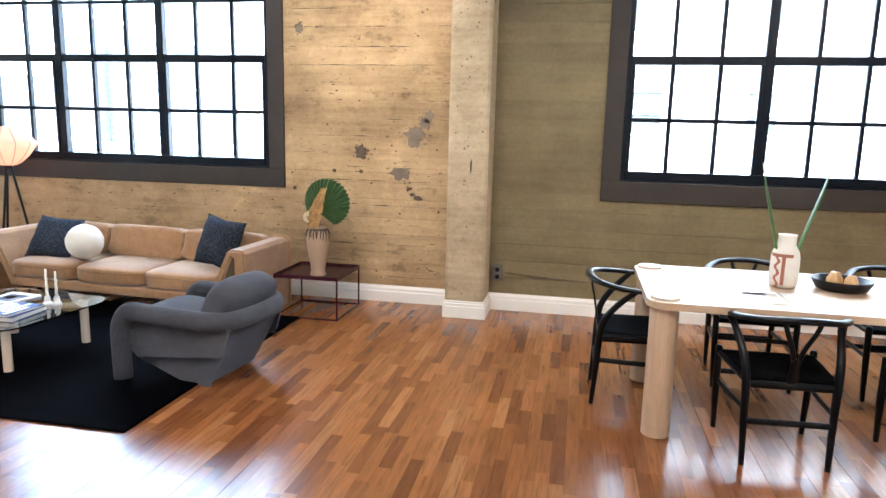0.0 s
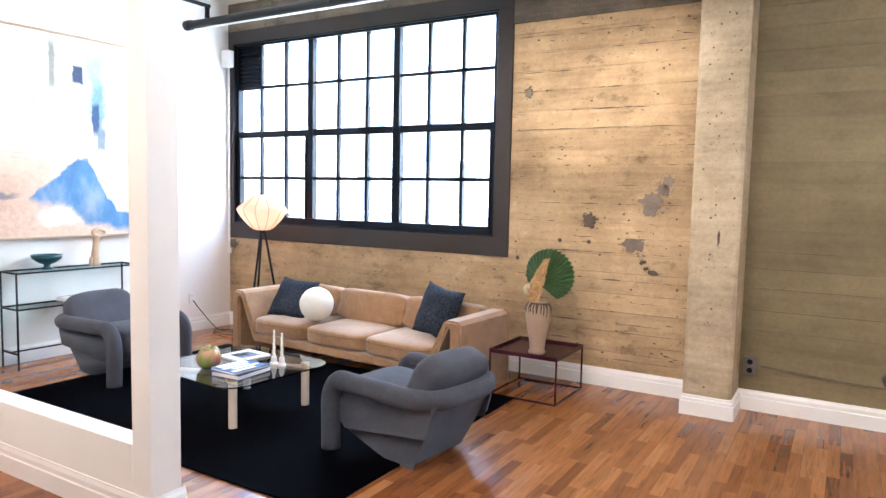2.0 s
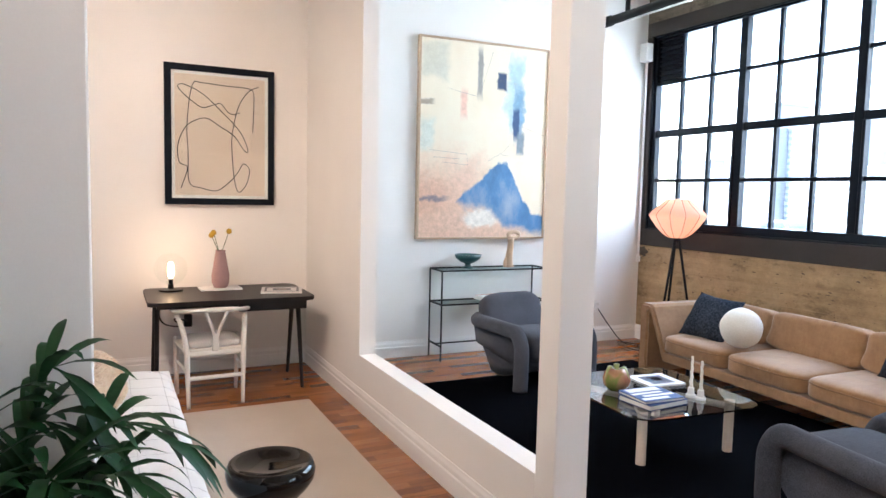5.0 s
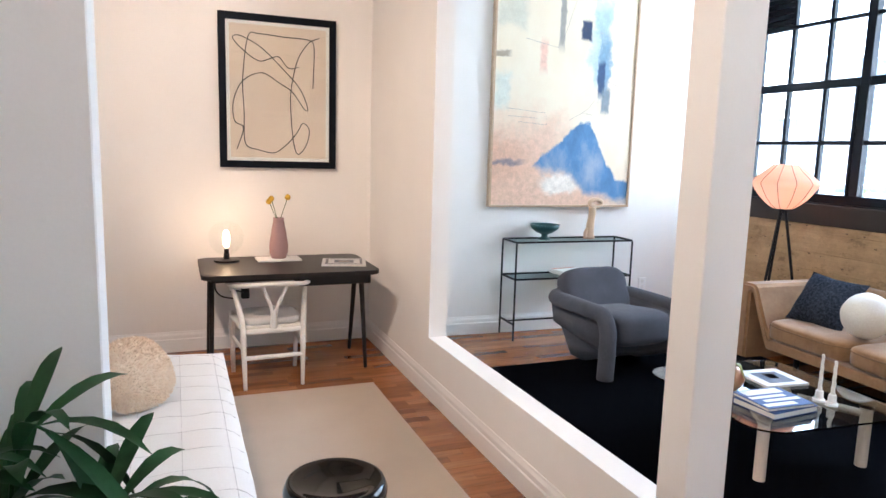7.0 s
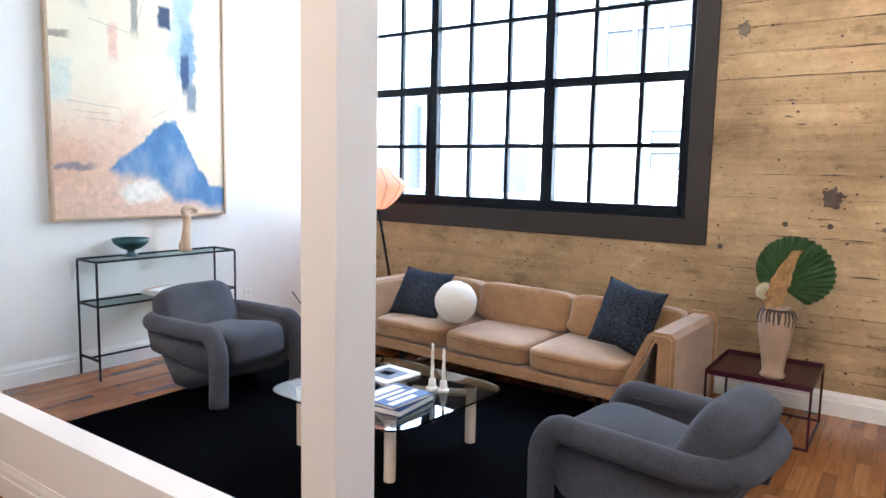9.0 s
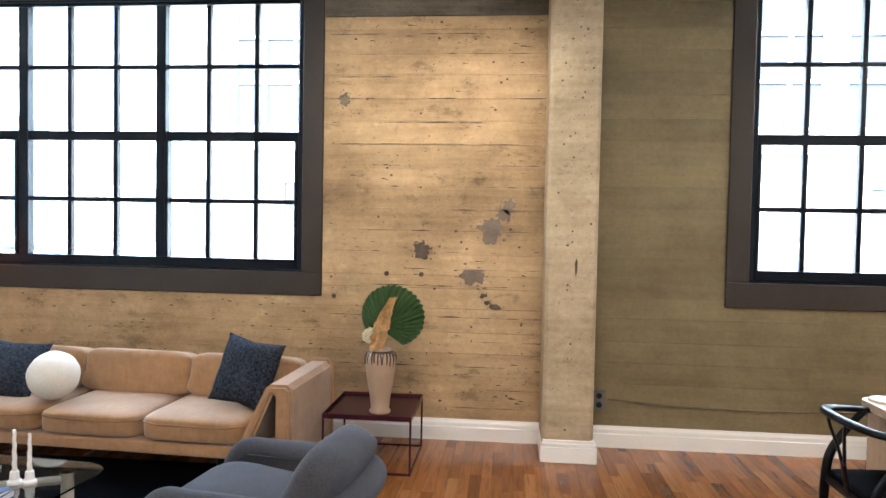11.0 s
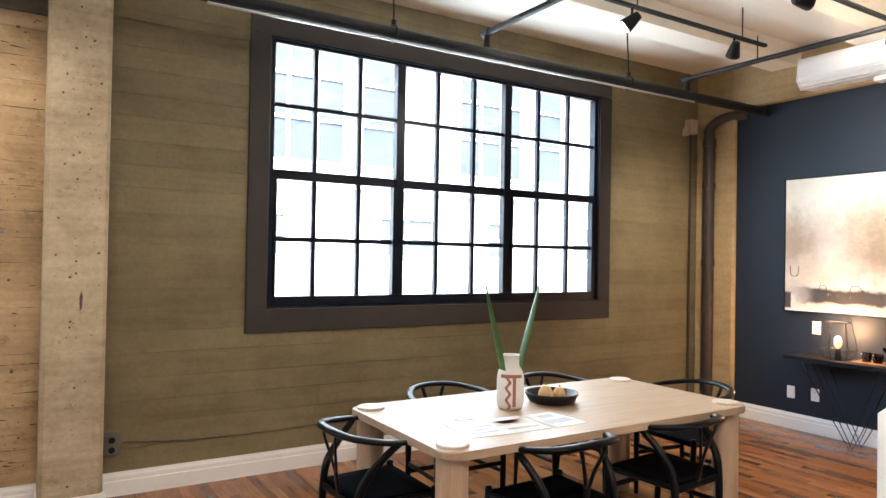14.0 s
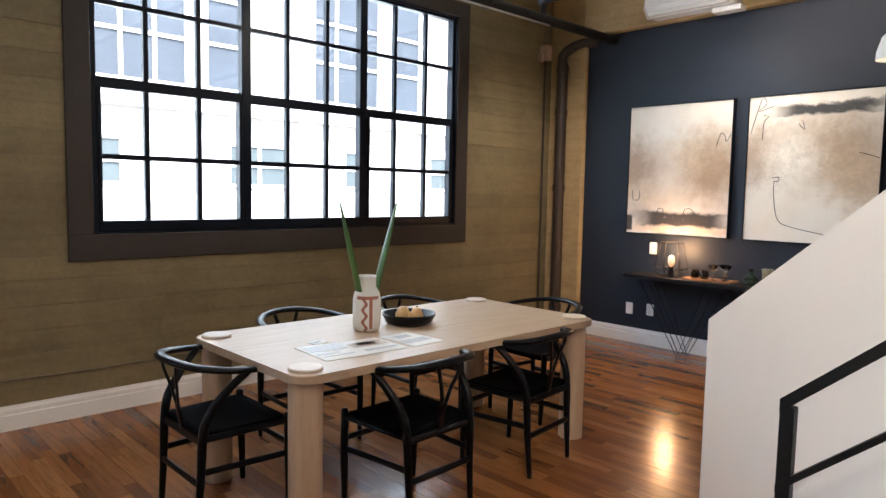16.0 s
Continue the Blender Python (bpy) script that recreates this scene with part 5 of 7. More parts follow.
P_NAVY, P_GREY = paint("paint_navy", (0.018, 0.02, 0.03)), paint("paint_grey", (0.30, 0.28, 0.28))
W1, H1 = 1.335, 1.80
PEACH, PALE, NAVY, STEEL, CREAM = (0.70, 0.42, 0.29), (0.36, 0.53, 0.62), (0.018, 0.05, 0.13), (0.16, 0.22, 0.27), (0.80, 0.76, 0.69)
m_art = painted("cream_canvas", W1, H1, ((0.3, (0.76, 0.66, 0.50)), (0.5, (0.80, 0.72, 0.57)), (0.7, (0.78, 0.66, 0.50))), [
    ("round", 0.10, 0.13, 0.42, 0.26, 0.7, 0.25, PEACH, 0.75),
    ("round", 0.05, 0.22, 0.20, 0.10, 0.7, 0.2, (0.62, 0.36, 0.26), 0.6),
    ("round", 0.50, 0.05, 0.50, 0.08, 0.6, 0.2, (0.72, 0.48, 0.36), 0.8),
    ("round", 0.38, 0.30, 0.16, 0.12, 0.8, 0.3, (0.74, 0.47, 0.35), 0.55),
    ("round", 0.48, 0.105, 0.13, 0.045, 0.35, 0.12, CREAM, 0.95),
    ("round", 0.86, 0.50, 0.16, 0.10, 0.8, 0.3, (0.76, 0.58, 0.46), 0.5),
    ("box", 0.11, 0.89, 0.10, 0.085, 0.35, 0.10, (0.50, 0.52, 0.45), 0.6),
    ("box", 0.055, 0.52, 0.055, 0.075, 0.4, 0.12, (0.56, 0.64, 0.59), 0.7),
    ("box", 0.06, 0.685, 0.05, 0.012, 0.4, 0.05, (0.33, 0.27, 0.20), 0.9),
    ("box", 0.335, 0.68, 0.022, 0.065, 0.45, 0.06, (0.74, 0.44, 0.34), 0.8),
    ("box", 0.455, 0.845, 0.018, 0.115, 0.35, 0.05, (0.27, 0.26, 0.24), 0.9),
    ("box", 0.74, 0.76, 0.055, 0.18, 0.4, 0.14, PALE, 0.9),
    ("box", 0.70, 0.72, 0.05, 0.08, 0.4, 0.14, (0.48, 0.60, 0.64), 0.8),
    ("box", 0.765, 0.66, 0.04, 0.13, 0.4, 0.12, (0.13, 0.27, 0.42), 0.8),
    ("box", 0.625, 0.81, 0.036, 0.042, 0.22, 0.05, NAVY, 0.97),
    ("box", 0.745, 0.60, 0.024, 0.075, 0.25, 0.05, (0.03, 0.07, 0.17), 0.95),
    ("box", 0.785, 0.50, 0.03, 0.055, 0.3, 0.06, STEEL, 0.9),
    ("round", 0.10, 0.205, 0.12, 0.012, 0.5, 0.08, (0.20, 0.19, 0.22), 0.85),
], hill=(((0.0, 0.0), (0.26, 0.17), (0.29, 0.20), (0.40, 0.27), (0.52, 0.34), (0.61, 0.405), (0.68, 0.395), (0.755, 0.30), (0.82, 0.20), (0.9, 0.145), (1.0, 0.13)), ((0.0, 0.3), (0.27, 0.185), (0.36, 0.15), (0.50, 0.15), (0.58, 0.11), (0.66, 0.05), (0.85, 0.02), (1.0, 0.01)), (0.085, 0.225, 0.44)))
_, art = framed("abstract_painting", on_west(0.832, 0.026, 1.073, 90), W1, H1, m_art, M_OAK, 0.018, 0.05, "large abstract painting, cream, peach and blue, in an oak frame", "slim pale oak frame")
for line in (((0.08, 0.445), (0.36, 0.43), (0.37, 0.375), (0.17, 0.385)), ((0.10, 0.41), (0.30, 0.405)), ((0.45, 0.74), (0.55, 0.965)), ((0.53, 0.40), (0.66, 0.455), (0.71, 0.50)), ((0.62, 0.44), (0.70, 0.43)), ((0.20, 0.76), (0.43, 0.73)), ((0.80, 0.59), (0.99, 0.55))):
    bm = bmesh.new()
    tube(bm, [(0.018 + u * (W1 - 0.036), -0.0175, 0.018 + v * (H1 - 0.036)) for u, v in line], 0.0014, 5)
    part("pencil_line", bm, P_GREY, art)

# framed line drawing in the bedroom
m_sheet = canvas_material("cream_paper_sheet", ((0.3, (0.74, 0.60, 0.50)), (0.7, (0.79, 0.67, 0.57))), 1.0, (1, 1, 1))
W2, H2 = 0.84, 1.09
_, sheet = framed("framed_drawing", pose(XL + 0.018, 1.409, 1.356, 0, 0, 90), W2, H2, M_TRIMWHITE, M_STEELBLACK, 0.05, 0.034, "framed abstract line drawing in a broad black frame", "broad flat black frame")
part("paper_sheet", boxed(0.075, W2 - 0.075, -0.0105, -0.0085, 0.075, H2 - 0.075), m_sheet, sheet)
lines = (
    ((0.94, 0.95), (0.82, 0.90), (0.70, 0.76), (0.63, 0.52), (0.63, 0.32), (0.66, 0.10), (0.71, 0.02), (0.80, 0.10), (0.83, 0.22), (0.76, 0.27), (0.70, 0.20), (0.60, 0.11), (0.45, 0.03), (0.28, 0.05), (0.14, 0.10), (0.13, 0.35), (0.12, 0.60), (0.18, 0.92), (0.30, 0.945), (0.55, 0.935), (0.80, 0.93), (0.88, 0.89), (0.88, 0.70), (0.87, 0.55)),
    ((0.05, 0.05), (0.12, 0.22), (0.03, 0.27), (0.02, 0.42), (0.12, 0.58), (0.32, 0.65), (0.50, 0.58), (0.65, 0.51), (0.78, 0.38), (0.81, 0.40), (0.72, 0.55), (0.50, 0.72), (0.30, 0.85), (0.10, 0.92), (0.02, 0.90), (0.12, 0.82), (0.28, 0.74), (0.40, 0.76), (0.50, 0.78), (0.60, 0.70), (0.72, 0.71)),
)
for ln in lines:
    bm = bmesh.new()
    tube(bm, curve_pts([(0.085 + u * (W2 - 0.17), -0.0115, 0.085 + v * (H2 - 0.17)) for u, v in ln], 6), 0.0036, 5)
    part("ink_line", bm, P_NAVY, sheet)
part("glazing", boxed(0.05, W2 - 0.05, -0.0165, -0.0145, 0.05, H2 - 0.05), M_PANE, sheet)

INK, TAN = (0.028, 0.028, 0.032), (0.31, 0.205, 0.125)
CLOUDS = {
    1: [("round", 0.08, 0.52, 0.26, 0.20, 0.8, 0.35, TAN, 0.8), ("round", 0.85, 0.50, 0.30, 0.26, 0.8, 0.4, (0.37, 0.25, 0.155), 0.9), ("round", 0.60, 0.62, 0.20, 0.14, 0.9, 0.4, (0.60, 0.47, 0.33), 0.6), ("round", 0.25, 0.28, 0.25, 0.10, 0.9, 0.4, (0.57, 0.44, 0.31), 0.6), ("round", 0.6, 0.05, 0.5, 0.035, 0.6, 0.15, (0.62, 0.44, 0.32), 0.7), ("round", 0.10, 0.16, 0.14, 0.06, 0.8, 0.3, (0.30, 0.27, 0.25), 0.6), ("box", 0.57, 0.125, 0.39, 0.052, 0.3, 0.07, INK, 0.97), ("box", 0.03, 0.085, 0.035, 0.06, 0.2, 0.04, INK, 0.95)],
    2: [("round", 0.65, 0.62, 0.42, 0.22, 0.8, 0.4, (0.38, 0.26, 0.16), 0.85), ("round", 0.10, 0.58, 0.20, 0.18, 0.8, 0.4, TAN, 0.75), ("round", 0.92, 0.40, 0.22, 0.18, 0.8, 0.4, (0.48, 0.34, 0.22), 0.8), ("round", 0.36, 0.55, 0.20, 0.16, 0.8, 0.35, (0.82, 0.78, 0.70), 0.8), ("box", 0.60, 0.885, 0.34, 0.032, 0.4, 0.08, INK, 0.95), ("box", 0.80, 0.91, 0.18, 0.022, 0.5, 0.10, (0.06, 0.06, 0.06), 0.85)],
}
P_INK = paint("paint_ink", (0.022, 0.024, 0.03), 0.3)
for nm, y0, marks in (("canvas_painting", 5.04, 1), ("canvas_painting", 3.88, 2)):
    Wp, Hp = 1.035, 1.245
    m_cloud = painted("tan_cloud_canvas", Wp, Hp, ((0.3, (0.74, 0.66, 0.55)), (0.5, (0.80, 0.75, 0.67)), (0.7, (0.83, 0.80, 0.74))), CLOUDS[marks])
    _, cv = framed(nm, pose(XR - 0.026, y0, 1.108, 0, 0, -90), Wp, Hp, m_cloud, M_STEELBLACK, 0.008, 0.05, ("cloudy cream and tan abstract canvas with a black stroke below" if marks == 1 else "cloudy cream and tan abstract canvas with a black stroke above"), "thin black edge")
    if marks == 1:
        inks = [((0.05, 0.34), (0.06, 0.27), (0.12, 0.27), (0.13, 0.34)), ((0.32, 0.155), (0.33, 0.20), (0.38, 0.19), (0.38, 0.15)), ((0.58, 0.155), (0.60, 0.20), (0.66, 0.2), (0.70, 0.155)), ((0.86, 0.66), (0.90, 0.76), (0.94, 0.74), (0.95, 0.70), (0.99, 0.75))]
    else:
        inks = [((0.02, 0.75), (0.10, 0.98), (0.14, 0.95), (0.08, 0.90), (0.2, 0.93)), ((0.12, 0.70), (0.125, 0.82), (0.16, 0.86), (0.12, 0.87)), ((0.22, 0.44), (0.27, 0.44), (0.26, 0.41), (0.235, 0.41), (0.24, 0.30), (0.28, 0.15), (0.4, 0.10), (0.72, 0.05)), ((0.85, 0.60), (0.93, 0.58), (0.99, 0.56)), ((0.4, 0.8), (0.45, 0.76), (0.43, 0.82))]
    for ln in inks:
        bm = bmesh.new()
        tube(bm, curve_pts([(0.008 + u * (Wp - 0.016), -0.0205, 0.008 + v * (Hp - 0.016)) for u, v in ln], 5), 0.0028, 5)
        part("ink_line", bm, P_INK, cv)


# ---------------------------------------------------------------- wishbone chairs
def wishbone_chair(m, mat, seat_mat, label, group, cushion=False):
    """Local y is the way it faces; the origin is on the floor under the seat."""
    c = thing("dining_chair" if not cushion else "desk_chair", m, label, "chair", group)
    for sx in (-1, 1):
        bm = bmesh.new()
        tube(bm, [(sx * 0.225, 0.21, 0), (sx * 0.232, 0.205, 0.25), (sx * 0.235, 0.20, 0.455), (sx * 0.235, 0.20, 0.465)], [0.014, 0.019, 0.019, 0.012], 12)
        part("front_leg", bm, mat, c, smooth=True)
        bm = bmesh.new()
        tube(bm, curve_pts([(sx * 0.195, -0.215, 0), (sx * 0.20, -0.20, 0.22), (sx * 0.205, -0.19, 0.42), (sx * 0.215, -0.165, 0.52), (sx * 0.235, -0.09, 0.62), (sx * 0.262, -0.005, 0.70)], 5), [0.013 + 0.007 * min(1, k / 8) - 0.004 * max(0, (k - 15) / 10) for k in range(26)], 12)
        part("rear_leg", bm, mat, c, smooth=True)
        bm = bmesh.new()
        tube(bm, [(sx * 0.228, 0.20, 0.27), (sx * 0.20, -0.20, 0.27)], 0.0115, 10, flat=(0.8, 1.3))
        part("side_stretcher", bm, mat, c)
        bm = bmesh.new()
        tube(bm, [(sx * 0.232, 0.20, 0.425), (sx * 0.205, -0.19, 0.415)], 0.015, 10)
        part("seat_rail", bm, mat, c)
    bm = bmesh.new()
    tube(bm, [(-0.228, 0.205, 0.32), (0.228, 0.205, 0.32)], 0.0115, 10, flat=(0.8, 1.3))
    part("front_stretcher", bm, mat, c)
    bm = bmesh.new()
    tube(bm, [(-0.198, -0.205, 0.22), (0.198, -0.205, 0.22)], 0.0115, 10, flat=(0.8, 1.4))
    part("rear_stretcher", bm, mat, c)
    bm = bmesh.new()
    tube(bm, [(-0.203, -0.19, 0.40), (0.203, -0.19, 0.40)], 0.014, 10, flat=(0.8, 1.4))
    part("rear_seat_rail", bm, mat, c)
    bm = bmesh.new()
    hoop = [(-0.272, 0.10, 0.695), (-0.272, 0.02, 0.70), (-0.255, -0.09, 0.708), (-0.19, -0.20, 0.722), (-0.10, -0.248, 0.733), (0, -0.262, 0.737)]
    pts = curve_pts(hoop + [(-x, y, z) for x, y, z in reversed(hoop[:-1])], 5)
    n = len(pts)
    tube(bm, pts, [0.016 + 0.006 * math.sin(math.pi * k / (n - 1)) - (0.007 if k in (0, n - 1) else 0) for k in range(n)], 12, flat=(1.15, 0.75), up=(0, 0, 1))
    part("top_rail", bm, mat, c, smooth=True)
    bm = bmesh.new()
    tube(bm, curve_pts([(0, -0.19, 0.41), (0, -0.205, 0.48), (0, -0.215, 0.54)], 4), [0.028, 0.027, 0.026, 0.025, 0.024, 0.023, 0.023, 0.024, 0.025], 10, flat=(1.0, 0.28), up=(0, 1, 0))
    for sx in (-1, 1):
        tube(bm, curve_pts([(sx * 0.010, -0.214, 0.53), (sx * 0.03, -0.226, 0.60), (sx * 0.062, -0.244, 0.675), (sx * 0.078, -0.248, 0.722)], 4), 0.0125, 10, flat=(1.0, 0.5), up=(0, 1, 0))
    part("splat", bm, mat, c, "Y-shaped back splat", True)
    bm = bmesh.new()
    nx, ny = 10, 10
    g = {}
    for i in range(nx + 1):
        for j in range(ny + 1):
            v = j / ny
            w = 0.202 + 0.03 * v
            u = 2 * i / nx - 1
            sag = -0.022 * (1 - u * u) * (1 - (2 * v - 1) ** 2)
            for s, dz in ((1, 0.012), (-1, -0.014)):
                g[i, j, s] = bm.verts.new((u * w, -0.19 + 0.395 * v, 0.428 + dz + sag))
    for i in range(nx):
        for j in range(ny):
            bm.faces.new((g[i, j, 1], g[i + 1, j, 1], g[i + 1, j + 1, 1], g[i, j + 1, 1]))
            bm.faces.new((g[i, j, -1], g[i, j + 1, -1], g[i + 1, j + 1, -1], g[i + 1, j, -1]))
    for i in range(nx):
        for j in (0, ny):
            bm.faces.new((g[i, j, 1], g[i, j, -1], g[i + 1, j, -1], g[i + 1, j, 1]))
    for j in range(ny):
        for i in (0, nx):
            bm.faces.new((g[i, j, 1], g[i, j + 1, 1], g[i, j + 1, -1], g[i, j, -1]))
    bmesh.ops.recalc_face_normals(bm, faces=bm.faces)
    part("seat", bm, seat_mat, c, "woven paper cord seat", True)
    if cushion:
        part("seat_cushion", soft_block(bmesh.new(), 0.20, 0.19, 0.03, Matrix.Translation((0, 0.0, 0.463)), 0.4, 28), M_LINEN, c, "pale grey seat pad", True)
    return c


M_LINEN = woven("pale_grey_linen", (0.50, 0.48, 0.46), (0.64, 0.62, 0.60), 200)
chair = wishbone_chair(pose(0.46, 3.73, 0, 0, 0, 3), M_BLACKWOOD, M_BLACKCORD, "black wishbone dining chair with woven seat, pulled to the table", "chairs round the dining table")
for m in (pose(1.28, 3.76, 0, 0, 0, 6), pose(0.555, 4.77, 0, 0, 0, 180), pose(1.40, 4.76, 0, 0, 0, 183), pose(-0.21, 4.28, 0, 0, 0, -90), pose(2.02, 4.22, 0, 0, 0, 88)):
    copy_thing(chair, m)


# ---------------------------------------------------------------- dining table and what stands on it
def dining_table():
    t = thing("dining_table", pose(0.842, 4.165, 0), "pale oak dining table with thick round legs through the top", "table")
    hx, hy, H = 1.035, 0.515, 0.735
    part("tabletop", slab(bmesh.new(), rounded_outline(-hx, hx, -hy, hy, 0.09, 8), H - 0.038, H, 0.006), M_OAK, t)
    for sx in (-1, 1):
        for sy in (-1, 1):
            bm = bmesh.new()
            x, y = sx * (hx - 0.093), sy * (hy - 0.105)
            lathe(bm, [(0, 0), (0.068, 0), (0.072, 0.004), (0.072, H - 0.038), (0, H - 0.038)], 32, (x, y, 0))
            leg = part("leg", bm, M_OAKLEG, t)
            part("leg_cap", lathe(bmesh.new(), [(0, H), (0.073, H), (0.073, H + 0.010), (0.068, H + 0.014), (0, H + 0.014)], 32, (x, y, 0)), M_TABLELEG, leg, "round leg end standing proud of the top")


dining_table()
ZT = 0.7352
M_VASEWHITE = plain("matt_white_ceramic", (0.76, 0.73, 0.68), 0.6, var=0.04, scale=20, bump=0.15)
M_TERRA = plain("terracotta_paint", (0.36, 0.13, 0.085), 0.6, var=0.12)
vz = thing("painted_vase", pose(0.583, 4.24, ZT), "white ceramic bottle vase painted with a wavy terracotta pattern", "vase")
prof = [(0, 0), (0.055, 0), (0.066, 0.006), (0.074, 0.03), (0.075, 0.10), (0.074, 0.17), (0.066, 0.205), (0.048, 0.232), (0.046, 0.285), (0.050, 0.294), (0.044, 0.294), (0.040, 0.24), (0, 0.23)]
part("body", lathe(bmesh.new(), prof, 36), M_VASEWHITE, vz, smooth=True)


def vase_band(a0, a1, z0, z1, wave, width):
    bm = bmesh.new()
    n = 24
    prev = None
    for k in range(n + 1):
        s = k / n
        a, z = a0 + (a1 - a0) * s, z0 + (z1 - z0) * s
        if abs(a1 - a0) < 0.3:
            a += wave * math.sin(s * 17)
        r = 0.0762 if z < 0.175 else 0.0762 - (z - 0.175) * 0.27
        d = width / 0.075 / 2
        pair = [bm.verts.new((r * math.cos(a + q * d), r * math.sin(a + q * d), z)) for q in (-1, 1)] if abs(a1 - a0) < 0.3 else [bm.verts.new((r * math.cos(a), r * math.sin(a), z + q * width / 2)) for q in (-1, 1)]
        if prev:
            bm.faces.new((prev[0], prev[1], pair[1], pair[0]))
        prev = pair
    return bm


for a in (radians(232), radians(40)):
    part("wavy_band", vase_band(a - 0.15, a - 0.15, 0.008, 0.18, 0.13, 0.017), M_TERRA, vz, smooth=True)
    part("band", vase_band(a + 0.30, a + 0.30, 0.02, 0.18, 0.0, 0.018), M_TERRA, vz, smooth=True)
    part("band", vase_band(a - 0.75, a + 0.95, 0.183, 0.183, 0, 0.018), M_TERRA, vz, smooth=True)
for dx, tip in ((-0.012, (-0.15, 0.02, 0.66)), (0.015, (0.165, -0.02, 0.66))):
    l = thing("sansevieria_leaf", pose(0.583 + dx, 4.24, ZT + 0.02), "long pointed green snake plant leaf standing in the vase", "plant", "leaves in the painted vase")
    bm = bmesh.new()
    pts = curve_pts([(0, 0, 0.0), (tip[0] * 0.40, 0, 0.27), (tip[0] * 0.72, tip[1] * 0.5, 0.47), tip], 5)
    n = len(pts)
    tube(bm, pts, [0.008 + 0.021 * math.sin(math.pi * min(1.0, (k + 4) / (n + 3))) for k in range(n)], 8, flat=(1, 0.22))
    part("blade", bm, plain("snake_plant_green", (0.055, 0.135, 0.03), 0.45, var=0.35, scale=14), l, smooth=True)
fb = thing("fruit_bowl", pose(0.885, 4.245, ZT), "wide shallow black bowl holding two pale gourds", "bowl")
part("bowl", lathe(bmesh.new(), [(0, 0), (0.10, 0), (0.13, 0.012), (0.152, 0.05), (0.150, 0.062), (0.143, 0.06), (0.122, 0.022), (0.09, 0.012), (0, 0.012)], 38), M_BLACKMETAL, fb, smooth=True)
M_GOURD = plain("pale_orange_gourd", (0.66, 0.40, 0.18), 0.5, var=0.15, scale=14)
for x, y, s in ((0.85, 4.255, 1.0), (0.925, 4.225, 0.88)):
    g = thing("gourd", pose(x, y, ZT + 0.012), "pale orange ribbed gourd in the black bowl", "fruit", "gourds in the bowl")
    bm = bmesh.new()
    rows = [(0, 0), (0.03, 0.004), (0.042, 0.025), (0.04, 0.05), (0.028, 0.072), (0.022, 0.084), (0.008, 0.088), (0, 0.084)]
    lathe(bm, [(r * s, z * s) for r, z in rows], 32)
    for vv in bm.verts:
        a = math.atan2(vv.co.y, vv.co.x)
        q = 1 + 0.06 * math.cos(8 * a)
        vv.co.x *= q
        vv.co.y *= q
    part("body", bm, M_GOURD, g, smooth=True)
    bm = bmesh.new()
    tube(bm, [(0, 0, 0.083 * s), (0.004, 0, 0.097 * s)], 0.004, 6)
    part("stem", bm, M_BARK, g)


def leaflet(name, x, y, w, d, rz, label, prints):
    o = thing(name, pose(x, y, ZT + 0.0005, 0, 0, rz), label, "paper")
    part("sheet", boxed(-w / 2, w / 2, -d / 2, d / 2, 0, 0.0018), M_PAPER, o)
    for x0, x1, y0, y1, mm in prints:
        part("print", boxed(x0 * w, x1 * w, y0 * d, y1 * d, 0.0018, 0.0024), mm, o)


M_GREYPRINT = plain("grey_print", (0.42, 0.42, 0.42), 0.5, var=0.2, scale=60)
leaflet("brochure", 0.165, 3.95, 0.23, 0.30, -4, "white printed brochure lying on the dining table", [(-0.42, 0.42, 0.05, 0.42, M_GREYPRINT), (-0.42, 0.1, -0.15, -0.05, M_GREYPRINT), (-0.42, 0.3, -0.3, -0.25, M_GREYPRINT)])
leaflet("brochure", 0.385, 3.93, 0.22, 0.28, -2, "white brochure with a photo strip on the table", [(-0.45, 0.45, 0.0, 0.3, M_TANPRINT), (-0.3, 0.2, 0.1, 0.28, M_DARKPRINT), (-0.42, 0.42, -0.3, -0.2, M_GREYPRINT)])
leaflet("brochure", 0.62, 3.92, 0.20, 0.27, 3, "white brochure with grey print on the table", [(-0.2, 0.25, 0.15, 0.35, M_GREYPRINT), (-0.42, 0.42, -0.25, 0.0, M_GREYPRINT)])
leaflet("business_card", 0.21, 4.14, 0.085, 0.05, 8, "small dark and white business card on the table", [(-0.4, 0.4, 0.05, 0.4, M_DARKPRINT)])

# ---------------------------------------------------------------- navy wall side
def bar_console():
    c = thing("bar_console", pose(4.28, 4.05, 0), "narrow black console with crossed hairpin legs by the navy wall", "console")
    part("top", boxed(-0.17, 0.17, -0.80, 0.80, 0.70, 0.735, bevel=0.003, seg=1), M_BLACKMETAL, c)
    for y in (0.25, -0.5):
        for x in (-0.12, 0.12):
            for off in (-0.05, 0.05):
                bm = bmesh.new()
                tube(bm, [(x, y + 0.36 + off, 0.70), (x * 0.6, y + off * 0.3, 0.006), (x, y - 0.30 + off, 0.70)], 0.006, 8)
                part("hairpin_leg", bm, M_BLACKMETAL, c)


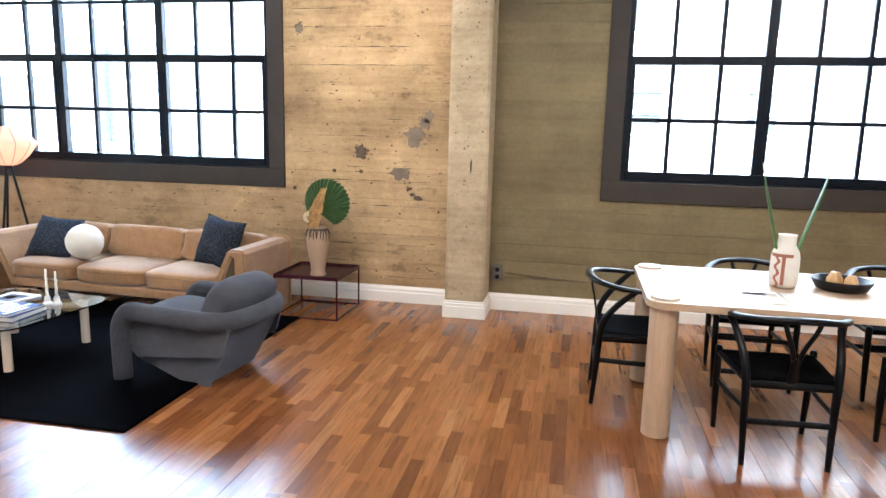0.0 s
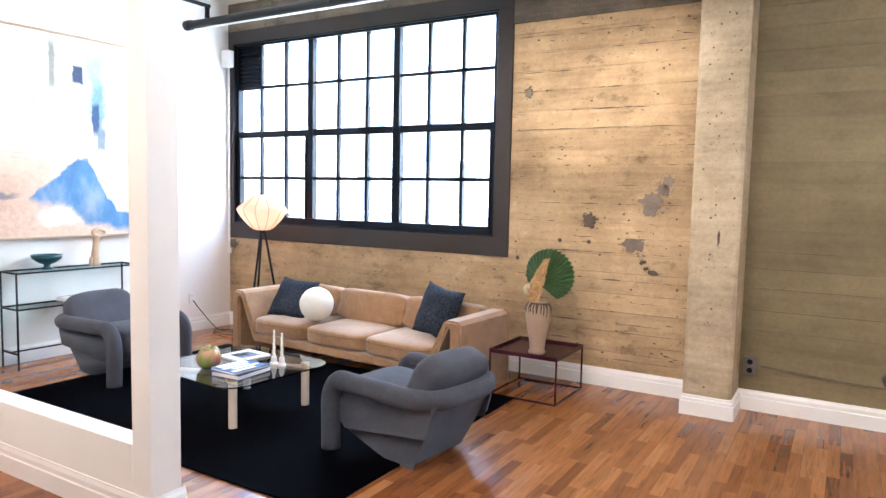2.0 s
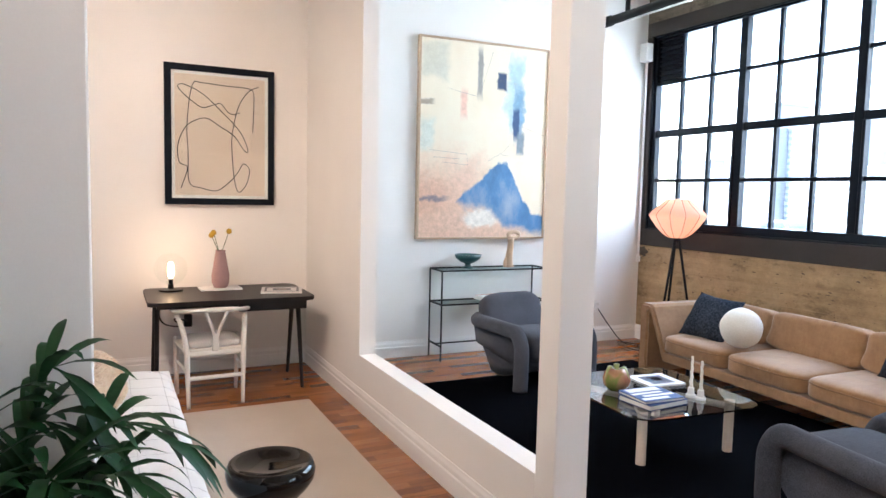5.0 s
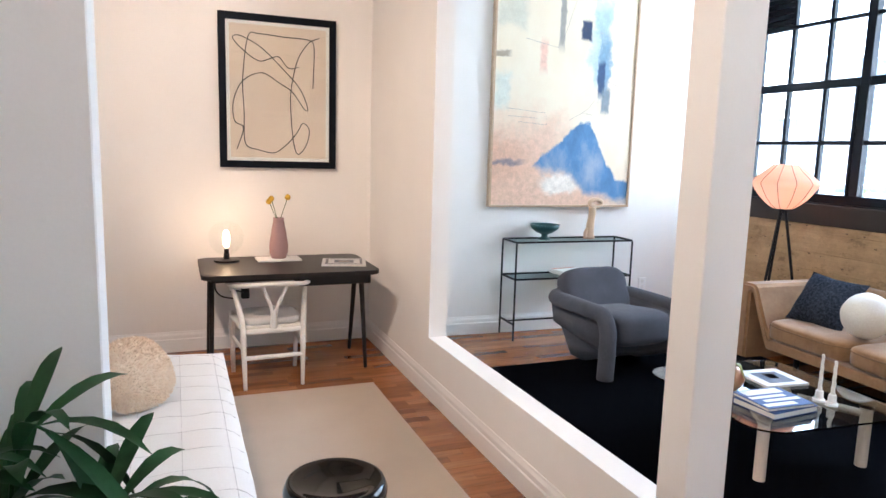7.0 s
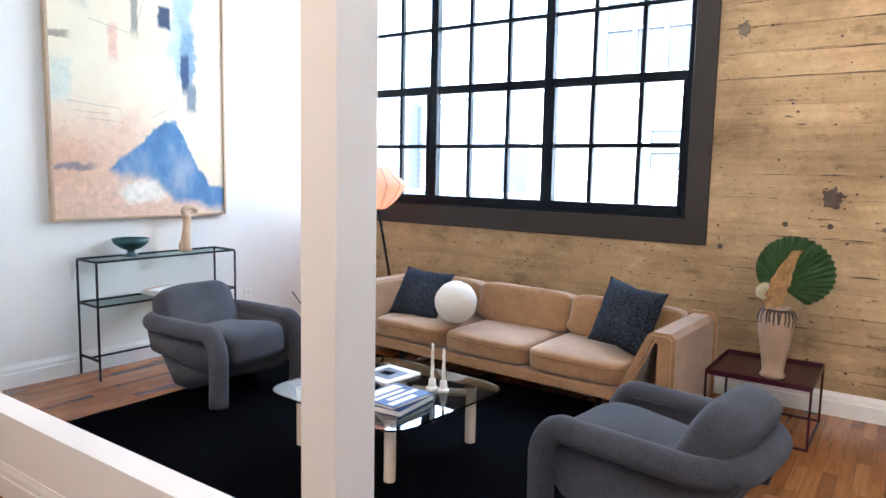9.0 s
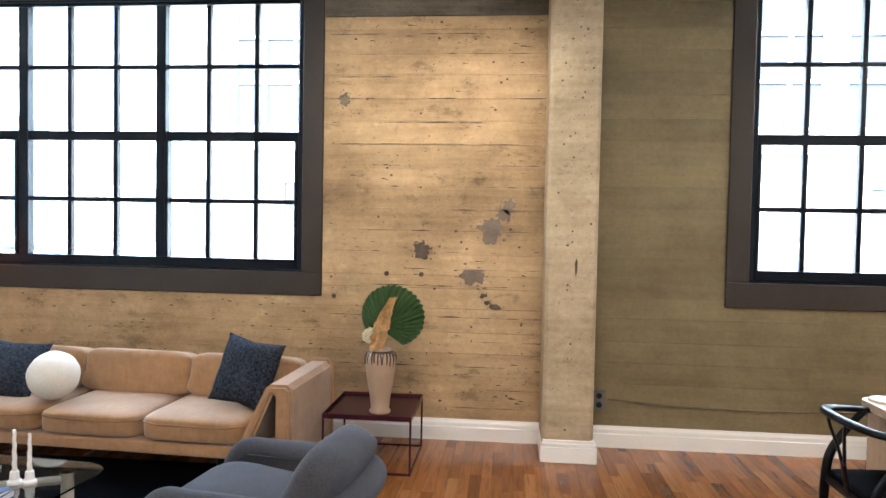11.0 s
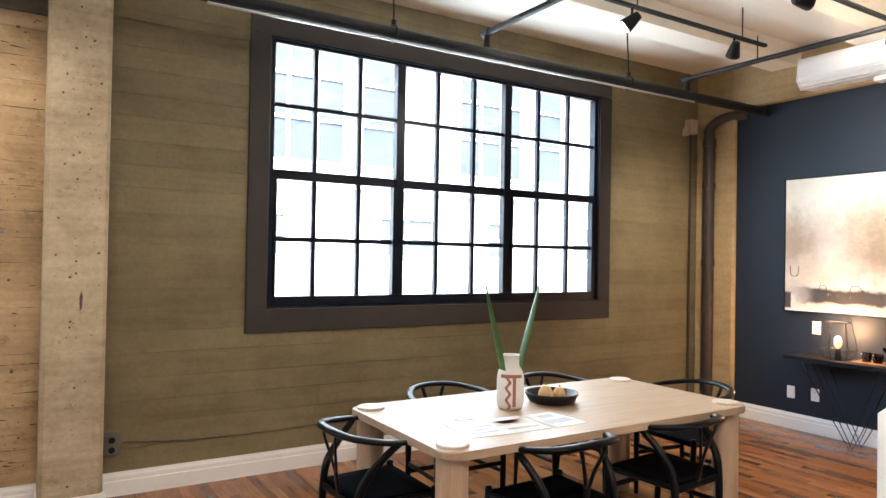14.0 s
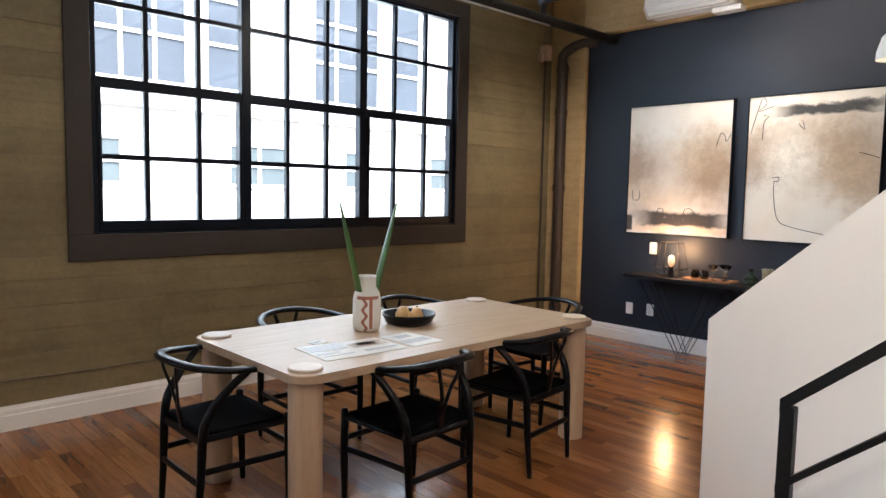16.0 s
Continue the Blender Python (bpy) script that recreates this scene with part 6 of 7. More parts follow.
bar_console()
ZB = 0.736
lamp = thing("cage_lamp", pose(4.28, 4.45, ZB), "black wire cage table lamp with a glowing filament bulb", "lamp")
bm = bmesh.new()
lv = [(0.10, 0.0), (0.145, 0.075), (0.10, 0.315)]
for k in range(6):
    a, b = 2 * math.pi * k / 6, 2 * math.pi * (k + 1) / 6
    P = [[(r * math.cos(q), r * math.sin(q), z + 0.004) for r, z in lv] for q in (a, b)]
    for i in range(2):
        tube(bm, [P[0][i], P[0][i + 1]], 0.004, 6)
    for i in range(3):
        tube(bm, [P[0][i], P[1][i]], 0.004, 6)
part("cage", bm, M_BLACKMETAL, lamp)
bm = bmesh.new()
tube(bm, [(0, 0, 0.0), (0, 0, 0.09)], [0.03, 0.02], 12)
part("socket", bm, M_BLACKMETAL, lamp)
part("bulb", soft_block(bmesh.new(), 0.033, 0.033, 0.055, Matrix.Translation((0, 0, 0.145)), 1.0, 16), glowing("amber_filament", (1.0, 0.40, 0.12), 0.07), lamp, smooth=True)
lt = new("cage_lamp_light", bpy.data.lights.new("cage_lamp_light", "POINT"))
lt.data.energy, lt.data.color, lt.data.shadow_soft_size = 1.7, (1.0, 0.55, 0.25), 0.04
lt.location = (4.30, 4.45, ZB + 0.24)
M_AMBER = glass("brown_glass", (0.30, 0.12, 0.05))
M_GREENGLASS = glass("green_glass", (0.30, 0.55, 0.36))
M_OLIVECER = plain("olive_grey_ceramic", (0.17, 0.16, 0.10), 0.35, var=0.2)
t = thing("serving_tray", pose(4.30, 4.08, ZB), "thin wooden serving board under the glasses", "tray")
part("board", boxed(-0.10, 0.10, -0.22, 0.22, 0, 0.012, bevel=0.003, seg=1), wood("warm_board", (0.26, 0.12, 0.05), (0.40, 0.21, 0.10), 0.4, 1), t)
for y in (4.215, 4.125):
    g = thing("tumbler", pose(4.28, y, ZB + 0.012), "short brown glass tumbler", "glass", "brown tumblers")
    part("cup", lathe(bmesh.new(), [(0, 0), (0.036, 0), (0.04, 0.075), (0.037, 0.075), (0.033, 0.008), (0, 0.008)], 20), M_AMBER, g, smooth=True)
for y, x in ((4.03, 4.24), (3.97, 4.33), (3.92, 4.26)):
    g = thing("wine_glass", pose(x, y, ZB + 0.012), "clear stemmed cocktail glass", "glass", "clear stemmed glasses")
    part("bowl", lathe(bmesh.new(), [(0, 0), (0.032, 0), (0.032, 0.003), (0.004, 0.006), (0.004, 0.085), (0.03, 0.10), (0.044, 0.135), (0.042, 0.135), (0.028, 0.104), (0, 0.095)], 22), M_CLEAR, g, smooth=True)
g = thing("green_bottle", pose(4.29, 3.72, ZB), "squat green glass decanter", "bottle")
part("body", lathe(bmesh.new(), [(0, 0), (0.06, 0), (0.068, 0.02), (0.055, 0.06), (0.02, 0.085), (0.018, 0.13), (0.024, 0.14), (0.016, 0.14), (0, 0.08)], 26), M_GREENGLASS, g, smooth=True)
g = thing("stoneware_jug", pose(4.29, 3.585, ZB), "tall olive-grey stoneware cup", "vase")
part("body", lathe(bmesh.new(), [(0, 0), (0.035, 0), (0.042, 0.02), (0.04, 0.09), (0.047, 0.15), (0.042, 0.15), (0.034, 0.09), (0, 0.02)], 24), M_OLIVECER, g, smooth=True)
g = thing("dark_bottle", pose(4.32, 3.36, ZB), "dark green wine bottle", "bottle")
part("body", lathe(bmesh.new(), [(0, 0), (0.036, 0), (0.037, 0.16), (0.014, 0.20), (0.013, 0.27), (0, 0.27)], 22), M_STEELBLACK, g, smooth=True)

# air conditioner on the beam
ac = thing("air_conditioner", pose(XR - 0.102, 4.365, 3.125, 0, 0, -90), "white split air conditioner on the concrete beam", "air conditioner")
bm = bmesh.new()
extrude_profile(bm, [(0.0, 0.0), (0.0, 0.265), (-0.20, 0.265), (-0.235, 0.22), (-0.235, 0.07), (-0.17, 0.0)], -0.40, 0.40, Matrix.Rotation(radians(90), 4, "Z"))
bmesh.ops.bevel(bm, geom=list(bm.edges), offset=0.012, segments=3, affect="EDGES")
part("body", bm, M_TRIMWHITE, ac)
part("vent_flap", boxed(-0.37, 0.37, -0.215, -0.175, 0.006, 0.045, bevel=0.004, seg=1), M_WHITEWOOD, ac)
part("drain_box", boxed(0.20, 0.45, -0.14, -0.02, -0.05, -0.005, bevel=0.006, seg=1), M_TRIMWHITE, ac)
M_FOIL = plain("crinkled_foil", (0.7, 0.68, 0.64), 0.3, 1.0, var=0.2, scale=40, bump=1.0, fine=70)
bm = bmesh.new()
tube(bm, curve_pts([(4.30, 3.97, 3.16), (4.28, 3.90, 3.20), (4.29, 3.84, 3.30), (4.30, 3.86, 3.42), (4.30, 3.88, 3.56)], 8), [0.03 + 0.004 * math.sin(k * 2.3) for k in range(33)], 12)
tagged(mesh_object("foil_hose", bm, M_FOIL, True), "crinkled foil hose from the air conditioner to the ceiling", "pipe")

# ---------------------------------------------------------------- pipes and tracks
M_PIPE = plain("black_pipe_paint", (0.006, 0.006, 0.007), 0.5, 0.0, var=0.25, scale=12, bump=0.1, spec=0.3)
M_RUSTPIPE = plain("brown_cast_iron", (0.045, 0.032, 0.026), 0.5, 0.2, var=0.25, scale=10, bump=0.3)


def sprinkler_pipe(x0, x1, y, z, hangers, conduit):
    p = thing("sprinkler_pipe", pose(0, y, z), "black sprinkler pipe with clamps along the window wall", "pipe")
    bm = bmesh.new()
    tube(bm, [(x0, 0, 0), (x1, 0, 0)], 0.043, 18)
    for x in (x0 + 0.04, x1 - 0.04):
        tube(bm, [(x - 0.04, 0, 0), (x + 0.04, 0, 0)], 0.052, 18)
    part("pipe", bm, M_PIPE, p, smooth=False)
    for x in hangers:
        bm = bmesh.new()
        tube(bm, [(x, 0.055 * math.cos(a), 0.055 * math.sin(a)) for a in [2 * math.pi * k / 16 for k in range(16)]], 0.008, 6, closed=True)
        tube(bm, [(x, 0, 0.055), (x, 0, 0.09)], 0.018, 8)
        hg = part("clamp", bm, M_PIPE, p)
        bm = bmesh.new()
        tube(bm, [(x, 0, 0.09), (x, 0.03, ZC - z)], 0.006, 8)
        part("rod", bm, M_PIPE, hg)
    bm = bmesh.new()
    tube(bm, [(x0 + 0.35, -0.03, -0.058), (x1 - conduit, -0.03, -0.054)], 0.008, 10)
    part("conduit", bm, M_CHROME, p, "bright steel conduit strapped under the pipe")


sprinkler_pipe(-1.2, XR - 0.005, 5.285, 3.045, (0.36, 2.58), 1.1)
sprinkler_pipe(WX1 + 0.0, -1.75, 5.47, 3.215, (-4.72, -2.6), 0.3)
for x, y0, z, ye in ((1.12, 5.285, 3.045, 0.5), (3.32, 5.285, 3.045, 0.2)):
    bp = thing("branch_pipe", pose(0, 0, 0), "thin black branch pipe running off the sprinkler main", "pipe", "branch pipes")
    bm = bmesh.new()
    tube(bm, [(x, y0, z + 0.04), (x, y0, z + 0.13)], 0.026, 12)
    tube(bm, [(x, y0 + 0.03, z + 0.15), (x, ye, z + 0.15)], 0.021, 12)
    tube(bm, [(x, y0 + 0.045, z + 0.15), (x, y0 - 0.03, z + 0.15)], 0.03, 12)
    part("pipe", bm, M_PIPE, bp)
    for yy in (4.6, 3.5):
        bm = bmesh.new()
        tube(bm, [(x, yy, z + 0.17), (x, yy, ZC - 0.16)], 0.005, 6)
        part("rod", bm, M_PIPE, bp)
bp = thing("branch_pipe", pose(0, 0, 0), "thin black branch pipe by the white wall", "pipe", "branch pipes")
bm = bmesh.new()
tube(bm, [(-6.35, 5.47, 3.255), (-6.35, 5.47, 3.36)], 0.024, 12)
tube(bm, [(-6.35, 5.50, 3.38), (-6.35, 3.2, 3.38)], 0.02, 12)
part("pipe", bm, M_PIPE, bp)

dp = thing("drain_pipe", pose(4.375, 5.84, 0), "dark brown cast iron drain pipe with collars in the corner", "pipe")
bm = bmesh.new()
tube(bm, [(0, 0, 0), (0, 0, 2.86)], 0.058, 18)
part("pipe", bm, M_RUSTPIPE, dp)
bm = bmesh.new()
tube(bm, curve_pts([(0, 0, 2.84), (0, 0, 2.94), (0.05, -0.06, 3.02), (0.08, -0.20, 3.06), (0.12, -0.36, 3.06)], 5), 0.052, 16)
part("elbow", bm, M_RUSTPIPE, dp)
for z in (0.25, 1.55, 2.35, 2.80):
    bm = bmesh.new()
    tube(bm, [(0, 0, z - 0.035), (0, 0, z + 0.035)], 0.066, 18)
    part("collar", bm, M_RUSTPIPE, dp)
bm = bmesh.new()
tube(bm, [(4.30, YW - 0.02, 0.15), (4.30, YW - 0.02, 2.95)], 0.012, 8)
tagged(mesh_object("conduit", bm, M_RUSTPIPE), "thin painted conduit beside the drain pipe", "pipe")
jb = thing("junction_box", pose(4.27, YW - 0.045, 2.98), "pale grey junction box near the ceiling corner", "box")
part("box", boxed(-0.055, 0.055, -0.05, 0.04, -0.075, 0.075, bevel=0.006, seg=1), M_BEIGECER, jb)
part("cover", boxed(-0.10, -0.06, -0.03, 0.03, -0.10, -0.02, bevel=0.004, seg=1), M_BEIGECER, jb)
jb = thing("junction_box", pose(WX1 + 0.06, 5.96, 2.96), "white junction box at the top of the corner conduit", "box")
part("box", boxed(-0.055, 0.055, -0.045, 0.04, -0.09, 0.09, bevel=0.006, seg=1), M_TRIMWHITE, jb)
bm = bmesh.new()
tube(bm, [(WX1 + 0.03, 6.0, 0.85), (WX1 + 0.03, 6.0, 2.87)], 0.011, 8)
tube(bm, [(WX1 + 0.03, 6.0, 0.82), (WX1 + 0.03, 6.0, 0.88)], 0.022, 10)
tagged(mesh_object("conduit", bm, M_TRIMWHITE), "white painted conduit down the room corner", "pipe")

M_LENS = glowing("warm_track_lens", (1.0, 0.78, 0.52), 0.8)


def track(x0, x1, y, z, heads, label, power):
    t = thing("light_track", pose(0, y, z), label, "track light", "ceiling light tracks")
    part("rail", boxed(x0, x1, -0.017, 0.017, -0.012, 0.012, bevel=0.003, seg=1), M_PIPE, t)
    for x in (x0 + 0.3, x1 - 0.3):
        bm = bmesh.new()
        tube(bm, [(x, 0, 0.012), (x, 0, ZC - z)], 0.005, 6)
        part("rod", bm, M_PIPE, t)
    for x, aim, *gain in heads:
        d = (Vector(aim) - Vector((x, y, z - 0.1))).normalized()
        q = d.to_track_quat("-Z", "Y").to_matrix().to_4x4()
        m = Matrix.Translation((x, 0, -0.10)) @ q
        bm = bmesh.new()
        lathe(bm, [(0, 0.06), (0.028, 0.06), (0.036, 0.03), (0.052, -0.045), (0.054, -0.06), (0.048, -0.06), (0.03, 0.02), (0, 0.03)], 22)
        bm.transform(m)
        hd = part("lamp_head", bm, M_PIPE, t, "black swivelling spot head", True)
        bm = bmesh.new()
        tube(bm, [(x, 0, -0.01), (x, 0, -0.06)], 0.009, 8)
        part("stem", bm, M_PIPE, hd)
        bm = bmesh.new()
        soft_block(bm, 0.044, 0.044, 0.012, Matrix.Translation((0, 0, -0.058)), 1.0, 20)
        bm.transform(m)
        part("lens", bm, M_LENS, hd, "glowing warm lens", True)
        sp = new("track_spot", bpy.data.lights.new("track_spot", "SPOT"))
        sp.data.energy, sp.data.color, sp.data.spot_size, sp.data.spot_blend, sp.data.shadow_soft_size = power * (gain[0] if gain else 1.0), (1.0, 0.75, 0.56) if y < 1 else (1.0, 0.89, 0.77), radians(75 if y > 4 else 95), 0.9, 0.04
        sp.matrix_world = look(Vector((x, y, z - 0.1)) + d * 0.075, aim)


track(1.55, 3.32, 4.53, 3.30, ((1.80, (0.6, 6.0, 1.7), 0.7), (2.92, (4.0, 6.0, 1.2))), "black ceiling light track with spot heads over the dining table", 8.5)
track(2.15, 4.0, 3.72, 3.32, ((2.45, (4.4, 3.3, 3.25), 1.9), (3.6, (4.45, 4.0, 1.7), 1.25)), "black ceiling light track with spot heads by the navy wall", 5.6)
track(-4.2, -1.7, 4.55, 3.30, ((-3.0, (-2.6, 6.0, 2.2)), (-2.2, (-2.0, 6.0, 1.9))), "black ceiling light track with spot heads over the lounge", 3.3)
# Made-up track, never in view: added to brighten the bedroom walls and partition.
track(-4.6, -2.0, 0.4, 3.30, ((-4.3, (-6.8, 1.7, 1.6), 1.25), (-3.6, (-4.6, 2.5, 1.2)), (-2.3, (-3.2, 2.5, 1.2), 0.35)), "added unseen black light track with spot heads above the bedroom", 9)
# Fill light: an invented track that lifts the street wall, floor and stair wall.
track(-2.6, 1.4, 1.35, 3.30, ((-2.2, (-2.6, 6.0, 0.9)), (-1.0, (-1.2, 5.0, 0.0)), (-1.7, (1.5, 2.0, 1.0), 1.5), (-0.4, (1.5, 1.9, 1.2), 1.7), (0.2, (0.2, 6.0, 1.4), 0.5), (1.1, (2.4, 6.0, 1.4), 0.35)), "added unseen black light track with spot heads across the room", 6.4)
pl = thing("pendant_lamp", pose(3.02, 2.47, 0), "white bell-shaped glass pendant lamp on a thin cord", "lamp")
part("shade", lathe(bmesh.new(), [(0.10, 2.29), (0.098, 2.34), (0.075, 2.42), (0.03, 2.47), (0.012, 2.49), (0.012, 2.50), (0, 2.50)], 28), M_TRIMWHITE, pl, smooth=True)
bm = bmesh.new()
tube(bm, [(0, 0, 2.49), (0, 0, ZC - 0.16)], 0.003, 6)
part("cord", bm, M_PIPE, pl)
part("bulb", soft_block(bmesh.new(), 0.03, 0.03, 0.035, Matrix.Translation((0, 0, 2.35)), 1.0, 14), M_LENS, pl, smooth=True)

# ---------------------------------------------------------------- stair with its white side wall and black rail
sx = 1.46
bm = bmesh.new()
extrude_profile(bm, [(2.775, 0), (2.775, 0.912), (0.25, 3.2), (-0.4, 3.2), (-0.4, 0)], -(sx + 0.10), -sx, Matrix.Rotation(radians(90), 4, "Z"))
structure("stair_wall", bm, M_WHITE, "white sloping side wall of the stair", "wall")
stair = thing("staircase", pose(0, 0, 0), "steep stair rising beside the white side wall", "stairs", kind="structure")
for k in range(9):
    y = 2.20 - 0.22 * k
    part("step", boxed(0.78, sx - 0.004, y - 0.24, y, 0 if k == 0 else 0.19 * k - 0.02, 0.19 * (k + 1), bevel=0.004, seg=1), M_WHITE, stair)
rl = thing("stair_rail", pose(0.735, 0, 0), "black square steel stair railing with slanted bars", "railing")
s = 0.86
part("post", boxed(-0.022, 0.022, 2.135, 2.18, 0, 0.80, bevel=0.004, seg=1), M_PIPE, rl)
for z0, th in ((0.80, 0.024), (0.52, 0.014), (0.30, 0.014)):
    bm = bmesh.new()
    extrude_profile(bm, [(2.18, z0 - th), (2.18, z0 + th), (0.3, z0 + th + s * 1.88), (0.3, z0 - th + s * 1.88)], -0.022, 0.022, Matrix.Rotation(radians(90), 4, "Z"))
    part("handrail" if z0 == 0.80 else "bar", bm, M_PIPE, rl)

# ---------------------------------------------------------------- bedroom corner
def desk():
    d = thing("writing_desk", pose(-6.36, 1.80, 0), "black wooden writing desk with splayed legs", "desk")
    hx, hy, H = 0.37, 0.565, 0.72
    part("desktop", slab(bmesh.new(), rounded_outline(-hx, hx, -hy, hy, 0.06, 6), H - 0.03, H, 0.008), M_BLACKDESK, d)
    part("drawer", boxed(-hx + 0.08, hx - 0.07, 0.03, hy - 0.05, H - 0.10, H - 0.03, bevel=0.005, seg=1), M_BLACKDESK, d)
    part("apron", boxed(-hx + 0.08, hx - 0.09, -hy + 0.06, 0.03, H - 0.06, H - 0.03), M_BLACKDESK, d)
    for y in (-hy + 0.07, hy - 0.07):
        for x, f in ((0.10, 0.20), (-0.05, -0.28)):
            bm = bmesh.new()
            tube(bm, [(x, y, H - 0.03), (f, y * 1.03, 0)], [0.019, 0.013], 12)
            part("leg", bm, M_BLACKDESK, d)


M_BLACKDESK = wood("black_stained_oak", (0.008, 0.007, 0.008), (0.022, 0.019, 0.019), 0.42, 1)
next(n for n in M_BLACKDESK.node_tree.nodes if n.type == "BSDF_PRINCIPLED").inputs["Specular IOR Level"].default_value = 0.25
desk()
wishbone_chair(pose(-6.135, 1.65, 0, 0, 0, 92) @ Matrix.Scale(0.915, 4), M_WHITEWOOD, M_WHITEFAB, "white lacquered wishbone chair with a grey pad at the desk", "", True)
ZD = 0.7205
dl = thing("globe_lamp", pose(-6.55, 1.42, ZD), "clear glass globe table lamp with a glowing tube bulb", "lamp")
part("base", lathe(bmesh.new(), [(0, 0), (0.085, 0), (0.085, 0.012), (0.02, 0.018), (0.02, 0.05), (0, 0.05)], 28), M_BLACKMETAL, dl)
gl = part("globe", soft_block(bmesh.new(), 0.118, 0.118, 0.118, Matrix.Translation((0, 0, 0.165)), 1.0, 32), M_PANE, dl, "clear glass globe", True)
gl.visible_shadow = False
bm = bmesh.new()
tube(bm, [(0, 0, 0.048), (0, 0, 0.085)], 0.016, 12)
part("socket", bm, M_BLACKMETAL, dl)
part("bulb", soft_block(bmesh.new(), 0.024, 0.024, 0.062, Matrix.Translation((0, 0, 0.155)), 0.8, 18), glowing("warm_tube_bulb", (1.0, 0.68, 0.34), 0.6), dl, smooth=True)
lt = new("globe_lamp_light", bpy.data.lights.new("globe_lamp_light", "POINT"))
lt.data.energy, lt.data.color, lt.data.shadow_soft_size = 0.13, (1.0, 0.62, 0.38), 0.02
lt.location = (-6.55, 1.42, ZD + 0.26)
M_MAUVE = plain("mauve_ceramic", (0.33, 0.20, 0.20), 0.6, var=0.08)
v = thing("bud_vase", pose(-6.56, 1.775, ZD + 0.012), "tall mauve ceramic vase with three yellow ball flowers", "vase")
part("body", lathe(bmesh.new(), [(0, 0), (0.05, 0), (0.064, 0.04), (0.066, 0.09), (0.052, 0.18), (0.036, 0.27), (0.038, 0.285), (0.03, 0.285), (0, 0.25)], 30), M_MAUVE, v, smooth=True)
M_YELLOW = plain("mustard_bloom", (0.55, 0.33, 0.03), 0.8, var=0.2, scale=80, bump=0.5)
for k, (dx, dy, h) in enumerate(((0.01, -0.05, 0.42), (0.0, -0.065, 0.40), (0.0, 0.065, 0.43))):
    bm = bmesh.new()
    tube(bm, [(0, 0, 0.24), (dx, dy, h)], 0.0025, 6)
    st = part("flower_stem", bm, M_PALM, v)
    part("flower_head", soft_block(bmesh.new(), 0.02, 0.02, 0.02, Matrix.Translation((dx, dy, h)), 1.0, 14, 0, 0.2), M_YELLOW, st, smooth=True)
book(pose(-6.55, 1.77, ZD, 0, 0, 2), 0.19, 0.30, 0.011, M_WHITECOVER, "white book lying under the mauve vase")
book(pose(-6.30, 2.185, ZD, 0, 0, -14), 0.26, 0.30, 0.014, M_WHITECOVER, "patterned black and white book on the desk", marks=[(-0.42, 0.42, -0.42, -0.36, M_DARKPRINT), (-0.42, 0.42, 0.36, 0.42, M_DARKPRINT), (-0.42, -0.36, -0.36, 0.36, M_DARKPRINT), (0.36, 0.42, -0.36, 0.36, M_DARKPRINT), (-0.2, 0.2, -0.22, 0.22, M_DARKPRINT), (-0.1, 0.1, -0.12, 0.12, M_TANPRINT)])
bm = bmesh.new()
tube(bm, curve_pts([(-6.6, 1.36, 0.70), (-6.75, 1.35, 0.5), (-6.8, 1.40, 0.42), (-6.82, 1.50, 0.40), (-6.80, 1.46, 0.46), (-6.84, 1.54, 0.44), (XL + 0.03, 1.57, 0.42)], 7), 0.006, 6)
box(bm, XL + 0.002, XL + 0.05, 1.54, 1.60, 0.38, 0.48, 0.006, 1)
tagged(mesh_object("extension_lead", bm, M_BLACKMETAL), "black lamp cord and plug below the desk", "cable")

M_BEDLINEN = woven("white_checked_bedspread", (0.80, 0.78, 0.77), (0.88, 0.87, 0.86), 150, 0.2, 0.3)
bed = thing("daybed", pose(0, 0, 0), "daybed with a rumpled white checked bedspread", "bed")
part("base", boxed(-5.38, -3.20, 0.36, 1.27, 0.0, 0.2), M_BLACKMETAL, bed)
bm = bmesh.new()
n, mrow = 60, 30
g = {}
for i in range(n + 1):
    for j in range(mrow + 1):
        u, v2 = i / n, j / mrow
        x, y = -5.45 + 2.29 * u, 0.30 + 1.02 * v2
        q = min(1, 8 * min(u, 1 - u)) * min(1, 8 * min(v2, 1 - v2))
        cr = noise.noise(Vector((x * 5.5, y * 7, 0))) * 0.008 + 0.006 * noise.noise(Vector((x * 14, y * 9 + x * 6, 3)))
        g[i, j] = bm.verts.new((x, y, 0.45 - 0.05 * (1 - q) ** 3 + cr))
for i in range(n):
    for j in range(mrow):
        bm.faces.new((g[i, j], g[i + 1, j], g[i + 1, j + 1], g[i, j + 1]))
rimv = [g[i, 0] for i in range(n + 1)] + [g[n, j] for j in range(1, mrow + 1)] + [g[i, mrow] for i in range(n - 1, -1, -1)] + [g[0, j] for j in range(mrow - 1, 0, -1)]
low = [bm.verts.new((w.co.x + 0.01 * noise.noise(w.co * 9), w.co.y + 0.012 * noise.noise(w.co * 8), 0.06)) for w in rimv]
for k in range(len(rimv)):
    bm.faces.new((rimv[k], low[k], low[(k + 1) % len(low)], rimv[(k + 1) % len(rimv)]))
bmesh.ops.recalc_face_normals(bm, faces=bm.faces)
part("bedspread", bm, M_BEDLINEN, bed, "rumpled white bedspread with thin grey checks", True)
M_CHECK = plain("grey_check_thread", (0.66, 0.64, 0.64), 0.9, var=0.05)


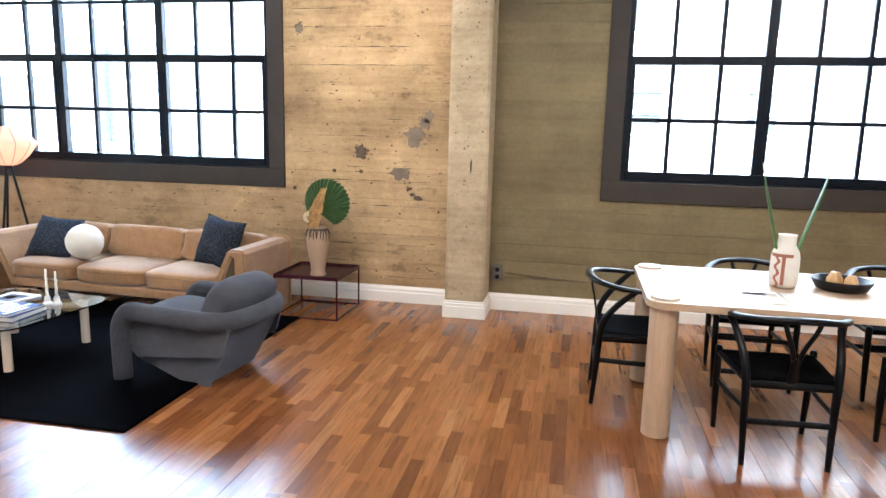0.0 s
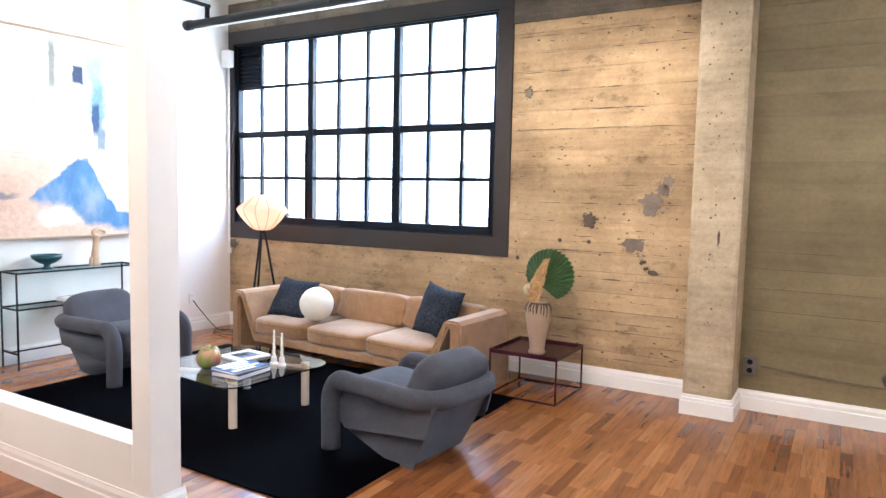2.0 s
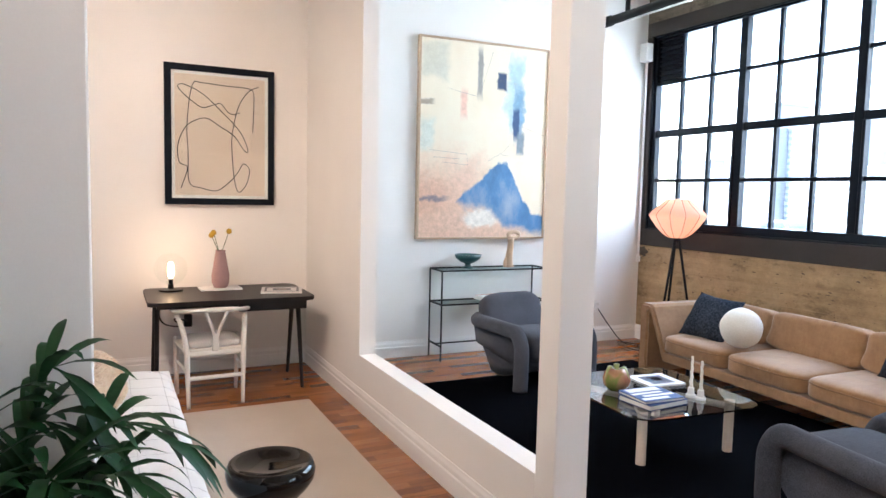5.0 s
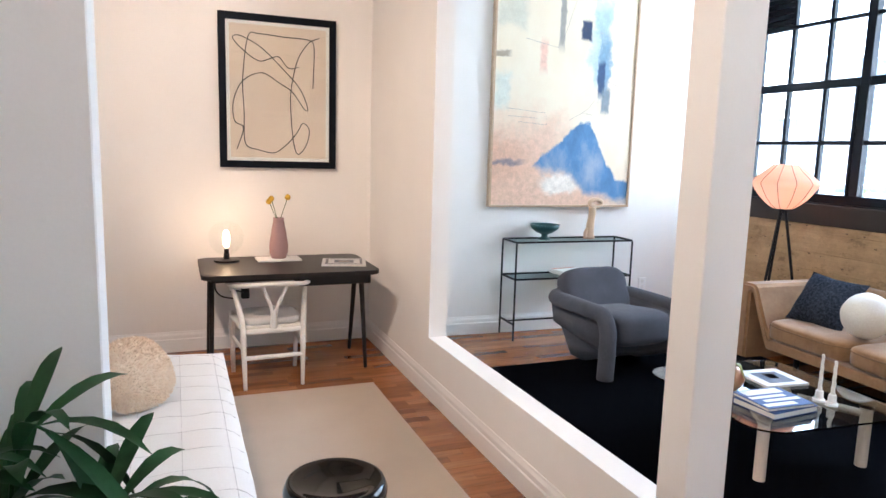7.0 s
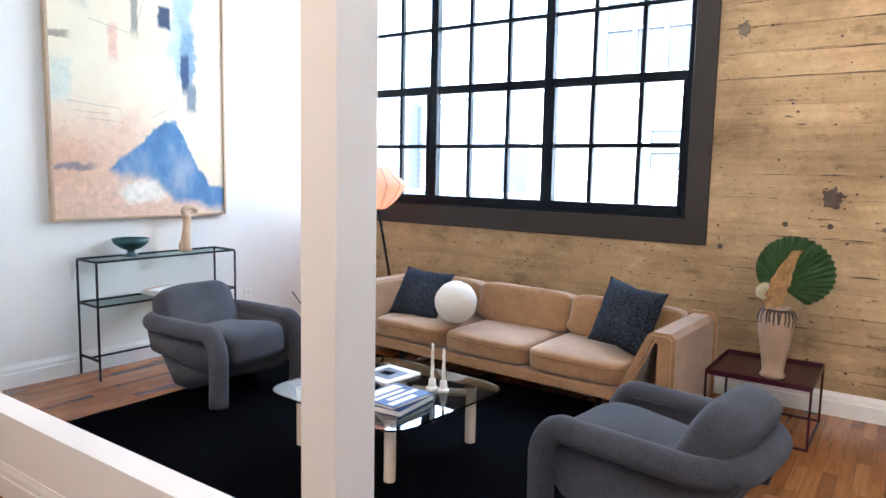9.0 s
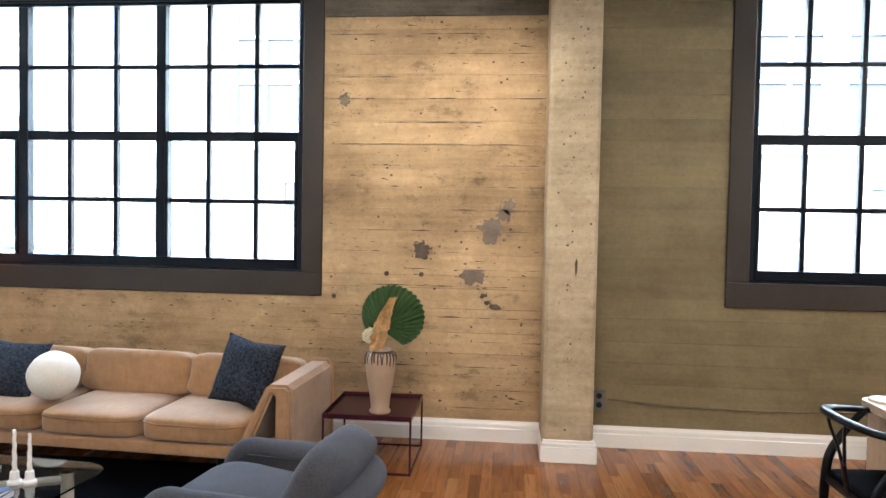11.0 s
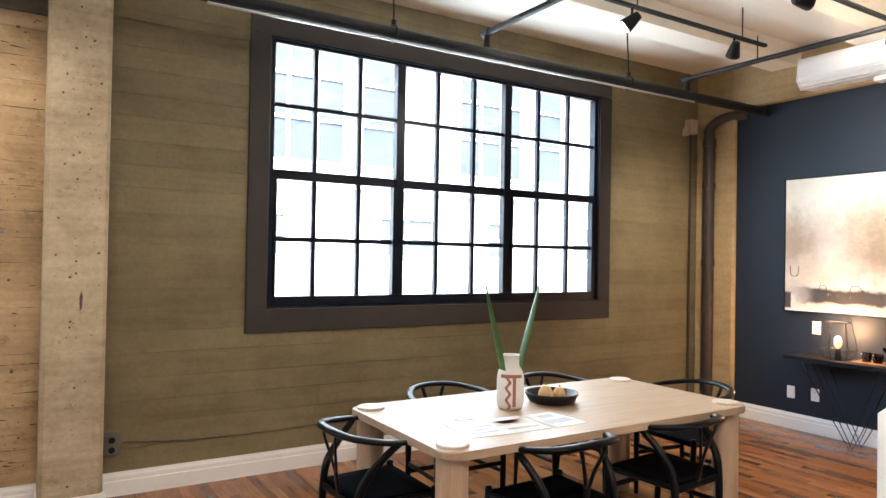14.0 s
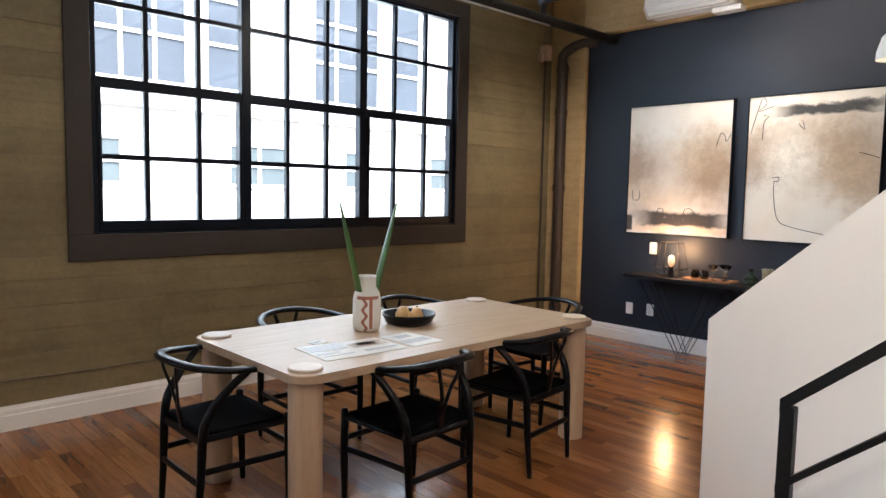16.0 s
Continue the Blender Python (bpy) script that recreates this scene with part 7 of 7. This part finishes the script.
def spread_z(x, y):
    u, v2 = (x + 5.45) / 2.29, (y - 0.30) / 1.02
    q = min(1, 8 * min(u, 1 - u)) * min(1, 8 * min(v2, 1 - v2))
    return 0.45 - 0.05 * (1 - q) ** 3 + noise.noise(Vector((x * 5.5, y * 7, 0))) * 0.008 + 0.006 * noise.noise(Vector((x * 14, y * 9 + x * 6, 3)))


for k in range(1, 14):
    bm = bmesh.new()
    x = -5.45 + 0.165 * k
    tube(bm, [(x, 0.31 + 1.0 * s2 / 40, spread_z(x, 0.31 + 1.0 * s2 / 40)) for s2 in range(41)], 0.0013, 4)
    part("check_line", bm, M_CHECK, bed)
for k in range(1, 7):
    y = 0.30 + 0.16 * k
    bm = bmesh.new()
    tube(bm, [(-5.44 + 2.26 * s2 / 80, y, spread_z(-5.44 + 2.26 * s2 / 80, y)) for s2 in range(81)], 0.0013, 4)
    part("check_line", bm, M_CHECK, bed)
def fur_pillow(m, sx, sy, sz):
    """A stuffed round pillow with thousands of short tufts, each leaning its own way."""
    bm = soft_block(bmesh.new(), sx, sy, sz, m, 0.85, 34, 0, 0.06)
    bm.normal_update()
    base = [(f.calc_center_median(), f.normal.copy(), f.calc_area()) for f in bm.faces]
    rng = random.Random(31)
    centre = m.translation
    for c, nn, area in base:
        if nn.dot(c - centre) < 0:
            nn = -nn
        for _ in range(max(2, int(area * 80000))):
            side = Vector((rng.uniform(-1, 1), rng.uniform(-1, 1), rng.uniform(-1, 1)))
            side = (side - nn * side.dot(nn)).normalized()
            lean = side.cross(nn)
            o = c + (side * rng.uniform(-1, 1) + lean * rng.uniform(-1, 1)) * 0.6 * math.sqrt(area)
            comb = 0.9 * noise.noise(c * 9)
            tip = o + (nn + lean * (0.6 + comb) + side * rng.uniform(-0.3, 0.3)).normalized() * rng.uniform(0.010, 0.020)
            bm.faces.new([bm.verts.new(q) for q in (o - side * 0.0012, o + side * 0.0012, tip)])
    return bm


bm = fur_pillow(pose(-4.62, 0.93, 0.585, 0, -32, 50), 0.085, 0.165, 0.145)
tagged(mesh_object("fur_pillow", bm, M_FUR, True), "fluffy cream fur pillow on the daybed", "pillow")
bm = soft_block(bmesh.new(), 0.16, 0.2, 0.15, pose(-3.98, 0.62, 0.58, 0, 0, 20), 0.6, 30, 0, 0.05)
tagged(mesh_object("grey_pillow", bm, M_LINEN, True), "soft pale grey pillow on the daybed", "pillow")
st = thing("drum_stool", pose(-3.86, 1.585, 0.008), "glossy black mushroom-shaped ceramic stool", "stool")
M_GLOSSBLACK = plain("gloss_black_ceramic", (0.0025, 0.0025, 0.003), 0.05, var=0.1, bump=0, spec=0.35)
part("body", lathe(bmesh.new(), [(0, 0), (0.125, 0), (0.13, 0.015), (0.10, 0.12), (0.095, 0.19), (0.11, 0.245), (0.15, 0.285), (0.175, 0.325), (0.178, 0.36), (0.165, 0.39), (0.155, 0.392), (0.12, 0.372), (0.05, 0.362), (0, 0.36)], 44), M_GLOSSBLACK, st, smooth=True)


def palm_plant():
    p = thing("potted_palm", pose(-2.76, 0.76, 0), "potted palm with long dark green feathered fronds", "plant")
    part("pot", lathe(bmesh.new(), [(0, 0), (0.12, 0), (0.16, 0.26), (0.165, 0.28), (0.15, 0.28), (0.14, 0.24), (0, 0.24)], 30), M_BEIGECER, p, smooth=True)
    part("soil", lathe(bmesh.new(), [(0, 0.235), (0.138, 0.235), (0.138, 0.245), (0, 0.25)], 20), M_BARK, p)
    rng = random.Random(21)
    leafm = plain("palm_leaf_green", (0.016, 0.060, 0.020), 0.5, var=0.45, scale=10, bump=0.1, spec=0.16)
    for k in range(14):
        a = 2 * math.pi * k / 14 + rng.uniform(-0.15, 0.15)
        reach, top = rng.uniform(0.30, 0.44), rng.uniform(0.86, 1.12)
        dx, dy = math.cos(a), math.sin(a)
        if dx < 0 and dy < 0.75:
            dx *= 0.15
        if dx > 0.3:
            reach, top = reach * 0.8, top * 0.90
        pts = curve_pts([(0.03 * dx, 0.03 * dy, 0.24), (0.12 * dx, 0.12 * dy, top * 0.66), (reach * 0.55 * dx, reach * 0.55 * dy, top), (reach * dx, reach * dy, top - rng.uniform(0.06, 0.16))], 7)
        bm = bmesh.new()
        tube(bm, pts, [0.006 - 0.0045 * i / (len(pts) - 1) for i in range(len(pts))], 6)
        fr = part("frond", bm, leafm, p)
        for i in range(8, len(pts)):
            d = (pts[i] - pts[i - 1]).normalized()
            side = d.cross(Vector((0, 0, 1))).normalized()
            s0 = (i - 6) / (len(pts) - 6)
            ln = 0.27 * math.sin(math.pi * min(0.93, 0.30 + 0.55 * s0)) * rng.uniform(0.85, 1.12)
            for sg in (-1, 1):
                bm = bmesh.new()
                fwd = (d * (0.45 + 0.5 * s0) + side * sg * (0.95 - 0.45 * s0)).normalized()
                nrm = fwd.cross(Vector((0, 0, 1))).normalized()
                sag, turn = rng.uniform(0.25, 0.60), rng.uniform(-0.5, 0.5)
                rows = []
                for q in range(6):
                    f = q / 5
                    c = pts[i] + fwd * ln * (f - 0.18 * f * f) + Vector((0, 0, 0.10 * ln * f - sag * ln * f * f))
                    half = 0.0145 * (math.sin(math.pi * min(1.0, 0.12 + 0.80 * f)) if q < 5 else 0.04)
                    tilt = (nrm + Vector((0, 0, turn * f))).normalized() * half
                    rows.append([bm.verts.new(c - tilt), bm.verts.new(c - Vector((0, 0, 0.25 * half))), bm.verts.new(c + tilt)])
                for u, w in zip(rows, rows[1:]):
                    for j in (0, 1):
                        bm.faces.new((u[j], u[j + 1], w[j + 1], w[j]))
                part("leaflet", bm, leafm, fr, smooth=True)


palm_plant()

# ---------------------------------------------------------------- floor strips, last
SW = 0.0655


def strip_mesh(ln):
    bm = bmesh.new()
    box(bm, -SW / 2 + 0.0004, SW / 2 - 0.0004, 0, ln - 0.0008, -0.008, 0.0)
    me = bpy.data.meshes.new("strip")
    bm.to_mesh(me)
    bm.free()
    me.materials.append(M_FLOOR_OB)
    return me


lengths = (0.34, 0.42, 0.50, 0.58)
shared = {ln: strip_mesh(ln) for ln in lengths}
floor_ob = bpy.data.objects["floor"]
rng = random.Random(77)
verts, faces, made = [], [], 0
nx = int((XR - XL) / SW) + 1
for i in range(nx):
    x0 = XL + i * SW
    x1 = min(XR, x0 + SW)
    y = YB - rng.uniform(0, 0.4)
    while y < YW:
        ln = rng.choice(lengths)
        gap = 0.0018 if i % 3 == 0 else 0.0003
        a, b = max(y, YB), min(y + ln, YW)
        if b - a > 0.01:
            near = -1.95 < x0 < -0.35 and 2.6 < y and y + ln < 5.2
            if near and made < 300:
                o = new("floor_strip", shared[ln])
                o.parent = floor_ob
                o.location = (x0 + SW / 2, y, 0)
                made += 1
            else:
                k = len(verts)
                xa, xb, ya, yb = x0 + gap, x1 - 0.0003, a + 0.0004, b - 0.0004
                verts += [(xa, ya, -0.008), (xb, ya, -0.008), (xb, yb, -0.008), (xa, yb, -0.008), (xa, ya, 0), (xb, ya, 0), (xb, yb, 0), (xa, yb, 0)]
                faces += [(k + 4, k + 5, k + 6, k + 7), (k, k + 1, k + 5, k + 4), (k + 1, k + 2, k + 6, k + 5), (k + 2, k + 3, k + 7, k + 6), (k + 3, k, k + 4, k + 7)]
        y += ln
me = bpy.data.meshes.new("floor_strips")
me.from_pydata(verts, [], faces)
me.materials.append(M_FLOOR_IS)
rest = new("floor_strips", me)
rest.parent = floor_ob
tagged(rest, "reddish laminate strips of mixed tones", kind="stuff")
